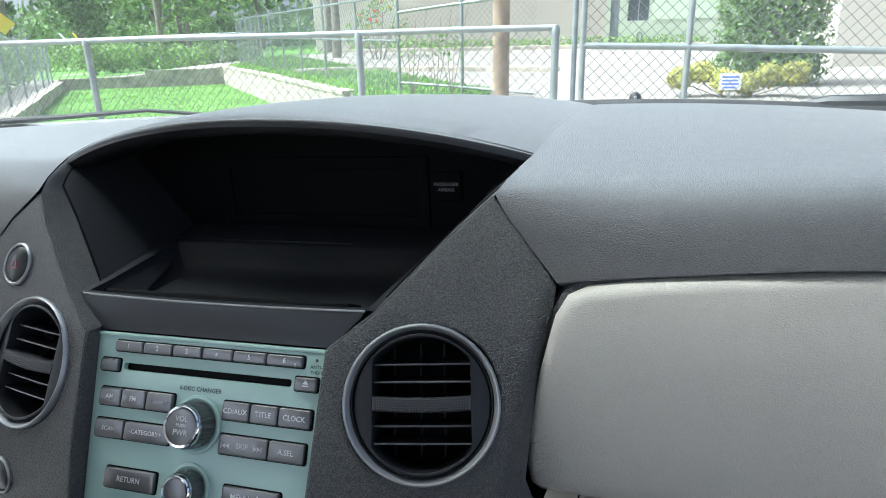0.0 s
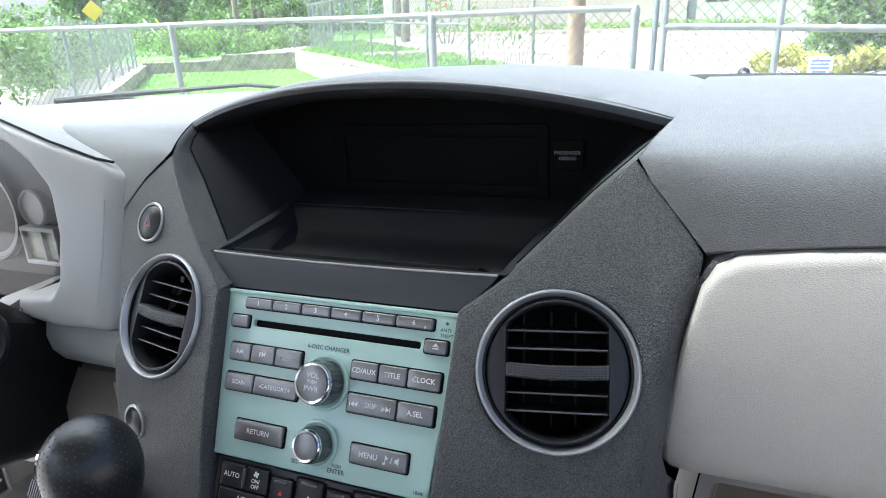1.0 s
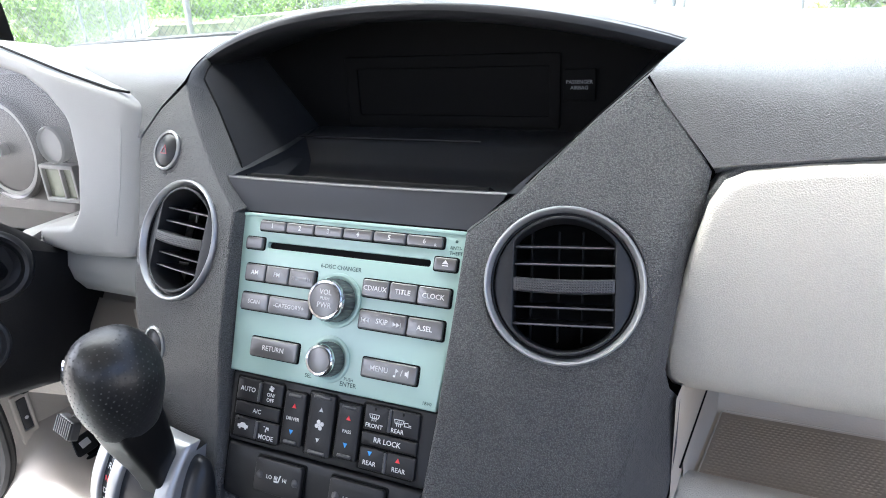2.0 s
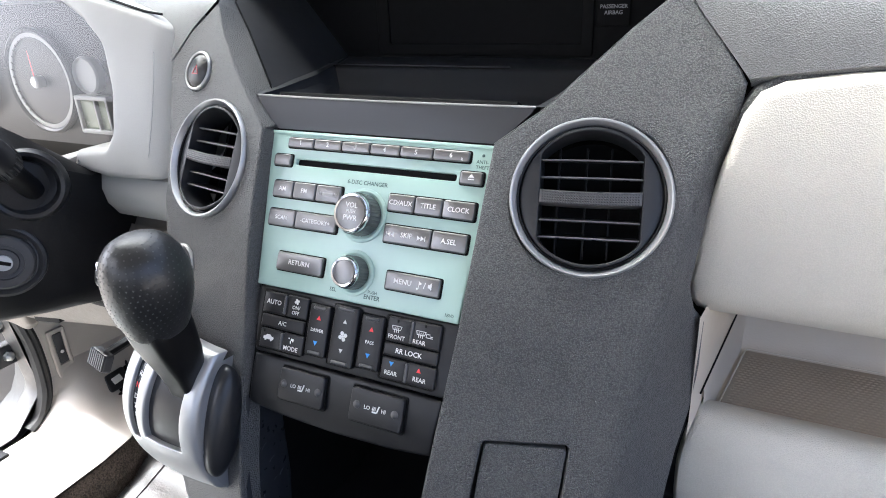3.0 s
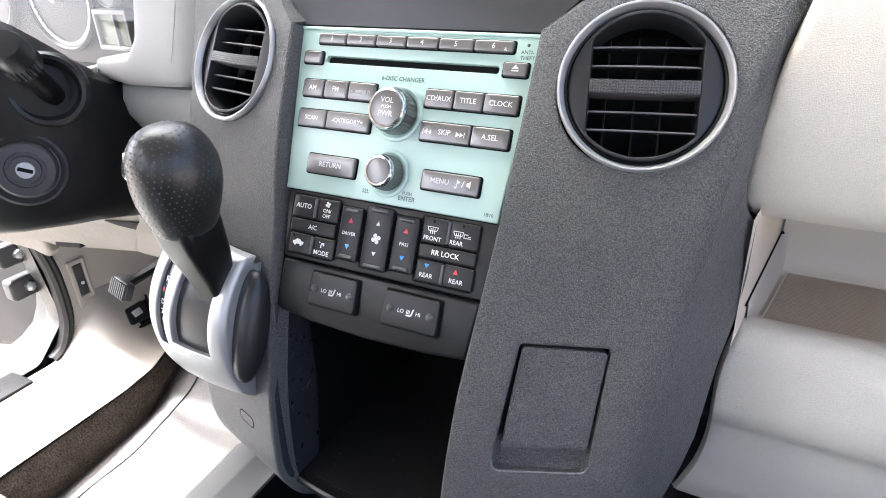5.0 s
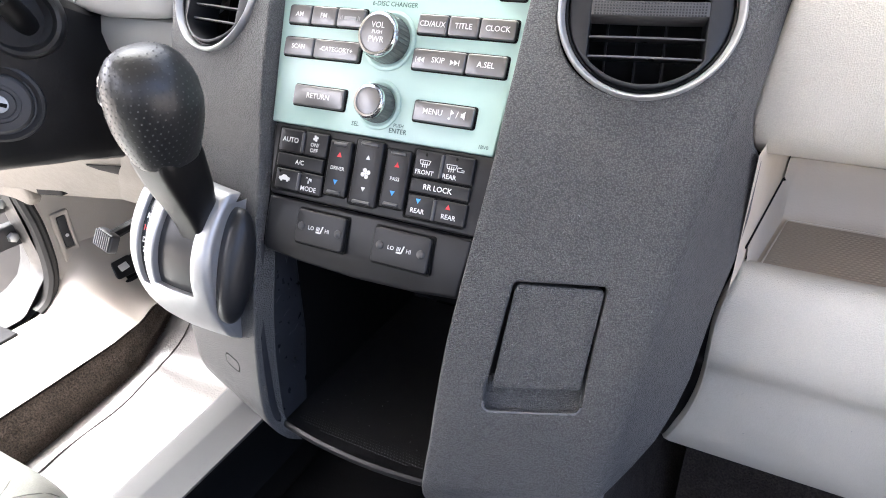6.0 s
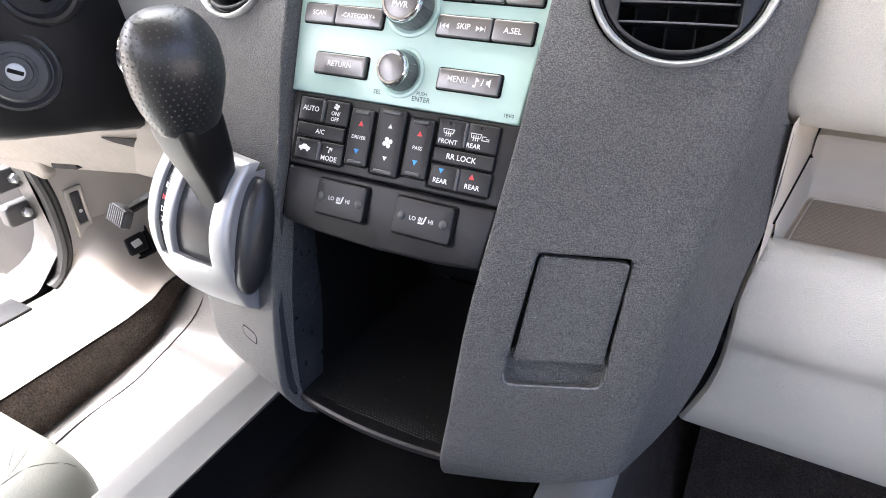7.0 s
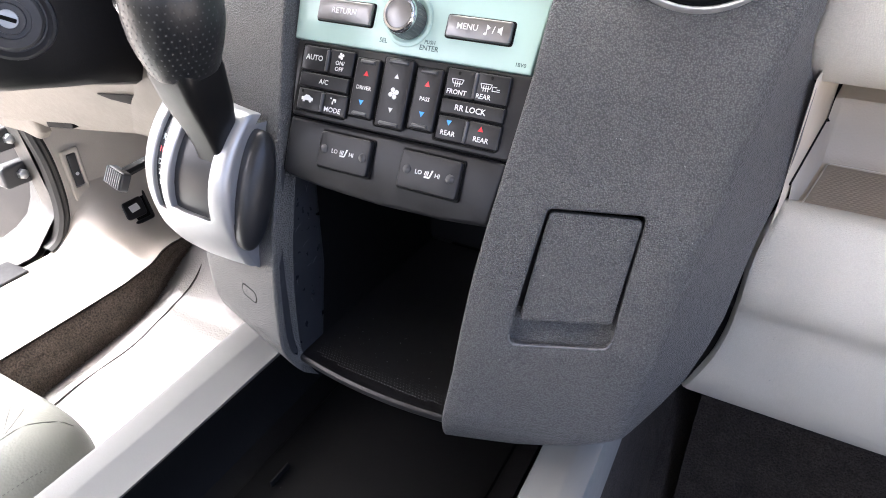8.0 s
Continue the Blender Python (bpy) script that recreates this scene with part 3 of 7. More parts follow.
def knob(cx, cv, rad, high, words):
    """A turning knob: dish, knurled grip, chrome ring and printed face."""
    m = Matrix(((1, 0, 0), (0, 0.4472, -0.8944), (0, 0.8944, 0.4472))).to_4x4()
    m.translation = plane_at(cx, cv, 0)
    dish = [(rad + 0.0042, 0.0003), (rad + 0.0040, 0.0010), (rad + 0.0022, 0.0014), (rad + 0.0006, 0.0004)]
    part("dish", lathe(dish, m, 48), M_MINT, radio, "raised mint ring round the knob")
    kb = part("knob", lathe([(rad, 0.0002), (rad - 0.0002, high * 0.55), (rad - 0.0008, high - 0.003)], m, 48), M_BUTTON, radio, "dark grey turning knob")
    bm = bmesh.new()
    for i in range(36):
        a = 2 * math.pi * i / 36
        p = [m @ Vector(((rad - 0.0001) * math.cos(a + d) + e * math.cos(a), (rad - 0.0001) * math.sin(a + d) + e * math.sin(a), h)) for d, e, h in ((-0.06, 0, 0.001), (0.06, 0, 0.001), (0.06, -0.0006, high - 0.004), (-0.06, -0.0006, high - 0.004), (0, 0.0004, 0.001), (0, 0.0, high - 0.004))]
        v = [bm.verts.new(q) for q in p]
        bm.faces.new((v[0], v[4], v[5], v[3])), bm.faces.new((v[4], v[1], v[2], v[5]))
    part("grip_ribs", bm, M_BUTTON, kb)
    part("chrome_ring", lathe([(rad - 0.0008, high - 0.0032), (rad - 0.0009, high - 0.0012), (rad - 0.0018, high), (rad - 0.0030, high - 0.0002), (rad - 0.0033, high - 0.001)], m, 48), M_CHROME, kb, "bright chrome ring")
    bm = slab(oval(0, 0, rad - 0.0032, rad - 0.0032, 40), lambda u, v, h: m @ Vector((u, v, h + high - 0.0007)), r=0.0004, depth=0.001, step=0.01)
    part("knob_face", bm, M_BUTTON, kb)
    for w, dv, s in words:
        text_mesh(w, s, lambda a, b: m @ Vector((a, b + dv, high - 0.0005)), M_WHITE, kb)


knob(-0.0005, -0.0540, 0.0142, 0.0160, (("VOL", 0.0048, 0.0048), ("PUSH", 0.0008, 0.0030), ("PWR", -0.0036, 0.0050)))
knob(0.0002, -0.0930, 0.0113, 0.0140, ())

# ---- climate control panel ----
climate = thing("climate_control_panel", (0, -0.07, 1.05), "black climate control panel with printed rocker buttons", "control panel")
bm = slab(fillet([(-0.0775, -0.1135), (-0.0722, -0.1600), (0.0790, -0.1600), (0.0830, -0.1135)], 0.003), lambda u, v, h: plane_at(u, v, h - 0.0005), r=0.001, depth=0.006, step=0.012)
part("panel", bm, M_KEY, climate)


M_RIDGE = material("charcoal ridge plastic", (0.050, 0.050, 0.052), 0.34, var=0.1)


def key(x0, x1, v0, v1, rise=0.0022, r=0.0009):
    return button(x0, x1, v0, v1, climate, M_KEY, rise, r, lean=-0.012)


well(-0.0705, -0.0325, -0.1565, -0.1160, climate, grow=0.001)
well(0.0312, 0.0700, -0.1565, -0.1160, climate, grow=0.001)
k_auto, k_fan, k_ac = key(-0.0708, -0.0520, -0.1315, -0.1165), key(-0.0505, -0.0325, -0.1315, -0.1165), key(-0.0705, -0.0335, -0.1415, -0.1328)
k_car, k_mode = key(-0.0695, -0.0510, -0.1562, -0.1428), key(-0.0495, -0.0320, -0.1562, -0.1428)
k_front, k_rear, k_rr = key(0.0312, 0.0490, -0.1318, -0.1160), key(0.0503, 0.0698, -0.1318, -0.1160), key(0.0308, 0.0698, -0.1412, -0.1330)
k_rb, k_rrd = key(0.0310, 0.0488, -0.1562, -0.1426), key(0.0502, 0.0700, -0.1562, -0.1426)
W = 0.0024
print_on("AUTO", -0.0600, -0.1235, 0.0046, W, M_WHITE, k_auto)
print_on("ON/\nOFF", -0.0405, -0.1262, 0.0036, W, M_WHITE, k_fan)
print_on("A/C", -0.0500, -0.1372, 0.0042, W, M_WHITE, k_ac)
print_on("MODE", -0.0400, -0.1530, 0.0044, W, M_WHITE, k_mode)
print_on("FRONT", 0.0405, -0.1288, 0.0038, W, M_WHITE, k_front)
print_on("REAR", 0.0570, -0.1288, 0.0038, W, M_WHITE, k_rear)
print_on("RR LOCK", 0.0510, -0.1371, 0.0046, W, M_WHITE, k_rr)
print_on("REAR", 0.0405, -0.1520, 0.0040, W, M_WHITE, k_rb)
print_on("REAR", 0.0612, -0.1520, 0.0040, W, M_WHITE, k_rrd)


def triangle(cx, cv, s, up, mat, parent):
    d = s if up else -s
    shape_on([(cx - s * 0.75, cv - d * 0.6), (cx + s * 0.75, cv - d * 0.6), (cx, cv + d * 0.75)], W, mat, parent)


def fan_sign(cx, cv, s, parent):
    for k in range(4):
        a = math.pi / 2 * k + 0.4
        shape_on(oval(cx + s * 0.58 * math.cos(a), cv + s * 0.58 * math.sin(a), s * 0.40, s * 0.40, 10), W, M_WHITE, parent)
    shape_on(oval(cx, cv, s * 0.22, s * 0.22, 10), W + 0.00005, M_WHITE, parent)


def bars(parent, loops, mat=M_WHITE):
    for x0, x1, v0, v1 in loops:
        shape_on([(x0, v0), (x1, v0), (x1, v1), (x0, v1)], W, mat, parent)


fan_sign(-0.0405, -0.1200, 0.0022, k_fan)
triangle(0.0400, -0.1460, 0.0022, False, M_BLUE, k_rb)
triangle(0.0600, -0.1462, 0.0022, True, M_RED, k_rrd)
# little car, airflow, demister signs
shape_on([(-0.0645, -0.1500), (-0.0560, -0.1500), (-0.0556, -0.1482), (-0.0577, -0.1477), (-0.0590, -0.1466), (-0.0615, -0.1466), (-0.0628, -0.1478), (-0.0646, -0.1482)], W, M_WHITE, k_car)
for c in (-0.0626, -0.0577):
    shape_on(oval(c, -0.1502, 0.0009, 0.0009, 10), W + 0.00004, M_WHITE, k_car)
shape_on(oval(-0.0400, -0.1466, 0.0008, 0.0008, 10), W, M_WHITE, k_mode)
bars(k_mode, [(-0.0412, -0.0404, -0.1494, -0.1474), (-0.0392, -0.0384, -0.1480, -0.1460), (-0.0428, -0.0418, -0.1462, -0.1455)])
for cx, wdt in ((0.0400, 0.0036), (0.0575, 0.0034)):
    pk = k_front if cx < 0.05 else k_rear
    o = [(cx - wdt, -0.1216), (cx + wdt, -0.1216), (cx + wdt * 0.75, -0.1240), (cx - wdt * 0.75, -0.1240)]
    for a, b in zip(o, o[1:] + o[:1]):
        d = Vector((b[0] - a[0], b[1] - a[1])).normalized() * 0.0002
        shape_on([(a[0] - d.y, a[1] + d.x), (b[0] - d.y, b[1] + d.x), (b[0] + d.y, b[1] - d.x), (a[0] + d.y, a[1] - d.x)], W, M_WHITE, pk)
    bars(pk, [(cx + d - 0.0002, cx + d + 0.0002, -0.1258, -0.1224) for d in (-0.0014, 0, 0.0014)])
bars(k_rear, [(0.0612, 0.0660, -0.1250, -0.1246), (0.0612, 0.0616, -0.1250, -0.1226), (0.0616, 0.0640, -0.1228, -0.1224), (0.0640, 0.0660, -0.1240, -0.1236)])
for c, vv, pk in ((0.0402, -0.1182, k_front), (0.0600, -0.1180, k_rear), (-0.0645, -0.1445, k_car)):
    part("telltale", slab(oval(c, vv, 0.0008, 0.0010, 10), lambda u, v, h: plane_at(u, v, h + W), r=0.0001, depth=0.0003, step=0.01), M_DEEP, pk)
for c, v0, v1 in ((-0.0515, -0.1305, -0.1175), (0.0496, -0.1308, -0.1165), (-0.0503, -0.1555, -0.1435), (0.0495, -0.1560, -0.1432)):
    button(c - 0.0011, c + 0.0011, v0, v1, climate, M_RIDGE, 0.0032, 0.001, "divider", lean=-0.012)

for x0, x1, v0, v1, word in ((-0.0297, -0.0133, -0.1535, -0.1187, "DRIVER"), (-0.0100, 0.0092, -0.1560, -0.1158, ""), (0.0122, 0.0288, -0.1535, -0.1183, "PASS")):
    well(x0, x1, v0, v1, climate, grow=0.0009)
    k = button(x0, x1, v0, v1, climate, M_KEY, 0.0030, 0.001, "rocker", lean=-0.012)
    W = 0.0032
    cx = (x0 + x1) / 2 + 0.0016
    vm = (v0 + v1) / 2
    if word:
        print_on(word, cx, vm, 0.0032, W, M_WHITE, k)
        triangle(cx, vm + 0.0086, 0.0023, True, M_RED, k), triangle(cx, vm - 0.0086, 0.0023, False, M_BLUE, k)
    else:
        fan_sign(cx, vm, 0.0036, k)
        triangle(cx, vm + 0.0098, 0.0020, True, M_WHITE, k), triangle(cx, vm - 0.0098, 0.0020, False, M_WHITE, k)
    for vv in (v1 - 0.0022, v0 + 0.0020):
        button(x0 + 0.0030, x1 - 0.0030, vv - 0.0012, vv + 0.0012, k, M_RIDGE, 0.0040, 0.001, "ridge", lean=-0.012)

# ---- seat heater panel under the climate controls ----
heater = thing("seat_heater_panel", (0, -0.08, 1.03), "black panel with two seat heater switches", "control panel")
edge = [(0.0788, -0.1612), (-0.0724, -0.1612), (-0.0735, -0.1985), (-0.045, -0.2015), (0.0, -0.2030), (0.045, -0.2015), (0.0740, -0.1985)]
bm = slab(fillet(edge, [0.002, 0.002, 0.004, 0.01, 0.01, 0.01, 0.004]), lambda u, v, h: plane_at(u, v, h - 0.0008 - 4.0 * max(0, -0.170 - v) ** 2), r=0.0022, depth=0.0045, step=0.01)
part("panel", bm, M_KEY, heater)
for x0, x1 in ((-0.0440, -0.0068), (0.0148, 0.0540)):
    well(x0, x1, -0.1880, -0.1660, heater, grow=0.0013, base=-0.0005)
    k = button(x0, x1, -0.1880, -0.1660, heater, M_KEY, 0.0032, 0.0022, "switch")
    cx = (x0 + x1) / 2
    print_on("LO", cx - 0.0062, -0.1770, 0.0036, 0.0035, M_WHITE, k)
    print_on("HI", cx + 0.0062, -0.1770, 0.0036, 0.0035, M_WHITE, k)
    W = 0.0035
    # seat sign with its warming coils
    shape_on([(cx - 0.0022, -0.1794), (cx + 0.0010, -0.1794), (cx + 0.0016, -0.1784), (cx - 0.0022, -0.1784)], W, M_WHITE, k)
    shape_on([(cx + 0.0008, -0.1790), (cx + 0.0017, -0.1790), (cx + 0.0032, -0.1744), (cx + 0.0022, -0.1744)], W, M_WHITE, k)
    for q in (-0.0020, -0.0010, 0.0):
        bars(k, [(cx + q - 0.00025, cx + q + 0.00025, -0.1780, -0.1766), (cx + q, cx + q + 0.0005, -0.1766, -0.1754)])
    for s in (-1, 1):
        m = Matrix.Translation(plane_at(cx + s * 0.0142, -0.1768, 0.0028)) @ Matrix(((1, 0, 0), (0, 0.4472, -0.8944), (0, 0.8944, 0.4472))).to_4x4()
        part("switch_dimple", lathe([(0.0028, 0.0), (0.0026, 0.0007), (0.0016, 0.0013), (0.0001, 0.0015)], m, 20), M_RIDGE, k)

# ---- open cubby under the panels ----
M_CHEEK = material("smooth dark plastic", (0.028, 0.030, 0.035), 0.30, var=0.15, blot=30)
M_SCUFF = material("pale scuff mark", (0.16, 0.16, 0.17), 0.6, var=0.2)
cubby = thing("storage_cubby", (0, -0.02, 0.87), "open black storage cubby with a studded rubber floor", "storage cubby")
zt = 1.024
def cubby_x(z, side):
    """Half width of the cubby at a height."""
    return lerp_table(z, [0.87, 1.03], [0.0655, 0.0775] if side > 0 else [0.0705, 0.0770])


for side in (-1, 1):
    rows = [[(side * cubby_x(z, side), max(y, face_y(0.075, z) + 0.008), z) for z in np.linspace(0.864, zt + 0.01, 12)] for y in (-0.100, -0.07, 0.0, 0.08, 0.11)]
    part("cubby_side", loft(rows), M_BLACK, cubby)
# smooth cheek piece inside the driver's side of the mouth, scuffed
rows = []
for k, h in ((0.0, 0.0006), (0.06, 0.0016), (0.94, 0.0016), (0.98, 0.0010), (1.0, 0.0)):
    row = []
    for z in np.linspace(0.8735, zt, 14):
        y0, y1 = face_y(0.075, z) + 0.0045 + 0.006 * max(0, 0.89 - z) / 0.0165, lerp_table(z, [0.87, 0.93, 1.03], [-0.072, -0.057, -0.050])
        row.append((-cubby_x(z, -1) + h, y0 + (y1 - y0) * k, z))
    rows.append(row)
cheek = part("cubby_cheek", loft(rows), M_CHEEK, cubby, "smooth scuffed cheek inside the mouth")
for k in range(14):
    y, z = random.uniform(-0.092, -0.062), random.uniform(0.90, 1.0)
    dy, dz = random.uniform(-0.008, 0.008), random.uniform(-0.002, 0.006)
    pts = [(-cubby_x(z + dz * s, -1) + 0.0017, y + dy * s, z + dz * s + 0.0006 * math.sin(3 * s)) for s in (0, 0.5, 1)]
    part("scratch", tube(pts, 0.00011, 4), M_SCUFF, cheek)
part("cubby_back", loft([[(x, 0.108 - 0.02 * (z - 0.87), z) for z in np.linspace(0.868, zt + 0.01, 8)] for x in np.linspace(-0.076, 0.076, 8)]), M_BLACK, cubby)
part("cubby_roof", loft([[(x, y, zt) for x in (-0.0765, 0.0765)] for y in (-0.078, 0.11)]), M_BLACK, cubby)
front = lambda x: -0.1085 + 0.006 * (x / 0.066) ** 2
rows = []
for i in range(25):
    x = -0.071 + 0.137 * i / 24
    f = front(x)
    rows.append([(x, 0.02, 0.858), (x, f + 0.010, 0.8640), (x, f + 0.0015, 0.8678), (x, f, 0.8700), (x, f + 0.0003, 0.8730), (x, f + 0.0022, 0.8745), (x, f + 0.0050, 0.8738), (x, f + 0.009, 0.8715)] + [(x, f + 0.009 + (0.1 - f) * k / 8, 0.8722 - 0.008 * k / 8) for k in range(1, 9)])
part("cubby_floor", loft(rows), material("satin black rubber mat", (0.012, 0.012, 0.0125), 0.45, spec=0.45, var=0.15, grain=900, depth=0.00006), cubby)
M_STUD = material("dark grey rubber studs", (0.020, 0.020, 0.021), 0.5, var=0.2)
bm = bmesh.new()
for i in range(48):
    for j in range(34):
        x, y = -0.0615 + 0.0026 * (i + 0.5 * (j % 2)), front(0) + 0.0145 + 0.0024 * j
        if y < front(x) + 0.0125:
            continue
        z = 0.8716 - 0.008 * (y - front(x) - 0.009) / (0.1 - front(x))
        v = [bm.verts.new((x + a, y + b, z + c)) for a, b, c in ((-0.0010, 0, 0), (0, -0.0009, 0), (0.0010, 0, 0), (0, 0.0009, 0), (0, 0, 0.0005))]
        for n in range(4):
            bm.faces.new((v[n], v[(n + 1) % 4], v[4]))
tagged(part("rubber_studs", bm, M_STUD, cubby, "fine studs of the rubber floor"), kind="stuff")

# ---- display recess, tray and brow ----
display = thing("display_binnacle", (0, 0.12, 1.21), "deep black display recess with a dark screen under a brow", "display")
# returns behind the pillar and pad edges, then the walls back to the screen
for side in (-1, 1):
    rim = [pillar_at(s, z, -0.0012, 1) for s, z in INNER[-5:]] + [Vector((0.1880, 0.066, 1.2945)), Vector((0.1942, 0.089, 1.3000)), Vector((0.1985, 0.1055, 1.3035))]
    ends = []
    for k, p in enumerate(rim):
        f = max(0, (k - 4) / 3)
        e = Vector((p.x - 0.002, p.y + 0.026 * (1 - f), p.z - 0.0005)) if k < 5 else rim[4].lerp(Vector((0.1955, 0.112, 1.3005)), 0.12 + 0.88 * (k - 4) / 3) + Vector((0.0, 0.022 * (1 - (k - 4) / 3), 0))
        ends.append(e)
    part("recess_seam", tube([(side * (e.x - 0.0004), e.y, e.z) for e in ends], 0.0007, 6), M_DEEP, display, "dark seam round the recess")
    if side < 0:
        rim = [pillar_at(s, z, -0.0012, 1) for s, z in INNER_D[-5:]] + [Vector((0.1790, 0.066, 1.2945)), Vector((0.1905, 0.089, 1.3000)), Vector((0.1985, 0.1055, 1.3035))]
    rows = [[(side * q.x, q.y, q.z) for q in (p, p.lerp(e, 0.15) + Vector((-0.0008, 0, 0)), p.lerp(e, 0.6) + Vector((-0.0004, 0, 0)), e)] for p, e in zip(rim, ends)]
    part("recess_return", loft(rows), M_DASH, display)
    rows = []
    for k, e in enumerate(ends):
        f = max(0, (e.z - 1.2225) / 0.08)
        b = Vector((0.127 + 0.058 * f, 0.1625, 1.232 + 0.070 * f)) if k > 0 else Vector((0.124, 0.1625, 1.2225))
        rows.append([(side * q.x, q.y, q.z) for q in (e + Vector((-0.0006, 0.0012, 0)), e.lerp(b, 0.3), e.lerp(b, 0.65), b)])
    part("recess_side", loft(rows), M_TRAY, display)
rows = [[(x, 0.163, z) for z in (1.20, 1.25, 1.3335 - 0.034 * (x / 0.19) ** 2 - 0.004)] for x in np.linspace(-0.19, 0.19, 15)]
part("recess_back", loft(rows), M_DEEP, display)
# screen with raised frame
fr = lambda u, v, h: Vector((u, 0.161 - h, v))
bm = slab(rounded(-0.092, 0.1050, 1.2350, 1.2950, 0.003), fr, [rounded(-0.0800, 0.0960, 1.2450, 1.2845, 0.002)], r=0.001, depth=0.004, step=0.02)
part("screen_frame", bm, M_DEEP, display)
bm = slab(rounded(-0.082, 0.098, 1.2430, 1.2865, 0.001), lambda u, v, h: fr(u, v, h - 0.0025), r=0.0003, depth=0.001, step=0.03)
part("screen", bm, M_SCREEN, display, "dark glossy switched-off screen")
place = lambda cu, cv: (lambda a, b: fr(cu + a, cv + b, 0.0012))
bm = slab(rounded(0.1075, 0.1325, 1.258, 1.282, 0.001), lambda u, v, h: fr(u, v, h + 0.0008), r=0.0005, depth=0.001, step=0.02)
tell = part("telltale_window", bm, M_DEEP, display)
text_mesh("PASSENGER", 0.0040, place(0.120, 1.2722), M_GREYPRINT, tell)
text_mesh("AIRBAG", 0.0040, place(0.120, 1.2678), M_GREYPRINT, tell)
# tray: lip, floor and steps
lip = lambda x: 0.0
rows = []
for i in range(25):
    x = -1 + 2 * i / 24
    w = lambda k: x * k
    yl = 0.0125 - 0.004 * (1 - x * x)
    rows.append([(w(0.0885), 0.0015, 1.2005), (w(0.0925), 0.0035, 1.2065), (w(0.1060), yl - 0.0035, 1.2190), (w(0.1075), yl - 0.002, 1.2218), (w(0.1085), yl + 0.002, 1.2226), (w(0.1085), yl + 0.007, 1.2215),
                 (w(0.104), yl + 0.014, 1.2120), (w(0.100), yl + 0.022, 1.2055), (w(0.099), 0.060, 1.2035), (w(0.100), 0.098, 1.2040), (w(0.106), 0.112, 1.2120), (w(0.115), 0.122, 1.2270), (w(0.119), 0.127, 1.2300), (w(0.125), 0.150, 1.2310), (w(0.13), 0.164, 1.2330)])
part("tray", loft(rows), M_TRAY, display, "shallow black tray with a raised lip")
for side in (-1, 1):
    rows = [[(side * a, y, z) for a, y, z in r] for r in (
        ((0.1080, 0.0125, 1.2224), (0.1165, 0.0125, 1.2226)), ((0.1090, 0.04, 1.2232), (0.1200, 0.04, 1.2246)), ((0.113, 0.09, 1.2262), (0.1280, 0.09, 1.2290)), ((0.119, 0.127, 1.2303), (0.1320, 0.127, 1.2318)), ((0.130, 0.1635, 1.2335), (0.1360, 0.1635, 1.2350)))]
    part("tray_shoulder", loft(rows), M_TRAY, display)
    rows = []
    for a, y, z in ((0.1085, 0.0195, 1.2215), (0.104, 0.0265, 1.2120), (0.100, 0.0345, 1.2055), (0.099, 0.060, 1.2035), (0.100, 0.098, 1.2040), (0.106, 0.112, 1.2120), (0.115, 0.122, 1.2270)):
        e = (lerp_table(y, [0.0125, 0.04, 0.09, 0.127], [0.1080, 0.109, 0.113, 0.119]) + 0.0008, lerp_table(y, [0.0125, 0.04, 0.09, 0.127], [1.2224, 1.2232, 1.2262, 1.2303]))
        rows.append([(side * a, y, z), (side * (a + (e[0] - a) * 0.5), y, z + (e[1] - z) * 0.35), (side * e[0], y, e[1])])
    part("tray_flank", loft(rows), M_TRAY, display)
bm = slab(rounded(-0.132, 0.05, 1.2285, 1.2297, 0.0003), lambda u, v, h: Vector((u, 0.1235 - h, v + 0.0016)), r=0.0002, depth=0.001, step=0.02)
part("ledge_line", bm, M_SMOOTH, display)
# light grey cord puts the glint of the lip's sharp edge into colour
part("lip_edge", tube([(0.1078 * x, 0.0125 - 0.004 * (1 - x * x) - 0.0012, 1.2225) for x in np.linspace(-1, 1, 25)], 0.0008, 6), M_COWL, display, "thin edge of the tray lip, its glint coloured pale")

# ---- dash top ----
dash = thing("dashboard", (0, 0.3, 1.30), "grey grained soft dashboard top pad under the windscreen", "dashboard")


# the line where brow and side pads meet, on the passenger side
EDGE = [(0.199, 0.106, 1.3045), (0.2028, 0.135, 1.3098), (0.2062, 0.17, 1.3128), (0.210, 0.22, 1.3150), (0.2145, 0.30, 1.3160), (0.2195, 0.42, 1.3120), (0.222, 0.54, 1.3040), (0.224, 0.62, 1.297)]

# brow over the display: top skin, then the rounded lip and its underside
rows, lips = [], []
for i in range(41):
    t = -1 + 2 * i / 40
    x = 0.199 * t
    c = 1 - abs(t) ** 2.1
    zl, yl = 1.3040 + 0.0325 * c, 0.104 - 0.040 * (1 - t * t)
    lips.append([(x * 0.97, 0.162, zl - 0.010), (x * 0.985, yl + 0.030, zl - 0.012), (x, yl + 0.010, zl - 0.0125), (x, yl + 0.002, zl - 0.0095), (x, yl - 0.001, zl - 0.0055), (x, yl - 0.0006, zl - 0.0025), (x, yl + 0.0010, zl - 0.0008)])
    row = [(x, yl + 0.0010, zl - 0.0008), (x, yl + 0.0040, zl + 0.0006)]
    for k, (ex, ey, ez) in enumerate(EDGE):
        up = (0.0325, 0.0295, 0.0265, 0.0235, 0.0195, 0.0155, 0.0130, 0.0120)[k]
        row.append((ex * t, ey + 0.005 * c - (0.104 - yl) * (1 - k / 7) + 0.06 * c * k / 7, ez + 0.001 * c + up * c - (0.0042 * abs(t) ** 14 if k > 0 else 0)))
    rows.append(row)
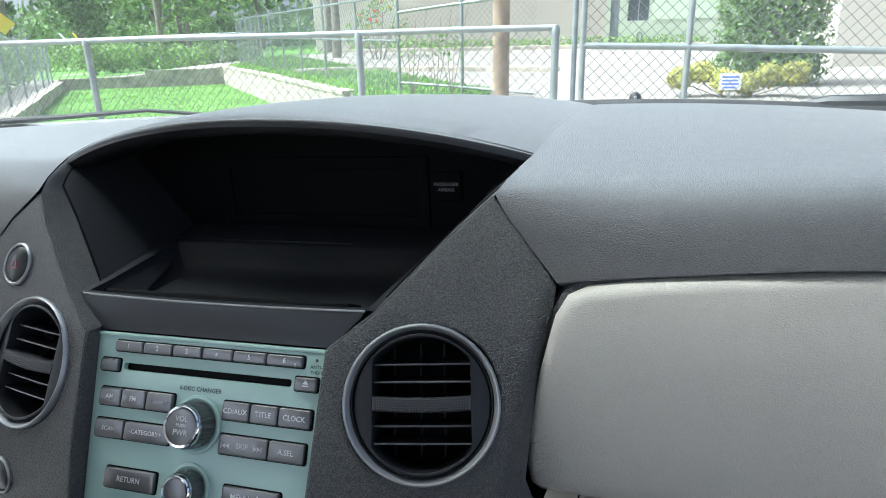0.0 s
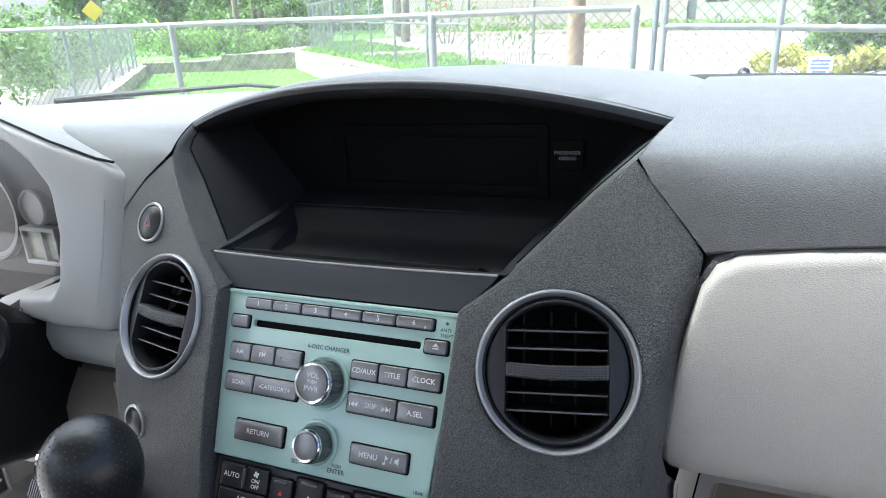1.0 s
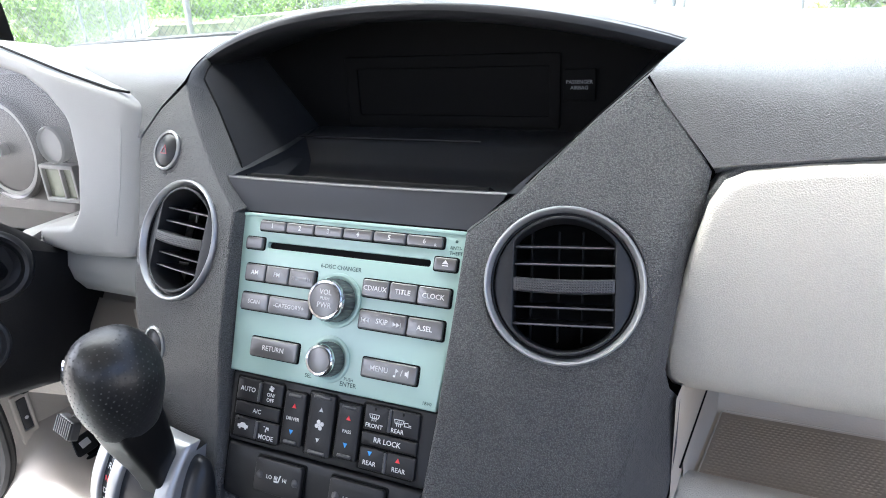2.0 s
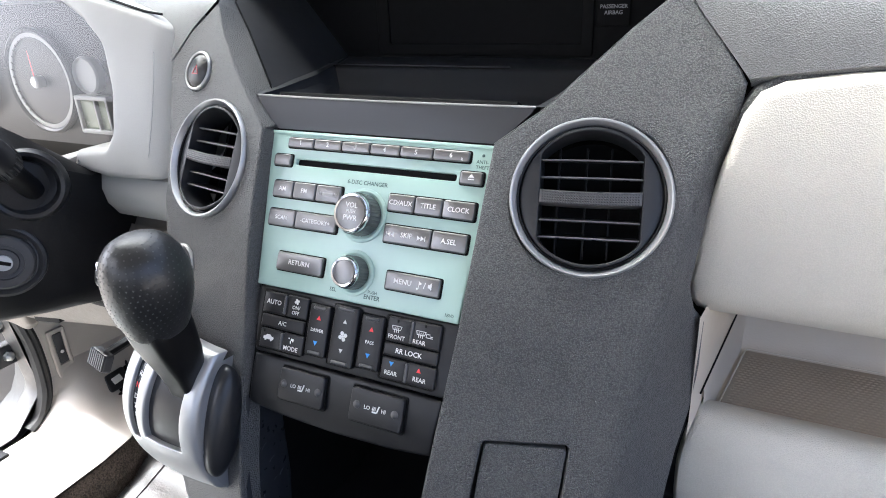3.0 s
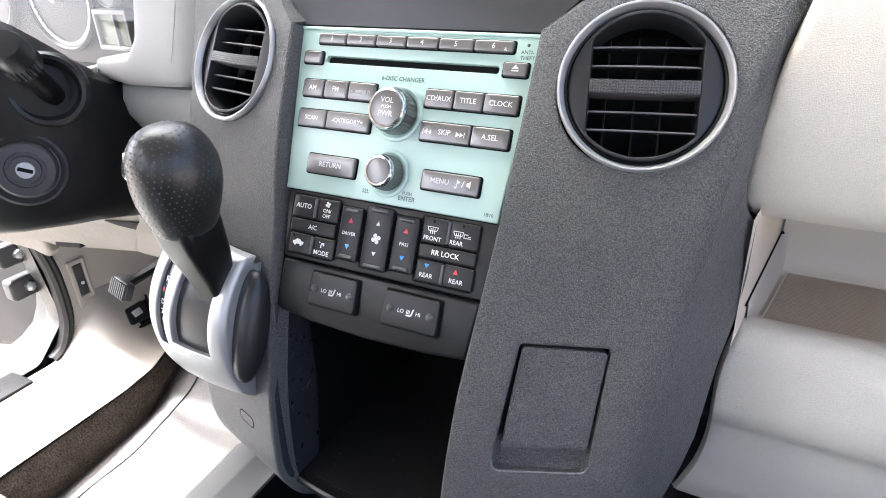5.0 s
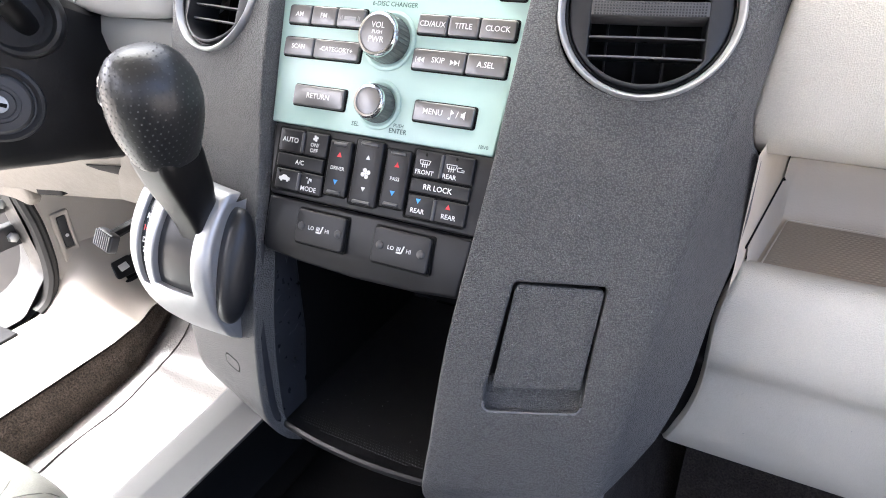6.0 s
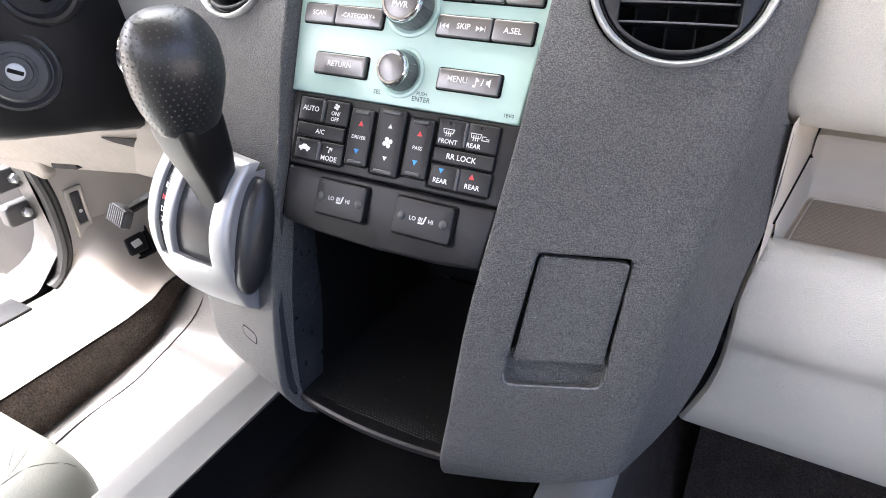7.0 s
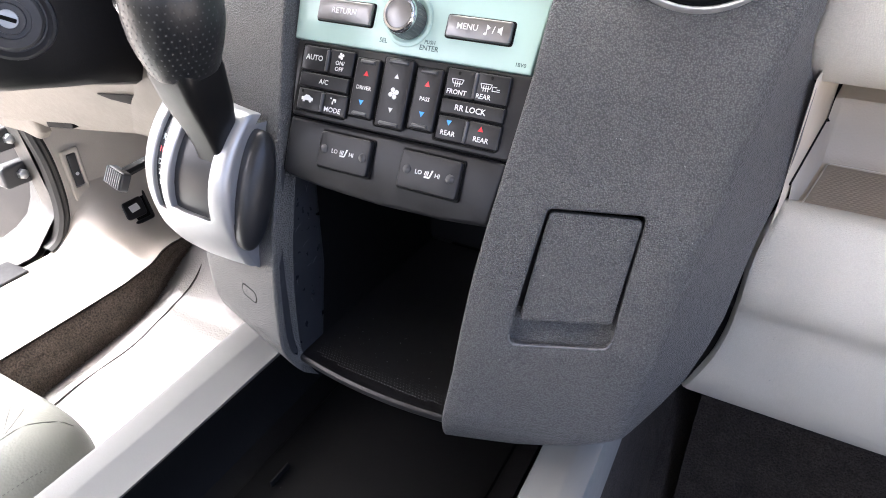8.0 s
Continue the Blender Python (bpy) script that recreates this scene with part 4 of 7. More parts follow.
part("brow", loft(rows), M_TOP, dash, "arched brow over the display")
# lip and underside take a darker plastic for the shade where they roll under
part("brow_lip", loft(lips), M_SMOOTH, dash, "rounded lip of the brow, coloured dark for its shade")

# side pads: roll over from the top to the edge above the panels
PAD_X = [0.0, 0.01, 0.02, 0.032, 0.045, 0.062, 0.08, 0.13, 0.20, 0.32, 0.45, 0.57]


def pad_row(front, d, f, side, drop, out):
    """front: the roll's places at the stack; out: what is added to them (y, z) far from the stack."""
    row = []
    for k, (x, y, z) in enumerate(front + EDGE):
        xx = x * (1 - f) + 0.2235 * f + d
        if k < len(front):
            oy, oz = out[k]
            y, z = y + f * oy, z + oz * f + (drop if k < 4 else drop * 0.4)
        w = min(1.0, max(0.0, (k - len(front) + 5) / 8))
        row.append((side * xx, y - 0.16 * max(0, xx - 0.22) ** 2 * w, z - (0.16 if side > 0 else 0.03) * max(0, xx - 0.22) ** 2 * w))
    return row


def soften(rows):
    """Rounds the roll of a pad, more so away from the stack."""
    for _ in range(7):
        for i, row in enumerate(rows):
            w = min(1.0, PAD_X[i] / 0.06)
            old = [Vector(p) for p in row]
            for k in range(3, len(row) - 4):
                row[k] = old[k].lerp((old[k - 1] + old[k + 1]) / 2, 0.6 * w)
    return rows


FRONT_P = [(0.2230, 0.046, 1.2325), (0.2230, 0.040, 1.2350), (0.2218, 0.0346, 1.2384), (0.2126, 0.0381, 1.2496), (0.2016, 0.0424, 1.2626), (0.1911, 0.0464, 1.2751), (0.1848, 0.0497, 1.2846), (0.1828, 0.0508, 1.2878), (0.1845, 0.0545, 1.2898), (0.1885, 0.066, 1.2950), (0.1945, 0.088, 1.3005)]
OUT_P = [(-0.004, 0.020), (-0.006, 0.020), (-0.009, 0.020), (-0.0095, 0.018), (-0.0085, 0.016), (-0.0055, 0.014), (-0.0028, 0.0108), (0.0020, 0.0085), (0.0005, 0.0085), (-0.002, 0.007), (-0.001, 0.003)]
rows = [pad_row(FRONT_P, d, min(1, d / 0.17) ** 0.8, 1, 0.0, OUT_P) for d in PAD_X]
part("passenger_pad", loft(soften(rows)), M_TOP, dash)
FRONT_D = [(0.2230, 0.050, 1.2355), (0.2225, 0.041, 1.2395), (0.2211, 0.0368, 1.2431), (0.2106, 0.0400, 1.2541), (0.1981, 0.0441, 1.2676), (0.1856, 0.0463, 1.2771), (0.1755, 0.0477, 1.2845), (0.1712, 0.0486, 1.2880), (0.1735, 0.0535, 1.2900), (0.1795, 0.066, 1.2950), (0.1910, 0.088, 1.3005)]
OUT_D = [(0.06, 0.056), (0.05, 0.054), (0.045, 0.050), (0.045, 0.042), (0.045, 0.034), (0.045, 0.026), (0.05, 0.020), (0.055, 0.017), (0.055, 0.015), (0.05, 0.012), (0.03, 0.006)]
rows = [pad_row(FRONT_D, d, min(1, d / 0.15) ** 1.2, -1, 0.0, OUT_D) for d in PAD_X]
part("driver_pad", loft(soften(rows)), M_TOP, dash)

# ---- passenger side: upper panel, shelf, glove box ----
upper = thing("upper_glove_panel", (0.45, 0.04, 1.09), "light grey grained vinyl panel of the upper glove compartment", "dashboard panel")


def upper_at(u, v, h):
    """u from the panel's end outwards, v height; bulges gently towards the cabin and rolls under at the foot."""
    b = 0.024 - 0.020 * math.sin(min(1, max(0, (v - 1.085) / 0.165)) * math.pi) * 0.55 + 0.10 * max(0, v - 1.215) ** 1.0 * 0.6
    if v < 1.112:
        q = (1.112 - v) / 0.022
        b += 0.018 * q * q
    end = max(0, 0.2235 - u) * 0.08
    return Vector((u, b - h + end, v))


loop = [(0.2150, 1.0915), (0.30, 1.0915), (0.45, 1.090), (0.74, 1.090), (0.74, 1.259), (0.60, 1.259), (0.45, 1.2565), (0.387, 1.2525), (0.317, 1.2468), (0.27, 1.2425), (0.2400, 1.2378), (0.2285, 1.2320),
        (0.2215, 1.2200), (0.2140, 1.190), (0.2075, 1.15), (0.2055, 1.120), (0.2068, 1.106), (0.2095, 1.0965)]
bm = slab(loop, upper_at, r=0.005, depth=0.020, step=0.012, seg=4)
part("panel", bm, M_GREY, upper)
gap_loop = [(0.2120, 1.112), (0.735, 1.112)] + loop[4:]
bm = slab(offset(gap_loop, -0.0032), lambda u, v, h: upper_at(u, v, h - 0.012), r=0.001, depth=0.02, step=0.03)
part("shadow_gap", bm, M_DASH, upper)

shelf = thing("dashboard_shelf", (0.45, 0.12, 0.99), "beige moulded open shelf with a taupe ribbed mat", "shelf")
# floor, cove, back wall and the slanting end wall with its rim
def end_x(y):
    return 0.232 + 0.18 * (y - 0.074)


def joint_x(y):
    return 0.2186 + 0.135 * (y - 0.02)


rows = []
for f, g in ((0.0, 1.0), (0.0, 0.55), (0.0, 0.2), (0.0, 0.04), (0.003, 0.0), (0.02, 0.0), (0.15, 0.0), (0.55, 0.0), (1.0, 0.0)):
    row = []
    for y, z in ((0.044, 1.0000), (0.055, 0.9985), (0.074, 0.9975), (0.105, 0.9972), (0.140, 0.9975), (0.154, 0.9980), (0.161, 1.0000), (0.1655, 1.006), (0.1680, 1.016), (0.1695, 1.032), (0.1705, 1.0425), (0.1735, 1.0460), (0.1850, 1.0475), (0.205, 1.048), (0.208, 1.075), (0.10, 1.088), (0.045, 1.098)):
        xe = end_x(min(y, 0.158)) - 0.002
        xj = joint_x(y)
        up = max(0.0, 1.030 - z) if z < 1.030 else 0.0
        row.append((xe + (xj - xe) * g * (1 if z >= 1.03 else min(1, up / 0.02)) + f * (0.74 - xe), y - (0.004 * g if y > 0.158 else 0), z + up * g))
    rows.append(row)
part("tray", loft(rows), M_BEIGE, shelf)
# fixed cheek between the stack and the shelf, with the dark joint where they meet
part("cheek", loft([[(joint_x(y) - 0.0006 - 0.02 * max(0, z - 1.03), y, z) for z in (1.014, 1.03, 1.06, 1.102)] for y in (0.006, 0.05, 0.10, 0.14, 0.178)]), M_BEIGE, shelf, "pale plastic cheek beside the stack")
part("cheek_joint", tube([(joint_x(y), y, 1.0305) for y in np.linspace(0.034, 0.166, 10)], 0.0007, 6), M_DEEP, shelf, "dark joint line")
mat_loop = fillet([(end_x(0.056) + 0.0005, 0.056), (0.738, 0.060), (0.738, 0.1640), (end_x(0.1600) + 0.0005, 0.1600)], 0.005)
mz = lambda y: 0.9988 + 0.10 * (y - 0.108) ** 2 * (1 if y < 0.15 else 0.6)
bm = slab(mat_loop, lambda u, v, h: Vector((u, v, mz(v) + h)), r=0.0005, depth=0.001, step=0.02)
mat_ob = part("mat", bm, M_MAT, shelf, "taupe rubber mat with fine diamond ribs")
part("mat_border", tube([(x, y, mz(y) + 0.0004) for x, y in offset(densify(mat_loop, 0.02), 0.0008)], 0.0006, 5, closed=True), M_GREY, mat_ob, "thin light border line")
bm = bmesh.new()
for i in range(122):
    for j in range(27):
        x, y = 0.233 + 0.0041 * (i + 0.5 * (j % 2)), 0.0600 + 0.0035 * j
        if x < end_x(y) + 0.004:
            continue
        z = mz(y) + 0.0002
        v = [bm.verts.new((x + a, y + b, z + c)) for a, b, c in ((-0.0017, 0, 0), (0, -0.0015, 0), (0.0017, 0, 0), (0, 0.0015, 0), (0, 0, 0.0006))]
        for k in range(4):
            bm.faces.new((v[k], v[(k + 1) % 4], v[4]))
tagged(part("mat_texture", bm, M_MAT, mat_ob), kind="stuff")

glove = thing("glove_box", (0.45, 0.06, 0.78), "light grey grained vinyl lower glove box door, rounded at the top", "glove box")
prof = [(0.062, 1.008), (0.050, 1.0135), (0.038, 1.0150), (0.029, 1.0105), (0.0225, 1.001), (0.0195, 0.985), (0.0182, 0.968), (0.0190, 0.956), (0.0218, 0.946), (0.0262, 0.9385), (0.0305, 0.9325), (0.0335, 0.926), (0.0362, 0.917), (0.0405, 0.899), (0.0495, 0.868), (0.063, 0.836), (0.081, 0.808), (0.098, 0.790), (0.112, 0.782), (0.130, 0.780)]
rows = []



def door_end(z):
    """Where the door ends beside the stack."""
    return smooth_table(z, [0.77, 0.81, 0.84, 0.873, 0.90, 0.92, 0.959, 0.976, 0.992, 1.006, 1.0155], [0.190, 0.1962, 0.2012, 0.2078, 0.2112, 0.2122, 0.2116, 0.2112, 0.2126, 0.2154, 0.2195])


prof = [(smooth_table(q, range(len(prof)), [p[0] for p in prof]), smooth_table(q, range(len(prof)), [p[1] for p in prof])) for q in np.linspace(0, len(prof) - 1, 58)]
for x, k in ((0.0, 1.0), (0.0008, 0.55), (0.0025, 0.18), (0.0065, 0.0), (0.10, 0), (0.28, 0), (0.52, 0)):
    rows.append([(door_end(z) + x if x < 0.05 else 0.215 + x, y + 0.008 * k, z) for y, z in prof])
bm = loft(rows)
part("door", bm, M_GREY, glove)
part("edge_gasket", loft([[(door_end(z) - 0.003 + d, y + 0.010, z - 0.004) for y, z in prof] for d in (-0.006, 0.006)]), M_BLACK, glove)

# ---- instrument hood ----
hood = thing("instrument_cluster_hood", (-0.42, 0.05, 1.15), "light grey moulded instrument hood with round dials behind a clear lens", "instrument cluster")
# the hood's rim: broad at the end beside the stack, thin over the dials, with a short lip below
def rim_at(u, v, h):
    y = 0.035 - 0.33 * (1.25 - v) + 0.011 * max(0, (u + 0.243) / 0.032) ** 2
    if u < -0.33 and v > 1.2:
        y += 0.10 * (-0.33 - u)
    return Vector((u, y - h, v))


RIM = [(-0.338, 1.1490), (-0.292, 1.1435), (-0.2230, 1.1460), (-0.2130, 1.1580), (-0.2100, 1.20), (-0.2095, 1.235), (-0.2115, 1.253), (-0.2200, 1.2685), (-0.2480, 1.2795), (-0.315, 1.2935), (-0.42, 1.3180), (-0.60, 1.3320), (-0.78, 1.310),
       (-0.78, 1.285), (-0.60, 1.311), (-0.45, 1.307), (-0.375, 1.293), (-0.334, 1.276), (-0.307, 1.256), (-0.292, 1.218), (-0.2885, 1.182), (-0.2960, 1.1685), (-0.338, 1.1640)]
bm = slab(fillet(RIM, [0.003, 0, 0.012, 0.012, 0, 0.012, 0.016, 0.016, 0.012, 0.02, 0.05, 0.05, 0, 0, 0.05, 0.05, 0.04, 0.04, 0.03, 0.03, 0.012, 0.008, 0.003], 5), rim_at, r=0.006, depth=0.055, step=0.010, seg=4)
part("rim", bm, M_COWL, hood)
part("rim_joint", tube([rim_at(-0.2395 + 0.002 * math.sin(3 * k), 1.165 + 0.085 * k, -0.00015) for k in np.linspace(0, 1, 12)], 0.00032, 5), M_STEEL, hood, "fine joint line")
part("pad_gap", tube([rim_at(u, v, -0.004) for u, v in ((-0.236, 1.2790), (-0.256, 1.2818), (-0.315, 1.2955), (-0.42, 1.3200), (-0.60, 1.3340))], 0.0012, 6), M_DEEP, hood, "dark gap between hood and pad")
# rounded block under the rim end
rows = []
for k, (x, q) in enumerate(((-0.2085, 0.75), (-0.2115, 0.35), (-0.219, 0.10), (-0.235, 0.0), (-0.30, 0.0), (-0.40, 0.05))):
    rows.append([(x, 0.12, 1.150), (x, 0.03 + 0.03 * q, 1.148), (x, 0.012 + 0.03 * q, 1.142), (x, 0.006 + 0.03 * q, 1.130), (x, 0.009 + 0.03 * q, 1.115), (x, 0.020 + 0.03 * q, 1.100 + 0.004 * q), (x, 0.045, 1.092 + 0.004 * q), (x, 0.12, 1.090)])
part("lower_end", loft(rows), M_COWL, hood)
# dial plate and dials
part("dial_plate", loft([[(x, 0.128, z) for z in (1.13, 1.299)] for x in (-0.78, -0.55, -0.30)]), M_BLACK, hood)


def dial(cx, cz, rad, yy):
    m = pose(cx, yy, cz, 90, 0, 0)
    d = part("dial", lathe([(rad, 0.0), (rad, 0.004), (rad - 0.003, 0.006), (rad - 0.006, 0.004), (rad - 0.007, 0.001), (0.0001, 0.001)], m, 48), M_SMOOTH, hood)
    part("dial_ring", lathe([(rad * 0.9, 0.0015), (rad * 0.9, 0.003), (rad * 0.82, 0.003), (rad * 0.82, 0.0015)], m, 48), M_COWL, d)
    bm = bmesh.new()
    for i in range(27):
        a = radians(-135 + 10 * i)
        r0, r1, w = rad * 0.83, rad * (0.70 if i % 3 == 0 else 0.76), 0.0006
        p = [m @ Vector((r * math.sin(a) + s * w * math.cos(a), r * math.cos(a) - s * w * math.sin(a), 0.0034)) for r, s in ((r0, -1), (r0, 1), (r1, 1), (r1, -1))]
        bm.faces.new([bm.verts.new(q) for q in p])
    part("tick_marks", bm, M_BLACK, d)
    bm = loft([[m @ Vector((s * 0.0012 * (1 - k), -0.004 + k * rad * 0.72, 0.009)) for k in (0, 0.9)] for s in (-1, 1)])
    part("needle", bm, M_RED, d)
    part("needle_hub", lathe([(0.007, 0.001), (0.007, 0.010), (0.005, 0.012), (0.0001, 0.012)], m, 20), M_SILVER, d)


dial(-0.545, 1.205, 0.062, 0.124)
dial(-0.680, 1.205, 0.045, 0.124)
m = pose(-0.438, 0.116, 1.216, 90, 0, 0)
part("gauge_dial", lathe([(0.0195, 0.0), (0.0205, 0.010), (0.0190, 0.012), (0.0180, 0.008), (0.0001, 0.008)], m, 40), M_COWL, hood, "small pale round gauge")
lf = lambda u, v, h: Vector((u, 0.110 - h, v))
bm = slab(rounded(-0.475, -0.420, 1.150, 1.193, 0.002), lf, [rounded(-0.471, -0.4435, 1.155, 1.188, 0.001), rounded(-0.4405, -0.424, 1.155, 1.188, 0.001)], r=0.001, depth=0.012, step=0.02)
part("readout_frame", bm, M_COWL, hood, "pale frame of two small readouts")
part("readout", slab(rounded(-0.473, -0.422, 1.152, 1.191, 0.001), lambda u, v, h: lf(u, v, h - 0.004), r=0.0004, depth=0.001, step=0.03), material("grey green readout", (0.20, 0.23, 0.16), 0.25), hood)
lens = part("lens", loft([[(x, 0.052 + 0.20 * (z - 1.15) + 0.05 * (x + 0.5) ** 2, z) for z in np.linspace(1.14, 1.30, 6)] for x in np.linspace(-0.78, -0.315, 8)]), M_LENS, hood, "clear curved lens over the dials")
lens.visible_shadow = False

# ---- steering column with key and stalk ----
column = thing("steering_column", (-0.40, -0.02, 1.02), "black plastic steering column shroud with an ignition lock", "steering column")
def col_at(a, z):
    """Round flank of the shroud: a = 0 at the passenger-side edge, 1 where it faces the seat, beyond that flat."""
    if a <= 1:
        t = a * math.pi / 2
        return Vector((-0.40 + 0.090 * math.cos(t), -0.12 * math.sin(t), z)) if a >= 0 else Vector((-0.31 + 0.08 * a, -0.30 * a, z))
    return Vector((-0.40 - 0.18 * (a - 1), -0.12, z))


rows = []
for a in (-0.3, -0.1, 0.0, 0.12, 0.25, 0.38, 0.5, 0.62, 0.75, 0.88, 1.0, 1.3, 1.7, 2.0):
    top = lerp_table(a, [0, 0.2, 0.5, 0.8, 1.0], [1.150, 1.168, 1.196, 1.215, 1.220])
    row = []
    for z, inw in ((1.018, 0.07), (1.0185, 0.04), (1.020, 0.018), (1.0245, 0.007), (1.033, 0.0015), (1.045, 0.0), (1.07, 0.0), (1.10, 0.0), (top - 0.02, 0.0), (top - 0.006, 0.003), (top, 0.012), (top + 0.002, 0.05)):
        p = col_at(a, z + lerp_table(a, [-0.3, 0, 0.25, 0.5, 2], [-0.010, -0.007, 0.004, 0.009, 0.012]) * max(0.0, 1.045 - z) / 0.027)
        c = Vector((-0.40 if a <= 1 else p.x, 0.02 if a >= 0 else p.y, p.z))
        d = (c - p).normalized()
        row.append(p + d * inw)
    rows.append(row)
part("shroud", loft(rows), M_BLACK, column)
m = pose(-0.3335, -0.0835, 1.089, 82, 0, 55) @ Matrix.Scale(0.9, 4)
lock = part("ignition_lock", lathe([(0.036, -0.012), (0.0345, 0.0005), (0.032, 0.0020), (0.028, -0.0015), (0.0265, -0.0015), (0.0260, 0.0040), (0.0240, 0.0058), (0.0170, 0.0060), (0.0165, 0.0040), (0.0130, 0.0040), (0.0125, 0.0065), (0.0001, 0.0070)], m, 48), M_DULL, column, "round ignition lock")
part("key_slot", lathe([(0.0078, 0.0066), (0.0075, 0.0080), (0.0001, 0.0082)], m, 28), M_STEEL, lock, "bright metal key slot")
bm = slab(rounded(-0.0018, 0.0018, -0.0062, 0.0062, 0.0008), lambda u, v, h: m @ Vector((u * 0.42 + v * 0.906, u * 0.906 - v * 0.42, h + 0.0086)), r=0.0002, depth=0.0006, step=0.02)
part("slot_shadow", bm, M_DEEP, lock)
# raised lettering beside the lock, not legible: plain raised bars
for k in range(5):
    a = radians(22 + 8 * k)
    mm = m @ pose(0.046 * math.cos(a), 0.046 * math.sin(a), -0.0075 - 0.010 * math.cos(a), 0, 25, 22 + 8 * k - 90)
    bm = slab(rounded(-0.0022, 0.0022, -0.0032, 0.0032, 0.0006), lambda u, v, h: mm @ Vector((u, v, h + 0.0010)), r=0.0005, depth=0.004, step=0.02)
    part("raised_mark", bm, M_BLACK, column)
stalk = thing("wiper_stalk", (-0.335, -0.07, 1.168), "black wiper stalk with a ribbed rotary end", "control stalk")
base = Vector((-0.3195, -0.0535, 1.150))
tip = Vector((-0.290, -0.092, 1.192))
d = (tip - base).normalized()
m = d.to_track_quat("Z", "Y").to_matrix().to_4x4()
m.translation = base
part("boot", lathe([(0.031, -0.008), (0.0305, 0.002), (0.028, 0.005), (0.025, 0.004), (0.021, -0.004), (0.012, -0.008)], pose(*base, 80, 0, 52), 36), M_SMOOTH, stalk)
part("arm", lathe([(0.0095, -0.01), (0.009, 0.02), (0.0105, 0.034)], m, 28), M_BLACK, stalk)
knob_end = part("twist_end", lathe([(0.0105, 0.034), (0.0135, 0.036), (0.0140, 0.050), (0.0135, 0.062), (0.0115, 0.066), (0.0001, 0.067)], m, 32), M_SMOOTH, stalk)
bm = bmesh.new()
for i in range(24):
    a = 2 * math.pi * i / 24
    rows = [[m @ Vector(((0.0138 + e) * math.cos(a + s), (0.0138 + e) * math.sin(a + s), h)) for h in (0.038, 0.048)] for s, e in ((-0.06, 0), (0, 0.0010), (0.06, 0))]
    loft(rows, bm=bm)
part("twist_ribs", bm, M_SMOOTH, knob_end)

# ---- gear selector ----
shifter = thing("gear_selector", (-0.135, -0.08, 0.955), "dash-mounted gear selector with a silver gate and black leather knob", "gear lever")


def gate_at(x, t, h=0.0):
    """The selector's drum: t runs from the lower to the upper end, bulging towards the cabin."""
    a, b = Vector((-0.1075, 0.952)), Vector((-0.0725, 1.066))
    d = (b - a)
    n = Vector((-d.y, d.x)).normalized()
    bulge = 0.030 * math.sin(math.pi * min(1, max(0, t))) ** 0.8 + 0.004
    edge = (abs(x + 0.136) / 0.044) ** 4 * 0.004
    p = a + d * t + n * (bulge - edge + h)
    return Vector((x + 0.007, p.x + 0.10 * max(0, -0.136 - x), p.y))


gate_loop = fillet([(-0.180, 0.10), (-0.160, 0.0), (-0.0985, 0.0), (-0.0985, 0.90), (-0.160, 0.96), (-0.180, 0.88)], [0.01, 0.03, 0.004, 0.013, 0.02, 0.02])
holes = [fillet([(-0.1500, 0.30), (-0.1130, 0.29), (-0.1100, 0.865), (-0.1430, 0.90)], 0.004), fillet([(-0.1670, 0.26), (-0.1585, 0.26), (-0.1555, 0.84), (-0.1650, 0.84)], 0.003)]


def slab_t(loop, fn, holes=(), r=0.003, depth=0.012, step=0.01):
    """slab() for loops whose second coordinate runs 0 to 1 over the drum."""
    s = 0.12
    return slab([(x, t * s) for x, t in loop], lambda u, v, h: fn(u, v / s, h), [[(x, t * s) for x, t in hh] for hh in holes], r=r, depth=depth, step=step, hole_r=0.0015, hole_depth=0.008)


part("gate", slab_t(gate_loop, gate_at, holes, 0.0035, 0.011, 0.006), M_SILVER, shifter, "satin silver selector gate")
part("slide_cover", slab_t([(-0.153, 0.20), (-0.108, 0.20), (-0.106, 0.89), (-0.149, 0.92)], lambda x, t, h: gate_at(x, t, h - 0.005), (), 0.0005, 0.002, 0.01), M_SMOOTH, shifter, "dark grey sliding cover")
win = part("position_window", slab_t([(-0.169, 0.23), (-0.156, 0.23), (-0.153, 0.87), (-0.167, 0.87)], lambda x, t, h: gate_at(x, t, h - 0.0035), (), 0.0005, 0.002, 0.01), M_SCREEN, shifter, "dark gear position window")
for w, t, mt in (("R", 0.68, M_WHITE), ("N", 0.61, M_RED), ("D", 0.54, M_WHITE), ("2", 0.48, M_WHITE), ("1", 0.42, M_WHITE)):
    text_mesh(w, 0.0056, lambda a, b: gate_at(-0.1612 + 0.004 * (t - 0.5) + a, t + b / 0.12, -0.0028), mt, win)
# drum flanks behind the gate: silver beside the cap, dark on the far side
for x0, x1, mt in ((-0.0977, -0.0997, M_SILVER), (-0.174, -0.184, M_SMOOTH)):
    rows = []
    for i in range(13):
        t = -0.01 + (0.85 if x0 > -0.12 else 1.02) * i / 12
        g = gate_at(x0, t, -0.004)
        z = 0.952 + 0.114 * t
        rows.append([g, g.lerp(Vector((x1 + 0.007, face_y(abs(x1 + 0.007), z) + 0.004, z)), 0.5), Vector((x1 + 0.007, face_y(abs(x1 + 0.007), z) + 0.006, z))])
    part("drum_flank", loft(rows), mt, shifter)
rows = []
for x in np.linspace(-0.180, -0.0985, 8):
    g = gate_at(x, 0.0, -0.006)
    rows.append([g, (g.x, face_y(abs(g.x), 0.952) + 0.006, 0.952)])
part("drum_foot", loft(rows), M_SMOOTH, shifter)
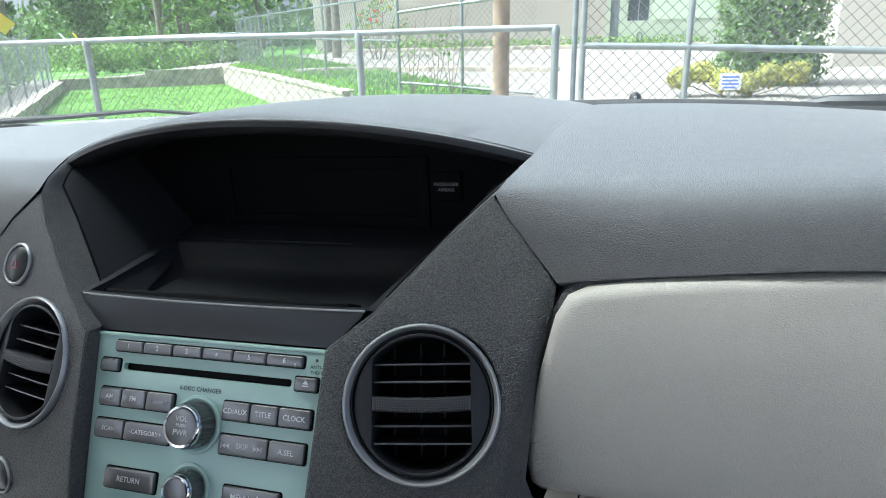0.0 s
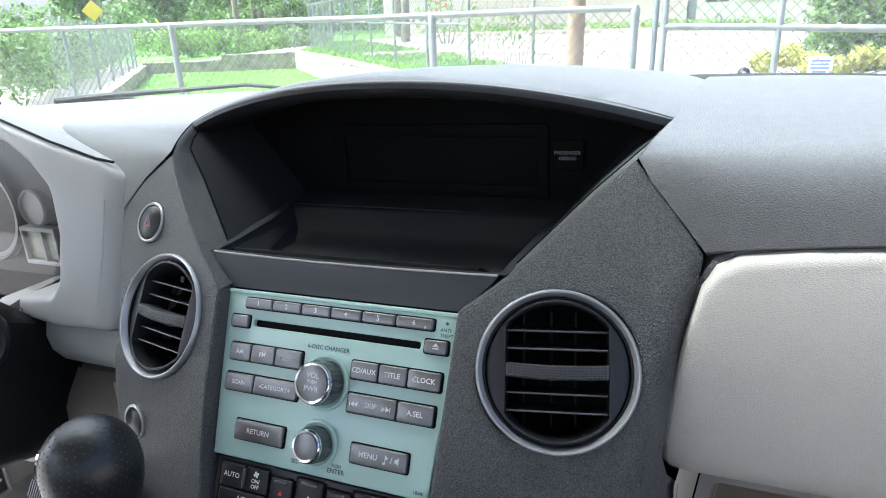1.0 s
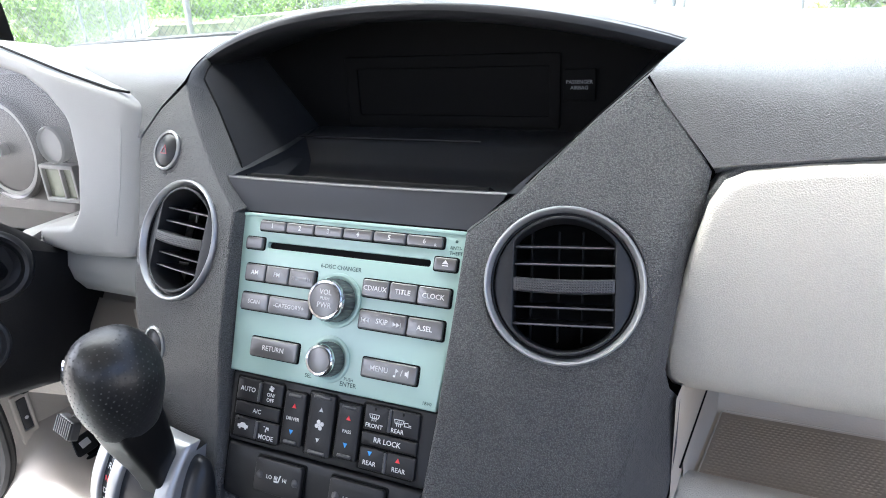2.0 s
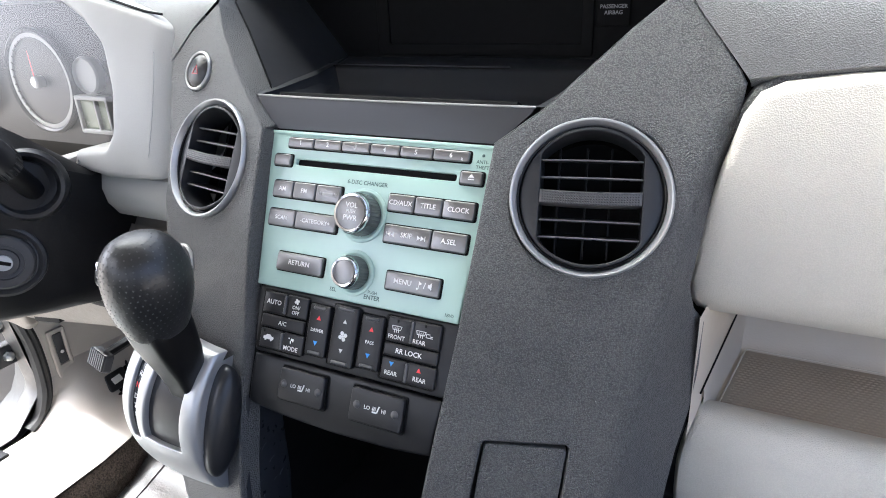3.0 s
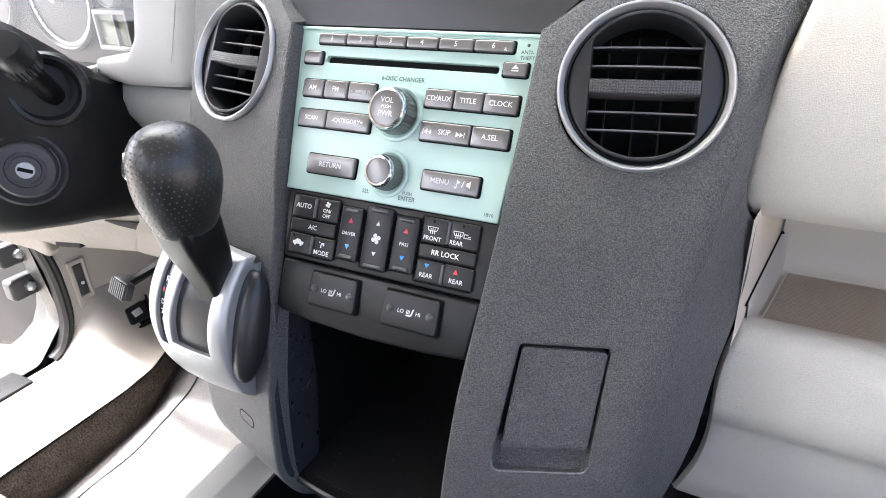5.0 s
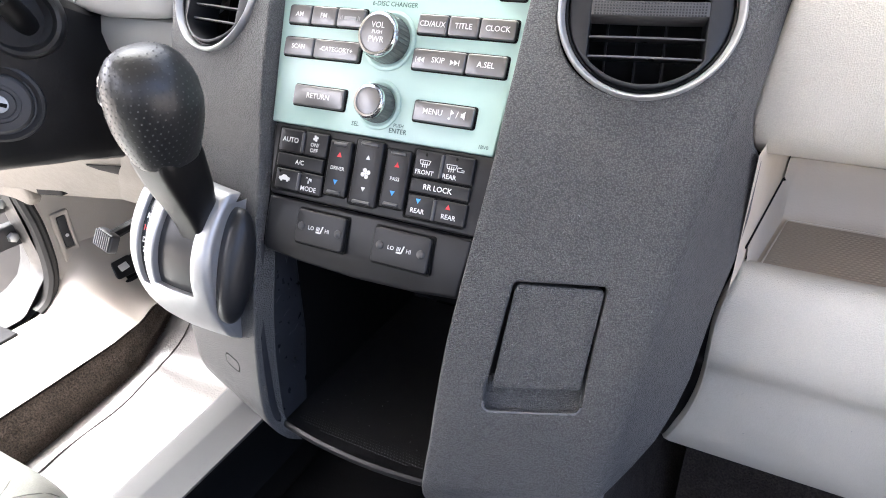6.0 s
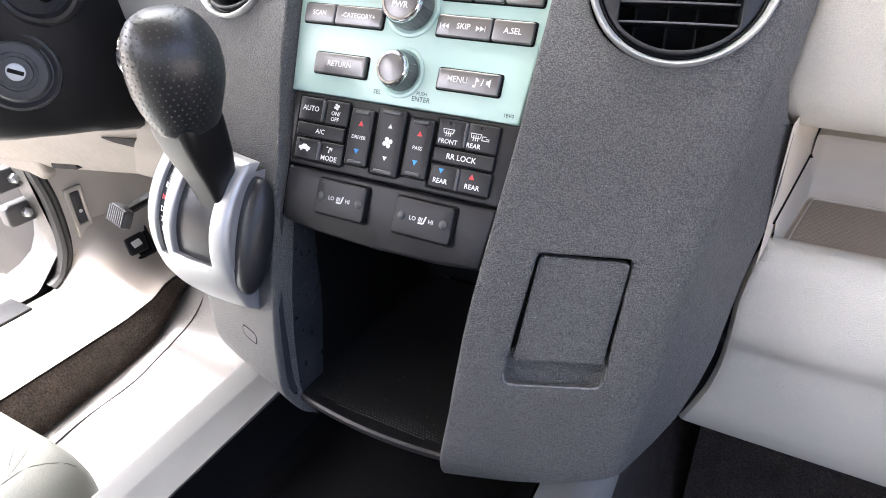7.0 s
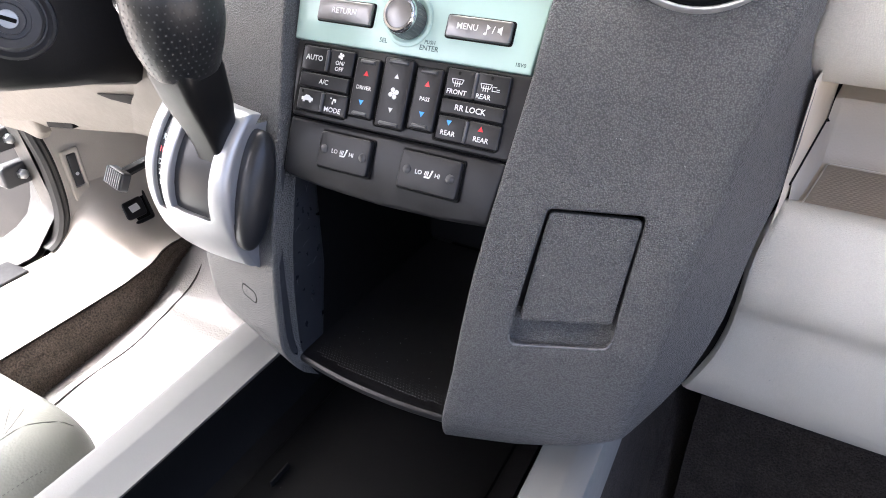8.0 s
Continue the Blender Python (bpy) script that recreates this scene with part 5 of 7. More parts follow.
# side cap facing the passenger, a smooth dark lens
cap_c = Vector((-0.0838, -0.1015, 1.0105))
cap_u = Vector((0.0, 0.385, 0.923)).normalized()
cap_n = Vector((0.965, -0.24, 0.09)).normalized()
cap_s = cap_u.cross(cap_n).normalized()
rows = []
for k in range(9):
    q = k / 8
    rr, hh = math.cos(q * math.pi / 2) ** 0.75, 0.0095 * math.sin(q * math.pi / 2)
    ring = []
    for i in range(40):
        a = 2 * math.pi * i / 40
        ca, sa = math.cos(a), math.sin(a)
        ring.append(cap_c + cap_u * 0.0405 * rr * ca + cap_s * 0.0125 * rr * math.copysign(abs(sa) ** 0.9, sa) + cap_n * (hh - 0.001))
    rows.append(ring)
rows.insert(0, [p - cap_n * 0.008 for p in rows[0]])
part("side_cap", loft(rows, closed=True), M_SMOOTH, shifter, "smooth dark side cap")
# lever
KC = Vector((-0.1060, -0.1165, 1.1270))
FOOT = Vector((-0.1105, -0.1020, 1.040))
ax = (KC - FOOT).normalized()
across = Vector((1, 0, 0)) - ax * ax.x
across.normalize()
fwd = ax.cross(across)
LEAN = Vector((-0.65, -0.75, 0.0))
rows = []
for f, wa, wb, sh in ((-0.15, 0.0122, 0.0115, 0), (0.0, 0.0126, 0.0118, 0), (0.15, 0.0140, 0.0130, 0.001), (0.30, 0.0165, 0.0155, 0.0022), (0.45, 0.0180, 0.0172, 0.0036), (0.58, 0.0188, 0.0180, 0.0042), (0.66, 0.0180, 0.0172, 0.0040), (0.74, 0.0150, 0.0145, 0.0035)):
    c = FOOT.lerp(KC, f) + LEAN * sh
    wa, wb = 0.93 * wa, 0.95 * wb
    rows.append([c + across * p[0] + fwd * p[1] for p in rounded(-wa, wa, -wb, wb, 0.45 * wb)])
part("lever", loft(rows, closed=True), material("satin black lever plastic", (0.0065, 0.0063, 0.0062), 0.36, spec=0.34, var=0.12, grain=900, depth=0.00003, uneven=0.03), shifter)
KNOB = [(-0.0380, 0.0150), (-0.0368, 0.0186), (-0.0345, 0.0200), (-0.0310, 0.0212), (-0.0220, 0.0243), (-0.0120, 0.0266), (-0.0020, 0.0274), (0.0080, 0.0268), (0.0160, 0.0248), (0.0220, 0.0218), (0.0265, 0.0182), (0.0297, 0.0130), (0.0312, 0.0070), (0.0316, 0.0001)]


def knob_pt(h, a):
    r = smooth_table(h, [k[0] for k in KNOB], [k[1] for k in KNOB])
    q = min(1.0, max(0.0, (0.004 - h) / 0.035))
    return KC + LEAN * 0.0035 * q + ax * h + (across * math.cos(a) * r + fwd * math.sin(a) * r * 1.02)


rows = [[knob_pt(h, 2 * math.pi * i / 48) for i in range(48)] for h, _ in KNOB]
kn = part("knob", loft(rows, closed=True), M_LEATHER_K, shifter, "black dimpled leather knob")
# small dents all over the leather, each a shallow cup with a raised rim
bm = bmesh.new()
arc, h = 0.0, -0.0335
while h < 0.0309:
    r = smooth_table(h, [k[0] for k in KNOB], [k[1] for k in KNOB])
    n = max(5, int(2 * math.pi * r / 0.0041))
    for i in range(n):
        a = 2 * math.pi * (i + 0.5 * (int(arc) % 2)) / n
        p = knob_pt(h, a)
        t1 = (knob_pt(h, a + 0.02) - knob_pt(h, a - 0.02)).normalized()
        t2 = (knob_pt(h + 0.0004, a) - knob_pt(h - 0.0004, a)).normalized()
        nn = t1.cross(t2).normalized()
        rings = []
        for rad, up in ((0.00058, 0.00002), (0.00043, 0.00015), (0.00020, 0.00002)):
            rings.append([bm.verts.new(p + nn * up + (t1 * math.cos(b) + t2 * math.sin(b)) * rad) for b in (0, 1.05, 2.09, 3.14, 4.19, 5.24)])
        for ra, rb in zip(rings, rings[1:]):
            for q in range(6):
                bm.faces.new((ra[q], ra[(q + 1) % 6], rb[(q + 1) % 6], rb[q]))
        bm.faces.new(rings[-1])
    slope = abs(smooth_table(h + 0.001, [k[0] for k in KNOB], [k[1] for k in KNOB]) - r) / 0.001
    h += 0.0037 / math.sqrt(1 + slope * slope)
    arc += 1
# dents are greyer than the leather: the glints on them as colour
tagged(part("perforation", bm, material("leather dents with glints", (0.055, 0.055, 0.056), 0.42, var=0.05), kn), kind="stuff")
c = knob_pt(0.006, math.pi * 1.12)
bm = tube([knob_pt(0.006 + 0.011 * math.cos(a), math.pi * 1.12 + 0.26 * math.sin(a)) for a in np.linspace(0, 2 * math.pi, 20)[:-1]], 0.0022, 8, closed=True)
part("release_button_ring", bm, M_CHROME, shifter, "chrome ring of the release button")
bm = lathe([(0.0095, -0.002), (0.009, 0.0015), (0.006, 0.0028), (0.0001, 0.003)], Matrix.Translation(c) @ (c - KC).to_track_quat("Z", "Y").to_matrix().to_4x4(), 24)
part("release_button", bm, M_SMOOTH, shifter)

# ---- round push switches on the driver's side pillar ----
def round_switch(u, z, rad, label, sign):
    m = pillar_frame(u, z, -1)
    sw = thing("push_switch", (0, 0, 0), label, "switch", m=m)
    part("ring", lathe([(rad, -0.002), (rad + 0.0002, 0.0010), (rad - 0.0008, 0.0022), (rad - 0.0020, 0.0016), (rad - 0.0024, -0.004)], m, 40), M_SILVER, sw, "satin silver ring")
    bt = part("button", lathe([(rad - 0.0026, -0.004), (rad - 0.0028, 0.0008), (rad - 0.0045, 0.0022), (0.0001, 0.0030)], m, 36), M_SMOOTH, sw)
    if sign:
        outer, inner = ([(q * math.sin(a), q * math.cos(a) - 0.0008) for a in (0, 2.094, 4.189)] for q in (0.0052, 0.0034))
        bm = slab(outer, lambda u, v, h: m @ Vector((u, v, h + 0.0032)), [inner], r=0.00005, depth=0.0003, step=0.01, seg=1)
        part("hazard_sign", bm, M_RED_DULL, bt, "red triangle sign")
    return sw


round_switch(0.180, 1.2365, 0.0160, "black round hazard light button with a red triangle", True)
round_switch(0.166, 1.098, 0.0135, "small black round push button with a silver ring", False)

# ---- lint and dust specks that lie on the trim ----
specks = bmesh.new()
rng = random.Random(7)


def speck(p, n):
    n = Vector(n).normalized()
    a = n.orthogonal().normalized()
    q = rng.uniform(0.00012, 0.00030)
    t = rng.uniform(0, 6.28)
    u, v = a * math.cos(t) + n.cross(a) * math.sin(t), n.cross(a) * math.cos(t) - a * math.sin(t)
    ln = q * rng.choice((1, 1, 1.3, 3.0))
    vs = [specks.verts.new(p + n * 0.0005 + u * ln * i + v * q * j) for i, j in ((-1, -0.6), (0, -1), (1, 0.4), (0, 1))]
    specks.faces.new(vs)


for k in range(70):
    side = 1 if k < 52 else -1
    u, z = rng.uniform(0.09, 0.185), rng.uniform(0.90, 1.10)
    p = pillar_at(u, z, 0, side)
    speck(p, pillar_at(u, z, 0.01, side) - p)
for k in range(26):
    z = rng.uniform(0.86, 0.99)
    speck(Vector((rng.uniform(0.24, 0.5), float(np.interp(z, [0.838, 0.870, 0.900, 0.915, 0.95, 1.0], [0.062, 0.046, 0.034, 0.026, 0.018, 0.022])), z)), (0, -1, 0.2))
for k in range(60):
    speck(Vector((rng.uniform(-0.055, 0.055), rng.uniform(-0.095, -0.03), 0.8722)), (0, 0, 1))
for k in range(24):
    speck(Vector((rng.uniform(-0.09, 0.09), rng.uniform(-0.30, -0.12), 0.7855)), (0, 0, 1))
tagged(part("dust_specks", specks, M_COWL, smooth=False), "pale specks of dust and lint lying on the trim", "dust", kind="stuff")

# ---- floor console between the seats ----
M_RAIL = material("satin pale grey plastic", (0.185, 0.187, 0.181), 0.55, spec=0.3, var=0.04, grain=700, depth=0.00006)
console = thing("floor_console", (0, -0.3, 0.78), "floor console with pale grey side rails and a dark open tray", "centre console")
for side in (-1, 1):
    ends = [(0.160, 0.8392), (0.1655, 0.8365), (0.1690, 0.830), (0.178, 0.78)] if side < 0 else [(0.1520, 0.8400), (0.1560, 0.8380), (0.1585, 0.832), (0.1620, 0.78)]
    prof = [(0.113, 0.800), (0.1160, 0.830), (0.1175, 0.8345), (0.1205, 0.8345), (0.1400, 0.8403), (0.1412, 0.8406), (0.1425, 0.8407)] + ends
    rows = [[(side * (x + (0.005 * max(0, y + 0.2) / 0.15 if x > 0.143 and side < 0 else 0)), y, z + dz) for x, z in prof] for y, dz in ((0.10, 0.004), (-0.05, 0.002), (-0.2, 0), (-0.5, 0), (-1.1, 0))]
    part("side_rail", loft(rows), M_RAIL, console, "pale grey side rail")
    flank_prof = ((0.174, 0.80), (0.184, 0.74), (0.205, 0.64), (0.225, 0.56), (0.235, 0.50)) if side < 0 else ((0.1600, 0.81), (0.1640, 0.74), (0.1740, 0.64), (0.190, 0.57), (0.235, 0.52))
    rows = [[(side * x, y, z + 0.02 * max(0, y + 0.1)) for x, z in flank_prof] for y in (0.42, 0.2, -0.1, -0.5, -1.1)]
    # driver's flank takes the sun-paled floor colour, passenger's the dark carpet
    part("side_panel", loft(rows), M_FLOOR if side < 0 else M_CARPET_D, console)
rows = [[(x, y, z) for x, z in ((-0.1145, 0.836), (-0.112, 0.80), (-0.104, 0.786), (-0.09, 0.782), (0.09, 0.782), (0.104, 0.786), (0.112, 0.80), (0.1145, 0.836))] for y in (0.16, 0.0, -0.2, -0.6, -1.1)]
M_WELL = material("dull black tray plastic", (0.0036, 0.0036, 0.0037), 0.55, spec=0.12, var=0.2, blot=14, grain=500, depth=0.0001)
part("tray", loft(rows), M_WELL, console, "dark smooth tray floor")
part("tray_clip", box(-0.0665, -0.0645, -0.157, -0.136, 0.782, 0.789, 0.0008), M_BLACK, console)
bm = slab(rounded(-0.085, 0.085, -1.0, 0.12, 0.02), lambda u, v, h: Vector((u, v, 0.7835 + h)), r=0.001, depth=0.0015, step=0.05)
part("tray_mat", bm, M_WELL, console)

# ---- cabin floor ----
def fl(x, y):
    return 0.545 + 0.17 * max(0, y + 0.02) ** 1.2 + (0.7 * max(0, y - 0.26))


# driver's floor is paler: part of the sun's brightness sits in its colour
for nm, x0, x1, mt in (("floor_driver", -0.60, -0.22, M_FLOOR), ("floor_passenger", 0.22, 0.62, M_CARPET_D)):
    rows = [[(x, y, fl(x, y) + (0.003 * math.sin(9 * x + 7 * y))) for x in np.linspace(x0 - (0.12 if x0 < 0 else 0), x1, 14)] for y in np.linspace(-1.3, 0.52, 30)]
    tagged(part(nm, loft(rows), mt), "pale carpet of the driver's footwell, sunlight partly in its colour" if x0 < 0 else "dark grey carpet of the passenger footwell", "floor", kind="structure")
# floor mat edge: a thin wavy welt along the carpet
tagged(part("floor_mat_welt", tube([(lerp_table(y, [-0.5, -0.09, 0.0, 0.06, 0.12, 0.17, 0.213, 0.233], [-0.562, -0.565, -0.569, -0.566, -0.568, -0.580, -0.597, -0.607]) + 0.003 * math.sin(40 * y), y, fl(0, y) + 0.0035) for y in np.linspace(-0.5, 0.235, 40)], 0.0012, 6), M_CARPET_D), "thin dark edge welt of the floor mat", "floor mat")

# driver's side: carpeted flank, sill, kick panel
def flank(y):
    """Foot and upper edge of the carpeted flank: x and z of both."""
    xb = lerp_table(y, [-0.2, -0.09, 0.0, 0.10, 0.14, 0.22, 0.27, 0.5], [-0.597, -0.597, -0.602, -0.600, -0.610, -0.646, -0.66, -0.70])
    xt = min(lerp_table(y, [0.10, 0.18, 0.25, 0.5], [-0.622, -0.628, -0.655, -0.72]), xb - 0.008)
    return xb, fl(0, y), xt, lerp_table(y, [0.0, 0.10, 0.19, 0.26, 0.5], [0.615, 0.616, 0.622, 0.606, 0.66])


rows = []
for y in np.linspace(-1.3, 0.50, 44):
    xb, zb, xt, zt = flank(y)
    rows.append([(xb, y, zb - 0.01), (xb - 0.002, y, zb + 0.012), ((xb + xt) / 2 + 0.006, y, (zb + zt) / 2), (xt + 0.004, y, zt - 0.012), (xt - 0.002, y, zt - 0.002), (xt - 0.016, y, zt - 0.002)])
tagged(part("wall_carpet", loft(rows), M_CARPET), "brown grey carpet flank under the door sill", "carpet", kind="structure")
fuzz = []
for k in range(9000):
    y, f = random.uniform(-0.25, 0.26), 0.78 * random.random()
    xb, zb, xt, zt = flank(y)
    p = Vector((xb + 0.002 + f * (xt - xb), y, zb + 0.004 + f * (zt - zb - 0.008)))
    d = Vector((random.uniform(0.3, 1), random.uniform(-1, 1), random.uniform(-0.4, 1))).normalized() * random.uniform(0.002, 0.0045)
    fuzz.append((p, p + d, p + Vector((0, 0.0012, 0.0006))))
me = bpy.data.meshes.new("pile")
me.from_pydata([tuple(q) for t in fuzz for q in t], [], [(3 * i, 3 * i + 1, 3 * i + 2) for i in range(len(fuzz))])
me.materials.append(M_CARPET)
tagged(new("carpet_pile", me), "short brown grey pile of the carpet flank", "carpet", kind="stuff")

kick = thing("kick_panel", (-0.74, 0.2, 0.64), "beige moulded kick panel and door sill trim beside the pedals", "trim panel", kind="structure")


def kick_at(u, v, h):
    """u forwards, v height on the side wall."""
    return Vector((-0.762 + 0.05 * max(0, u - 0.16) + h, u, v))


# sill trim that swells up into the foot of the kick panel
rows = []
for y in np.concatenate([np.linspace(-1.3, 0.0, 8), np.linspace(0.02, 0.30, 22), [0.5]]):
    f = min(1, max(0, (y - 0.07) / 0.11))
    f = f * f * (3 - 2 * f)
    zt = 0.646 + 0.075 * f
    xf, zf = flank(y)[2] - 0.002, flank(y)[3] + 0.002
    row = []
    for s in np.linspace(0, 1, 12):
        swell = zt - (zt - zf) * s ** 4 - 0.004 * (1 - s) ** 2
        cove = zt - (zt - zf) * (1 - (1 - s) ** 1.8)
        row.append((-0.765 + 0.012 * f * (1 - s) + (xf + 0.765) * s, y, swell * (1 - f) + cove * f))
    row = ([(-0.778, y, 0.56), (-0.774, y, 0.630)] if f < 0.5 else [(-0.770, y, 0.80), (-0.768, y, 0.74)]) + row
    rows.append(row)
part("sill_trim", loft(rows), M_KICK, kick)
SEAL = [(0.092, 1.05), (0.104, 0.92), (0.117, 0.84), (0.1245, 0.79), (0.1255, 0.745), (0.1225, 0.705), (0.1150, 0.680), (0.1000, 0.655), (0.080, 0.6445)]
loop = [(0.118, 0.640), (0.50, 0.66), (0.50, 1.02), (0.104, 1.02), (0.112, 0.92), (0.126, 0.84), (0.1335, 0.79), (0.1345, 0.745), (0.1315, 0.705), (0.1245, 0.675)]
bm = slab(loop, kick_at, r=0.003, depth=0.02, step=0.03)
part("panel", bm, M_KICK, kick)
part("panel_seam", tube([(-0.7595, 0.112, 0.668), (-0.7500, 0.118, 0.660), (-0.728, 0.122, 0.651), (-0.70, 0.124, 0.641), (-0.675, 0.124, 0.632)], 0.0006, 5), M_DULL, kick, "fine joint line")
part("sill_band", slab(rounded(-0.80, -0.742, -1.2, 0.030, 0.004), lambda u, v, h: Vector((u, v, 0.6475 + h - 0.05 * max(0, -0.765 - u))), r=0.002, depth=0.006, step=0.05), M_RUBBER, kick, "black rubber band on the sill")
# switch plate
sf = lambda u, v, h: kick_at(u - 0.004, v - 0.004, h + 0.0005)
bm = slab(rounded(0.148, 0.178, 0.712, 0.800, 0.004, -0.0), lambda u, v, h: sf(u, v, h + 0.004), [rounded(0.156, 0.172, 0.735, 0.792, 0.002)], r=0.002, depth=0.006, step=0.02)
plate = part("switch_plate", bm, M_KICK, kick)
part("rocker_switch", slab(rounded(0.157, 0.171, 0.736, 0.791, 0.002), lambda u, v, h: sf(u, v, h + 0.002 + 0.05 * abs(v - 0.763)), r=0.001, depth=0.004, step=0.01), M_DULL, plate, "dark grey rocker switch")
part("rocker_lamp", slab(oval(0.164, 0.757, 0.003, 0.003, 12), lambda u, v, h: sf(u, v, h + 0.0045), r=0.0003, depth=0.001, step=0.01), M_WHITE, plate)
# door rubber seal: a smooth broad band with a fine groove
rows = []
for k, (y, z) in enumerate(SEAL):
    a, c = SEAL[max(0, k - 1)], SEAL[min(len(SEAL) - 1, k + 1)]
    n = Vector((0, c[1] - a[1], -(c[0] - a[0]))).normalized()
    rows.append([Vector((x, y, z)) - n * w for x, w in ((-0.775, -0.010), (-0.762, -0.0095), (-0.757, -0.005), (-0.759, -0.001), (-0.757, 0.003), (-0.762, 0.009), (-0.776, 0.0105))])
fine = []
for i in range(len(rows) - 1):
    for q in (0.0, 0.25, 0.5, 0.75):
        p0, p1, p2, p3 = rows[max(0, i - 1)], rows[i], rows[i + 1], rows[min(len(rows) - 1, i + 2)]
        fine.append([0.5 * (2 * b1 + (c1 - a1) * q + (2 * a1 - 5 * b1 + 4 * c1 - d1) * q * q + (3 * b1 - a1 - 3 * c1 + d1) * q ** 3) for a1, b1, c1, d1 in zip(p0, p1, p2, p3)])
fine.append(rows[-1])
tagged(part("door_seal", loft(fine), material("grey flocked rubber", (0.045, 0.044, 0.042), 0.8, spec=0.2, var=0.1, grain=900, depth=0.0001)), "dark grey rubber door seal round the opening", "door seal")

# parking brake pedal and bonnet release
pedal = thing("parking_brake_pedal", (-0.62, 0.16, 0.79), "parking brake pedal with a grey ribbed rubber pad", "pedal")
m = pose(-0.597, 0.127, 0.797, 62, 0, -14)
bm = slab(rounded(-0.024, 0.024, -0.014, 0.014, 0.005), lambda u, v, h: m @ Vector((u, v, h + 0.008)), r=0.003, depth=0.012, step=0.01)
pad = part("pad", bm, M_DULL, pedal)
for k in range(8):
    u = -0.021 + 0.0060 * k
    part("rib", slab(rounded(u - 0.0018, u + 0.0018, -0.012, 0.012, 0.001), lambda a, b, h: m @ Vector((a, b, h + 0.0105)), r=0.001, depth=0.003, step=0.01), M_DULL, pad)
part("arm", tube([m @ Vector((0, 0.005, 0.0)), (-0.585, 0.19, 0.812), (-0.575, 0.28, 0.90)], 0.008, 8), M_BLACK, pedal)
rel = thing("bonnet_release", (-0.722, 0.21, 0.65), "black bonnet release lever in a dark recess", "lever")
def rl(u, v, h):
    """The recess on the sloping foot of the panel."""
    u, v = 0.2085 + 1.32 * (u - 0.2085), 0.6725 + 1.32 * (v - 0.6725)
    return Vector((-0.7085 - 0.85 * (v - 0.660) + 0.76 * h - 0.10 * (u - 0.20), u, v + 0.65 * h))



part("recess", slab(fillet([(0.174, 0.658), (0.231, 0.655), (0.243, 0.690), (0.186, 0.690)], 0.004), rl, [fillet([(0.179, 0.662), (0.227, 0.659), (0.237, 0.686), (0.190, 0.686)], 0.003)], r=0.002, depth=0.03, step=0.02), M_BLACK, rel)
part("recess_back", slab(fillet([(0.176, 0.660), (0.229, 0.657), (0.241, 0.688), (0.188, 0.688)], 0.002), lambda u, v, h: rl(u, v, h - 0.0015), r=0.0005, depth=0.01, step=0.03), M_DEEP, rel)
part("handle", slab(fillet([(0.193, 0.664), (0.224, 0.662), (0.231, 0.681), (0.200, 0.682)], 0.004), lambda u, v, h: rl(u, v, h + 0.002), r=0.002, depth=0.006, step=0.02), M_SMOOTH, rel)
part("sign", slab(rounded(0.205, 0.219, 0.669, 0.676, 0.001), lambda u, v, h: rl(u, v, h + 0.0025), r=0.0003, depth=0.001, step=0.02), M_WHITE, rel)

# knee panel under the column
# browner than the kick panel, and darkened for the shade under the column
M_KNEE = material("shaded taupe plastic", (0.150, 0.131, 0.108), 0.5, var=0.05, grain=700, depth=0.0002)
knee = thing("knee_panel", (-0.45, 0.05, 0.9), "beige moulded lower dashboard panel under the steering column", "dashboard panel")
rows = []
for x, k in ((-0.205, 0.0), (-0.24, 0.0), (-0.33, 0.02), (-0.42, 0.0), (-0.52, -0.015), (-0.62, -0.03), (-0.72, -0.04), (-0.77, -0.04)):
    rows.append([(x, 0.10, 1.100), (x, 0.045, 1.092), (x, 0.015, 1.06), (x, 0.012, 1.02), (x, 0.022, 0.985 + 0.4 * k), (x, 0.040, 0.960 + 0.6 * k), (x, 0.055, 0.935 + k), (x, 0.072, 0.920 + k), (x, 0.080, 0.930 + k), (x, 0.078, 0.95 + k)])
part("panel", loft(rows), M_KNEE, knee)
# black slab laid on the panel for the shade in the gap below it
part("gap_shade", slab(fillet([(-0.598, 0.900), (-0.545, 0.908), (-0.541, 0.914), (-0.568, 0.919), (-0.598, 0.915)], 0.003), lambda u, v, h: Vector((u, 0.056 - h, v)), r=0.001, depth=0.03, step=0.02), M_DEEP, knee, "black slab for the shaded gap at the panel's lower edge")


def knee_y(z):
    """The panel's face, seen in section."""
    return lerp_table(z, [0.92, 0.935, 0.960, 0.985, 1.02, 1.06, 1.09], [0.072, 0.055, 0.040, 0.022, 0.012, 0.015, 0.045])


# a rounded tongue hangs from the panel's outer end
bm = slab(fillet([(-0.78, 0.935), (-0.78, 0.868), (-0.68, 0.8715), (-0.654, 0.8650), (-0.6345, 0.880), (-0.626, 0.9040), (-0.634, 0.916), (-0.65, 0.922)], [0.002, 0.002, 0.03, 0.010, 0.008, 0.004, 0.004, 0.01]), lambda u, v, h: Vector((u, 0.048 + 0.30 * (0.935 - v) - h, v)), r=0.006, depth=0.014, step=0.012)
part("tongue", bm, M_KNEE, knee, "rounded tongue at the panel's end")
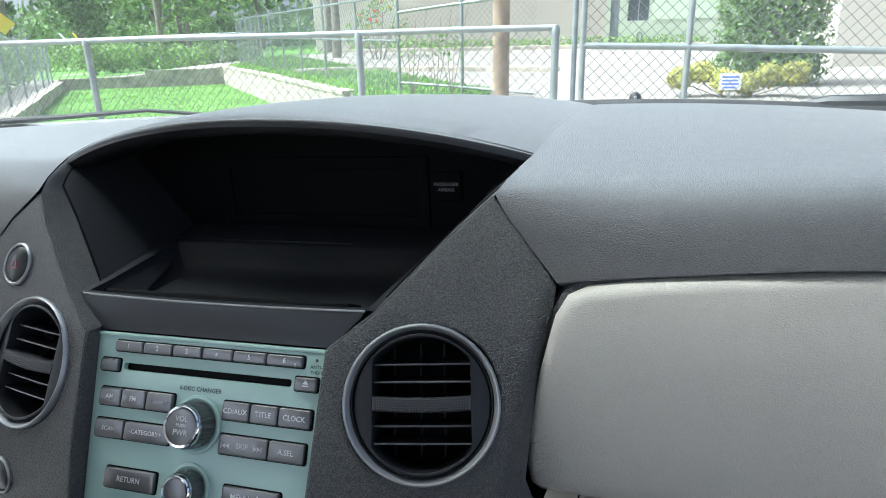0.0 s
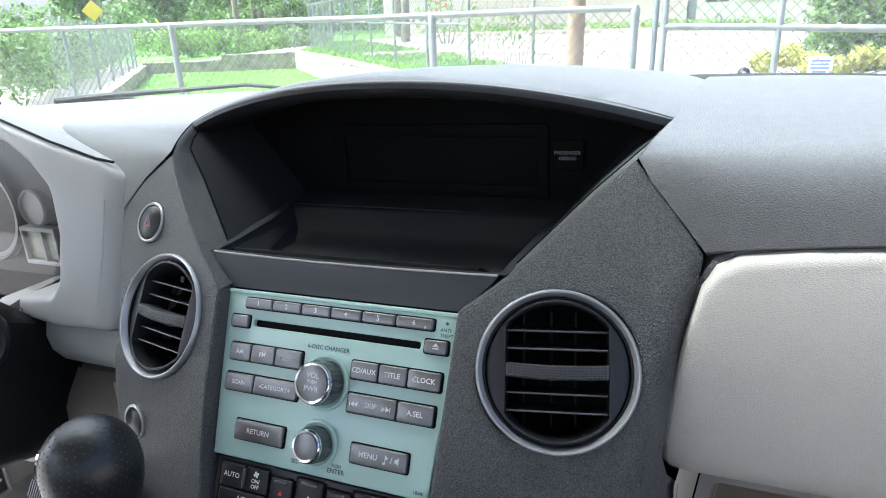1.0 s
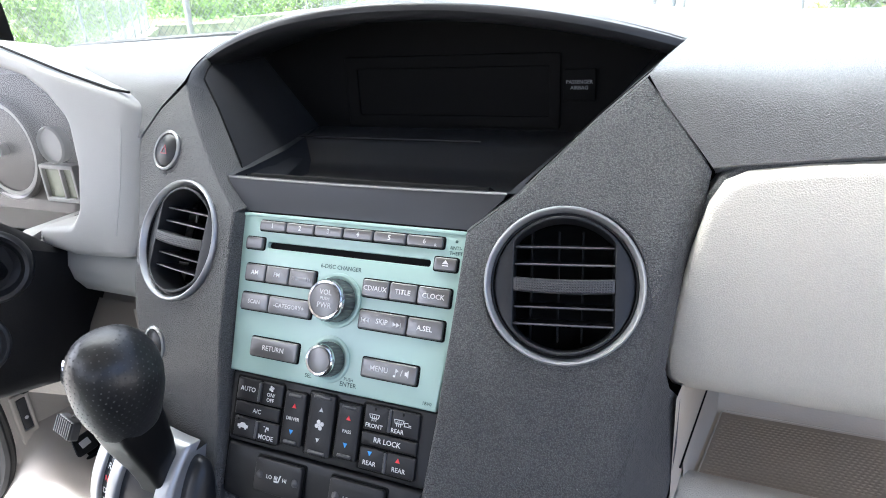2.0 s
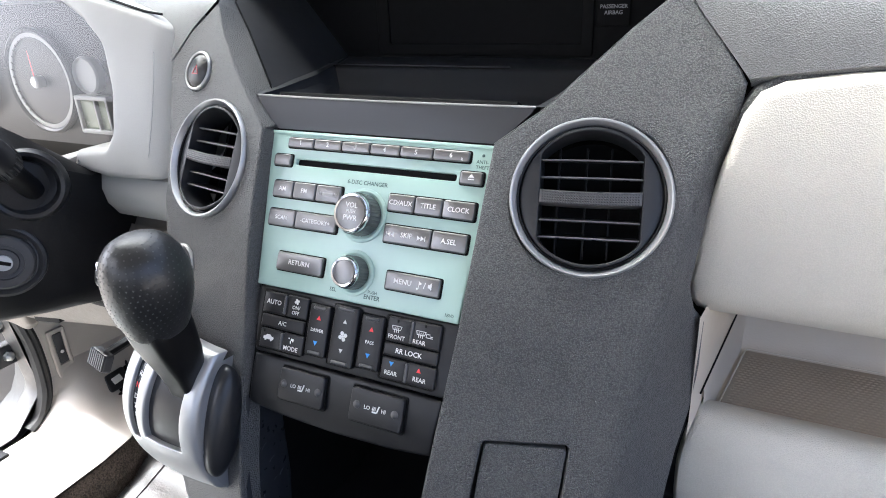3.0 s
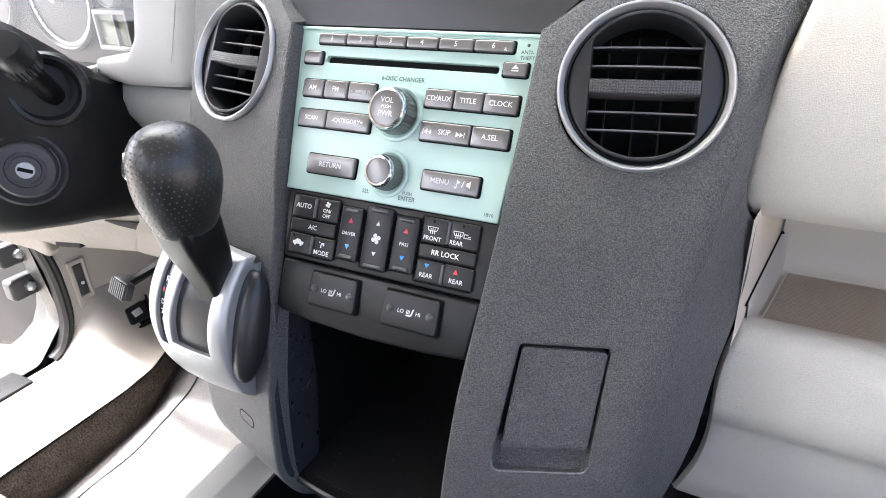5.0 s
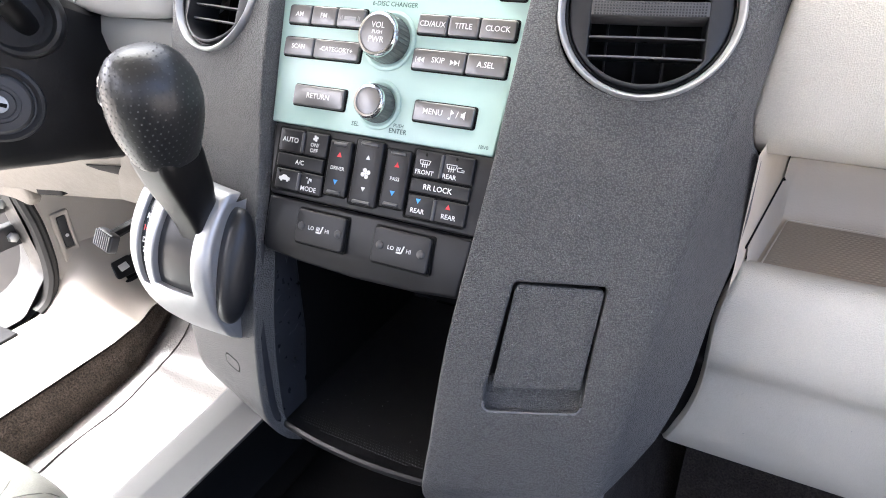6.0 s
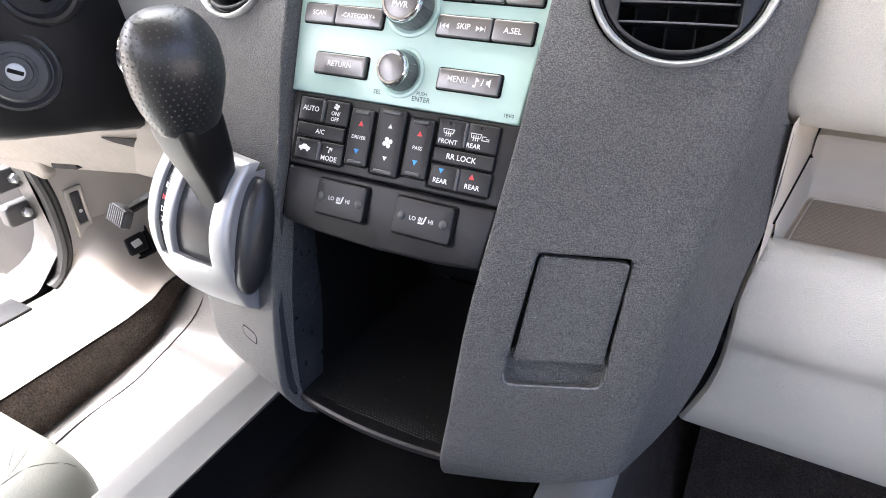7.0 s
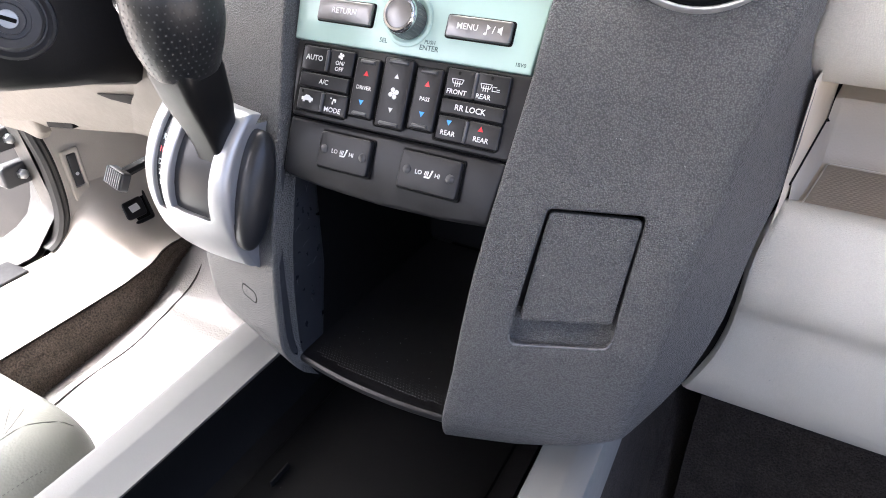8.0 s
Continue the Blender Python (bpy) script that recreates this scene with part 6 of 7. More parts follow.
# the inner end piece stands proud of the panel
rows = []
for z in np.linspace(1.085, 0.924, 18):
    cx, y = lerp_table(z, [0.92, 0.9276, 1.0015, 1.04], [-0.436, -0.428, -0.344, -0.326]), knee_y(z)
    rows.append([(cx, y + 0.004, z), (cx + 0.0004, y - 0.005, z), (cx + 0.003, y - 0.0075, z), (cx + 0.012, y - 0.008, z), (-0.30, y - 0.008, z), (-0.205, y - 0.008, z)])
rows.append([(p[0], p[1] + 0.02, p[2] - 0.002) for p in rows[-1]])
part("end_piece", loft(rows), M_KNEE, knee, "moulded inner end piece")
# black wedge drawn where shade falls between panel and column
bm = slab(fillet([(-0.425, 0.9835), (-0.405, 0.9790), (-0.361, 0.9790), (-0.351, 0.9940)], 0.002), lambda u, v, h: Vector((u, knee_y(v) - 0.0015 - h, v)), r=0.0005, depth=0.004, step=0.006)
part("notch_shade", bm, M_DEEP, knee, "black wedge for the shade beside the end piece")
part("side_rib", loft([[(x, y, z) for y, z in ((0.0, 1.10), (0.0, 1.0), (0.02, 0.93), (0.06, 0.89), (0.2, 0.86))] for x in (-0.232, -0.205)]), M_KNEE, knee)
part("bulkhead", loft([[(x, y, z) for y, z in ((0.20, 1.05), (0.30, 0.90), (0.46, 0.72), (0.50, 0.60))] for x in (-0.76, -0.20)]), M_CARPET_D, knee)

# ---- driver's seat ----
M_SEAM = material("grey seam thread", (0.14, 0.145, 0.13), 0.7, var=0.1)
seat = thing("driver_seat", (-0.50, -0.5, 0.55), "pale grey leather driver's seat", "car seat")
def power(v, e):
    return math.copysign(abs(v) ** e, v)


rows = []
for k in range(25):
    ph = -math.pi / 2 + math.pi * (k + 0.02) / 24.04
    ring = []
    for i in range(72):
        a = 2 * math.pi * i / 72
        x, y = power(math.cos(a), 0.28) * power(math.cos(ph), 0.36), power(math.sin(a), 0.28) * power(math.cos(ph), 0.36)
        bolster = 0.016 * math.exp(-((abs(x) - 0.78) / 0.14) ** 2) * max(0, math.sin(ph))
        ring.append((-0.497 + 0.262 * x, -0.490 + 0.332 * y, 0.672 + 0.100 * power(math.sin(ph), 0.36) + bolster))
    rows.append(ring)
part("cushion", loft(rows, closed=True, caps=True), M_SEAT, seat)
rows = [[(x, y + 0.05 * abs(x + 0.52) ** 2, z) for x in np.linspace(-0.76, -0.28, 9)] for y, z in ((-0.78, 0.66), (-0.80, 0.85), (-0.86, 1.05), (-0.95, 1.25), (-1.0, 1.28), (-1.05, 1.2), (-0.98, 0.7))]
part("backrest", loft(rows), M_SEAT, seat)
part("seam", tube([(-0.3035, -0.245, 0.7766), (-0.3049, -0.2279, 0.7746), (-0.3084, -0.2148, 0.7712), (-0.3083, -0.2034, 0.7678), (-0.3034, -0.1945, 0.7645), (-0.3006, -0.1873, 0.7596), (-0.2972, -0.1807, 0.7534), (-0.2926, -0.1773, 0.7479)], 0.0006, 6), M_SEAM, seat)
# folds in the leather: thin cords, darker for the shade in the creases
M_FOLD = material("fold shade leather", (0.16, 0.165, 0.15), 0.5, var=0.1)
for fold in (((-0.3838, -0.1792, 0.7524), (-0.3569, -0.1922, 0.7587), (-0.3361, -0.2068, 0.7649), (-0.3107, -0.2226, 0.7728)),
             ((-0.3479, -0.1838, 0.7554), (-0.3311, -0.1985, 0.7632), (-0.3177, -0.2123, 0.7693), (-0.3096, -0.2219, 0.7727)),
             ((-0.3569, -0.1922, 0.7587), (-0.3400, -0.1990, 0.7622), (-0.3311, -0.1985, 0.7632))):
    part("fold", tube(fold, [0.0003] + [0.0005] * (len(fold) - 2) + [0.0003], 6), M_FOLD, seat)
for s in np.linspace(0, 1, 13):
    a = Vector((-0.263, -0.256 + 0.044 * s, lerp_table(s, [0, 0.5, 0.8, 1], [0.7615, 0.7585, 0.7545, 0.7485])))
    part("stitch", tube([a, a + Vector((-0.0003, 0.0022, -0.0004))], 0.0005, 5), M_SEAM, seat)

# ---- body shell round the cabin ----
M_FRAME = material("dull grey painted steel", (0.055, 0.053, 0.048), 0.45, var=0.08)
shell = thing("car_body", (0, 0, 0.3), "pale silver car body seen from within", "car", kind="structure")
side_loop = [(-2.2, 0.40), (0.62, 0.40), (0.62, 1.24), (0.42, 1.30), (-0.25, 1.76), (-0.55, 1.84), (-2.0, 1.84), (-2.2, 1.5)]
left_loop = [(-2.2, 0.40), (0.62, 0.40), (0.62, 1.20), (0.32, 1.235), (0.30, 1.375), (-0.25, 1.76), (-0.55, 1.84), (-2.0, 1.84), (-2.2, 1.5)]
for side in (-1, 1):
    front_hole = [(-1.02, 0.645), (0.06, 0.645), (0.118, 0.70), (0.105, 0.85), (0.09, 1.05), (0.26, 1.33), (-0.12, 1.485), (-0.22, 1.60), (-1.02, 1.60)]
    rear_hole = [(-1.95, 1.10), (-1.12, 1.10), (-1.12, 1.64), (-1.85, 1.64)]
    if side > 0:
        # unseen passenger-side window openings, sized for the light they let in
        front_hole = [(-1.02, 0.86), (0.090, 0.87), (0.09, 1.05), (0.26, 1.33), (-0.12, 1.52), (-0.22, 1.74), (-1.02, 1.74)]
        rear_hole = [(-1.95, 1.0), (-1.12, 1.0), (-1.12, 1.74), (-1.85, 1.74)]
    else:
        # unseen driver's-side openings, cut to keep sun off the seat and steer radio glare
        front_hole = [(-0.98, 0.645)] + front_hole[1:7] + [(-0.30, 1.485), (-0.36, 1.40), (-0.56, 1.40), (-0.60, 1.04), (-0.98, 1.02)]
        rear_hole = [(-1.80, 1.06), (-1.00, 1.06), (-0.94, 1.54), (-0.63, 1.58), (-0.63, 1.80), (-1.70, 1.80)]
    holes = [fillet(front_hole, 0.03), fillet(rear_hole, 0.05)]
    bm = slab(side_loop if side > 0 else left_loop, lambda u, v, h: Vector((side * (0.82 - 0.10 * max(0, v - 1.1) + h), u, v)), holes, r=0.01, depth=0.045, step=0.12)
    part("side_frame", bm, M_FRAME, shell)
# unseen roof; its front edge is drawn forward at left to shade the tray
part("roof", loft([[(x, y + (0.064 * min(1, max(0, -0.12 - x) / 0.12) if y > -0.1 else 0), 1.845 - 0.02 * (x / 0.74) ** 2 - 0.36 * max(0, y + 0.6) ** 2) for x in np.linspace(-0.76, 0.76, 9)] for y in np.linspace(-2.2, -0.036, 8)]), M_LINER, shell, "grey cloth roof lining")
part("roof_skin", loft([[(x, y, 1.880 - 0.02 * (x / 0.74) ** 2 - 0.36 * max(0, y + 0.6) ** 2) for x in np.linspace(-0.78, 0.78, 9)] for y in np.linspace(-2.22, -0.036, 8)]), M_BODY, shell)
# unseen tail wall, its window enlarged to light the dash from behind
bm = slab([(-0.78, 0.40), (0.78, 0.40), (0.74, 1.70), (-0.74, 1.70)], lambda u, v, h: Vector((u, -2.2 + h, v)), [fillet([(-0.66, 1.0), (0.66, 1.0), (0.62, 1.66), (-0.62, 1.66)], 0.06)], r=0.01, depth=0.04, step=0.2)
part("tail_wall", bm, M_LINER, shell)
part("underfloor", loft([[(x, y, 0.42) for x in (-0.82, 0.82)] for y in (-2.2, 0.7)]), M_DEEP, shell)
part("bulkhead", loft([[(x, 0.62 - 0.18 * (x / 0.8) ** 2, z) for z in (0.42, 1.285)] for x in np.linspace(-0.8, 0.8, 9)]), M_DEEP, shell)
# bonnet
rows = [[(x, y - 0.20 * (x / 0.8) ** 2, 1.262 - 0.045 * (x / 0.62) ** 2 - 0.05 * max(0, y - 0.75) - 0.10 * max(0, y - 1.1) ** 2) for x in np.linspace(-0.82, 0.82, 21)] for y in (0.80, 0.95, 1.1, 1.25, 1.4, 1.55, 1.66, 1.70)]
part("bonnet", loft(rows), M_BODY, shell, "pale silver bonnet")
rows = [[(x, 0.80 - 0.20 * (x / 0.8) ** 2 - d, 1.262 - 0.045 * (x / 0.62) ** 2 - e) for x in np.linspace(-0.82, 0.82, 21)] for d, e in ((0, 0.004), (0.05, 0.012), (0.16, 0.000))]
part("cowl_tray", loft(rows), M_BLACK, shell, "black plastic scuttle under the windscreen")
for side, nm in ((1, 0), (-1, 1)):
    part("fender", loft([[(side * 0.82, 0.60, 1.21), (side * 0.84, 0.60, 0.4)], [(side * 0.82, 1.5, 1.12), (side * 0.84, 1.5, 0.4)]]), M_BODY, shell)
ws = [[(x, 0.64 - 0.20 * (x / 0.8) ** 2 - 0.655 * k, 1.285 + 0.43 * k - 0.02 * (x / 0.8) ** 2) for x in np.linspace(-0.79, 0.79, 11)] for k in np.linspace(0, 1, 6)]
screen_ob = part("windscreen", loft(ws), M_GLASS, shell, "clear windscreen glass")
screen_ob.visible_shadow = False
bm = loft([[(x, 0.635 - 0.20 * (x / 0.8) ** 2 - d, 1.287 + e - 0.12 * max(0, x - 0.22) ** 2) for x in np.linspace(-0.79, 0.79, 21)] for d, e in ((0.0, 0.012), (0.004, 0.018), (0.012, 0.010), (0.03, 0.004))])
part("screen_gasket", bm, M_BLACK, shell)
washer = thing("washer_nozzle", (0.262, 0.80, 1.262), "small black windscreen washer nozzle on the scuttle", "washer nozzle")
part("nozzle", lathe([(0.010, -0.004), (0.010, 0.008), (0.0075, 0.016), (0.004, 0.019), (0.0001, 0.020)], pose(0.268, 0.72, 1.288), 20), M_BLACK, washer)
part("jet", lathe([(0.0025, 0.0), (0.002, 0.002), (0.0001, 0.0021)], pose(0.268, 0.7105, 1.300, 90, 0, 0), 12), M_STEEL, washer)
for path, rad in (([(-0.80, 0.43, 1.306), (-0.72, 0.468, 1.3105), (-0.61, 0.502, 1.3130), (-0.485, 0.536, 1.3165), (-0.40, 0.56, 1.306)], [0.005, 0.005, 0.0042, 0.003, 0.003]),
                  ([(0.40, 0.60, 1.282), (0.46, 0.577, 1.2918), (0.492, 0.560, 1.2965), (0.55, 0.545, 1.2960), (0.72, 0.49, 1.288)], [0.003, 0.004, 0.0085, 0.0095, 0.0095])):
    wp = thing("windscreen_wiper", path[2], "black windscreen wiper arm lying over the scuttle", "wiper")
    part("blade", tube(path, rad, 8), M_BLACK, wp)

# driver's door standing open
door = thing("driver_door", (-0.85, 0.05, 0.5), "open driver's door with grey metal hinge side", "car door")
dm = pose(-0.90, 0.17, 0.0, 0, 0, -72)
bm = slab(fillet([(-1.0, 0.55), (0.0, 0.55), (0.0, 1.15), (-1.0, 1.15)], 0.06), lambda u, v, h: dm @ Vector((h, u, v)), r=0.03, depth=0.12, step=0.15)
part("door_panel", bm, M_DULL, door, "dark grey door trim")
for z in (0.825, 0.766):
    hg = part("hinge", slab(rounded(0.074, 0.122, z - 0.018, z + 0.018, 0.008), lambda u, v, h: Vector((-0.806 + h, u, v)), r=0.004, depth=0.02, step=0.02), M_DULL, door, "dull grey steel door hinge")
    part("bolt", lathe([(0.0085, -0.002), (0.008, 0.005), (0.005, 0.007), (0.0001, 0.0075)], pose(-0.804, 0.103, z, 0, 90, 0), 6), M_STEEL, hg)
rows = [[(x, y + dy, z) for x, dy in ((-0.776, -0.004), (-0.795, 0.006), (-0.82, 0.012), (-0.86, 0.010), (-0.90, 0.03))] for y, z in SEAL[:-1] + [(0.075, 0.640), (0.02, 0.625), (-0.2, 0.62)]]
part("jamb", loft(rows), material("grey primed steel", (0.040, 0.040, 0.038), 0.5, var=0.2), door, "painted door jamb")

# ---- outside: ground, fences, wall, lawn, trees, building ----
UPV = Vector((0.035, -0.022, 1)).normalized()
OUT = Vector((0, 0, 1)).rotation_difference(UPV).to_matrix().to_4x4()


def outside(ob):
    """Lays a thing built on level ground onto the sloping street the car stands on."""
    ob.matrix_world = OUT @ ob.matrix_world
    return ob


M_PAVE = material("pale concrete paving", (0.26, 0.235, 0.205), 0.9, var=0.15, blot=0.6, grain=60, depth=0.004)
M_GRASS = material("mown lawn", (0.11, 0.25, 0.025), 0.9, var=0.25, blot=1.5, grain=40, depth=0.03)
M_WALL = material("weathered concrete wall", (0.40, 0.355, 0.29), 0.9, var=0.40, blot=3.5, grain=50, depth=0.006)
M_STUCCO = material("cream stucco", (0.48, 0.44, 0.38), 0.9, var=0.05, blot=0.5, grain=60, depth=0.004)
M_STUCCO_G = material("pale green stucco", (0.52, 0.62, 0.45), 0.9, var=0.05, blot=0.5, grain=60, depth=0.004)
M_BARK = material("grey brown bark", (0.20, 0.17, 0.14), 0.9, var=0.3, blot=6, grain=40, depth=0.01)
M_POST = material("weathered timber", (0.27, 0.20, 0.135), 0.85, var=0.3, blot=8, grain=90, depth=0.004)
M_GALV = material("galvanised fence steel", (0.27, 0.295, 0.29), 0.5, metal=0.4, var=0.12, blot=12)
M_GALV_D = material("old dull fence steel", (0.22, 0.25, 0.26), 0.6, metal=0.4, var=0.2, blot=12)
M_YELLOW = material("yellow road sign paint", (0.80, 0.55, 0.03), 0.5, var=0.04)
M_SIGNW = material("white sign board", (0.75, 0.77, 0.80), 0.5, var=0.04)
M_SIGNB = material("blue sign print", (0.12, 0.20, 0.55), 0.5, var=0.04)


def leaf_material(name, base):
    m = material(name, base, 0.55, var=0.35, blot=1.2)
    nt = m.node_tree
    b = nt.nodes["Principled BSDF"]
    geo = nt.nodes.new("ShaderNodeNewGeometry")
    hs = nt.nodes.new("ShaderNodeHueSaturation")
    mr = nt.nodes.new("ShaderNodeMapRange")
    mr.inputs["To Min"].default_value, mr.inputs["To Max"].default_value = 0.55, 1.5
    nt.links.new(geo.outputs["Random Per Island"], mr.inputs["Value"])
    nt.links.new(mr.outputs["Result"], hs.inputs["Value"])
    src = b.inputs["Base Color"].links[0].from_socket
    nt.links.new(src, hs.inputs["Color"])
    nt.links.new(hs.outputs["Color"], b.inputs["Base Color"])
    # light shines through thin leaves
    tl, mx = nt.nodes.new("ShaderNodeBsdfTranslucent"), nt.nodes.new("ShaderNodeMixShader")
    nt.links.new(hs.outputs["Color"], tl.inputs["Color"])
    mx.inputs[0].default_value = 0.45
    nt.links.new(b.outputs[0], mx.inputs[1])
    nt.links.new(tl.outputs[0], mx.inputs[2])
    nt.links.new(mx.outputs[0], nt.nodes["Material Output"].inputs["Surface"])
    return m


M_LEAF = leaf_material("green leaves", (0.21, 0.34, 0.075))
M_LEAF_D = leaf_material("dark green leaves", (0.14, 0.23, 0.065))
M_LEAF_Y = leaf_material("yellow variegated leaves", (0.42, 0.42, 0.12))

# sunken lawn with retaining walls round it; the land beyond stands higher
BASIN = [(-14.7, 21.3), (-19.4, 18.1), (-9.8, 7.9), (-6.2, 4.1), (-1.2, 4.6), (-4.0, 9.0)]


def land(x, y):
    f = min(1, max(0, (y - 3.2) / 2.2))
    # the ground falls away to the far side of the lawn
    side = -0.755 * (x + 4.0) - 0.656 * (y - 9.0)
    along = -0.656 * (x + 4.0) + 0.755 * (y - 9.0)
    fall = (0.055 * min(6, max(0, side)) + 0.014 * min(18, max(0, along))) * min(1, max(0, (side + 1.5) / 1.5))
    return f * f * (3 - 2 * f) * (0.56 + 0.020 * max(0, min(y, 45) - 5) - fall)


bm = slab([(-130, -60), (130, -60), (130, 130), (-130, 130)], lambda u, v, h: Vector((u, v, land(u, v) + h)), [BASIN], r=0.0, depth=0.0, step=3.0, hole_r=0.0, hole_depth=0.9)
loft([[(130 * sx, 35 + 95 * sy, land(0, 35 + 95 * sy)) for sx, sy in ((-1, -1), (1, -1), (1, 1), (-1, 1), (-1, -1))], [(600 * sx, 600 * sy, 0.6) for sx, sy in ((-1, -1), (1, -1), (1, 1), (-1, 1), (-1, -1))]], bm=bm)
outside(tagged(part("ground", bm, M_PAVE), "pale concrete ground of a car park", "ground", kind="structure"))
bm = slab(offset(BASIN[::-1] if area(BASIN) < 0 else BASIN, 0.02), lambda u, v, h: Vector((u, v, 0.01 + 0.02 * math.sin(1.3 * u) * math.sin(1.1 * v) + h)), r=0.0, depth=0.0, step=0.8)
outside(tagged(part("lawn", bm, M_GRASS), "bright green mown lawn in a sunken basin", "lawn", kind="structure"))
verge = [(-4.0, 9.0), (-14.7, 21.3), (-13.0, 23.5), (-5.5, 14.2), (-1.8, 9.4), (-1.4, 6.2), (-2.0, 6.0)]
bm = slab(verge, lambda u, v, h: Vector((u, v, land(u, v) + 0.02 + h)), r=0.0, depth=0.0, step=1.0)
outside(tagged(part("grass_verge", bm, M_GRASS), "strip of green grass beside the low wall", "grass", kind="structure"))
bm = slab([(-60, 22), (-20, 19.5), (-15.5, 22.3), (-13, 26), (-20, 60), (-60, 60)], lambda u, v, h: Vector((u, v, land(u, v) + 0.02 + h)), r=0.0, depth=0.0, step=3.0)
outside(tagged(part("grass_bank", bm, M_GRASS), "green grass under the trees", "grass", kind="structure"))


def blades(loop, zf, n, size, name, label):
    """Tufts of grass over a loop of ground."""
    xs, ys = [p[0] for p in loop], [p[1] for p in loop]
    v, f = [], []
    while len(f) < n:
        x, y = random.uniform(min(xs), max(xs)), random.uniform(min(ys), max(ys))
        if inside((x, y), loop):
            a, s = random.uniform(0, 6.28), size * random.uniform(0.6, 1.3)
            dx, dy, z = 0.25 * s * math.cos(a), 0.25 * s * math.sin(a), zf(x, y)
            v += [(x - dx, y - dy, z), (x + dx, y + dy, z), (x + random.uniform(-s, s) * 0.4, y + random.uniform(-s, s) * 0.4, z + s)]
            f.append((len(v) - 3, len(v) - 2, len(v) - 1))
    me = bpy.data.meshes.new(name)
    me.from_pydata(v, [], f)
    me.materials.append(M_LEAF)
    return outside(tagged(new(name, me), label, "grass", kind="stuff"))


blades(BASIN, lambda x, y: 0.01, 16000, 0.045, "lawn_grass", "short bright green lawn blades")
blades(verge, lambda x, y: land(x, y) + 0.02, 9000, 0.06, "verge_grass", "short green grass blades beside the wall")

walls = thing("retaining_wall", (-14, 18, 0), "low weathered concrete retaining wall round the lawn", "wall", kind="structure")
pts = BASIN
for a, b in ((5, 0), (0, 1), (1, 2), (2, 3)):
    p, q = Vector((*pts[a], 0)), Vector((*pts[b], 0))
    d = (q - p)
    n = Vector((d.y, -d.x, 0)).normalized() * 0.11
    L = d.length
    k = max(2, int(L / 2.4))
    for i in range(k):
        s, e = p + d * (i / k) + d.normalized() * 0.006, p + d * ((i + 1) / k) - d.normalized() * 0.006
        hh = land(*((s + e) / 2).xy) + 0.05 + random.uniform(-0.012, 0.012)
        rows = []
        for c in (s, e):
            rows.append([c + n * 0.9 + Vector((0, 0, -0.1)), c + n * 0.9 + Vector((0, 0, hh - 0.07)), c + n * 1.1 + Vector((0, 0, hh - 0.06)), c + n * 1.1 + Vector((0, 0, hh)), c - n * 1.1 + Vector((0, 0, hh)), c - n * 1.1 + Vector((0, 0, hh - 0.06)), c - n * 0.9 + Vector((0, 0, hh - 0.07)), c - n * 0.9 + Vector((0, 0, -0.1))])
        part("wall_block", loft(rows, closed=True, caps=True), M_WALL, walls, smooth=False)
outside(walls)


# ---- chain-link fences ----
M_WIRE = material("weathered fence wire", (0.16, 0.18, 0.18), 0.6, metal=0.3, var=0.15, blot=4)
def chain_fence(p, q, z0, z1, label, post_at=(), post_h=None, rails=(), arms=False, mesh=True, cell=0.085, wire=0.0017, mat=M_GALV, post_r=0.026, rail_r=0.021):
    """p, q: ends of the fence line on the plan; posts at fractions of it."""
    p, q = Vector((*p, 0)), Vector((*q, 0))
    d = (q - p)
    L = d.length
    u = d.normalized()
    base = lambda s: land(*(p + u * s).xy)
    fence = thing("chain_link_fence", (p.x, p.y, base(0)), label, "fence")
    for f in post_at:
        c = p + d * f
        zb = min(0.0, land(c.x, c.y)) if c.y < 5 else land(c.x, c.y)
        m = Matrix.Translation((c.x, c.y, zb))
        h = (post_h or z1) - zb
        part("post", lathe([(post_r, 0), (post_r, h - 0.03), (post_r * 1.12, h - 0.03), (post_r * 1.12, h), (post_r * 0.7, h + 0.025), (0.001, h + 0.032)], m, 14), mat, fence)
        if arms:
            t = Vector((c.x, c.y, zb + h))
            part("barb_arm", tube([t, t + Vector((-0.22, -0.20, 0.30))], 0.016, 6), mat, fence)
    for z in rails:
        za, zb2 = z if isinstance(z, tuple) else (z, z)
        n = max(2, int(L / 0.6))
        part("rail", tube([p + d * (i / n) + Vector((0, 0, za + (zb2 - za) * i / n + 0.003 * math.sin(i * 1.7))) for i in range(n + 1)], rail_r, 10), mat, fence)
    if mesh:
        bm = bmesh.new()
        H = z1 - z0
        off = Vector((-u.y, u.x, 0)) * 0.024
        for s in (1, -1):
            k = -H if s > 0 else 0.0
            while k < (L if s > 0 else L + H):
                # one straight wire of slope +-1 cut to the fence's rectangle
                a0, a1 = max(0, k), min(L, k + H) if s > 0 else None
                if s > 0:
                    a0, a1 = max(0, k), min(L, k + H)
                    e0, e1 = (a0, a0 - k), (a1, a1 - k)
                else:
                    a0, a1 = max(0, k - H), min(L, k)
                    e0, e1 = (a0, k - a0), (a1, k - a1)
                if a1 - a0 > 0.01:
                    w = [p + u * t + Vector((0, 0, z0 + h)) + off * (1 + 0.12 * s) for t, h in (e0, e1)]
                    tube(w, wire, 3, bm=bm)
                k += cell
        tagged(part("wire_mesh", bm, M_WIRE, fence), kind="stuff")
    return outside(fence)


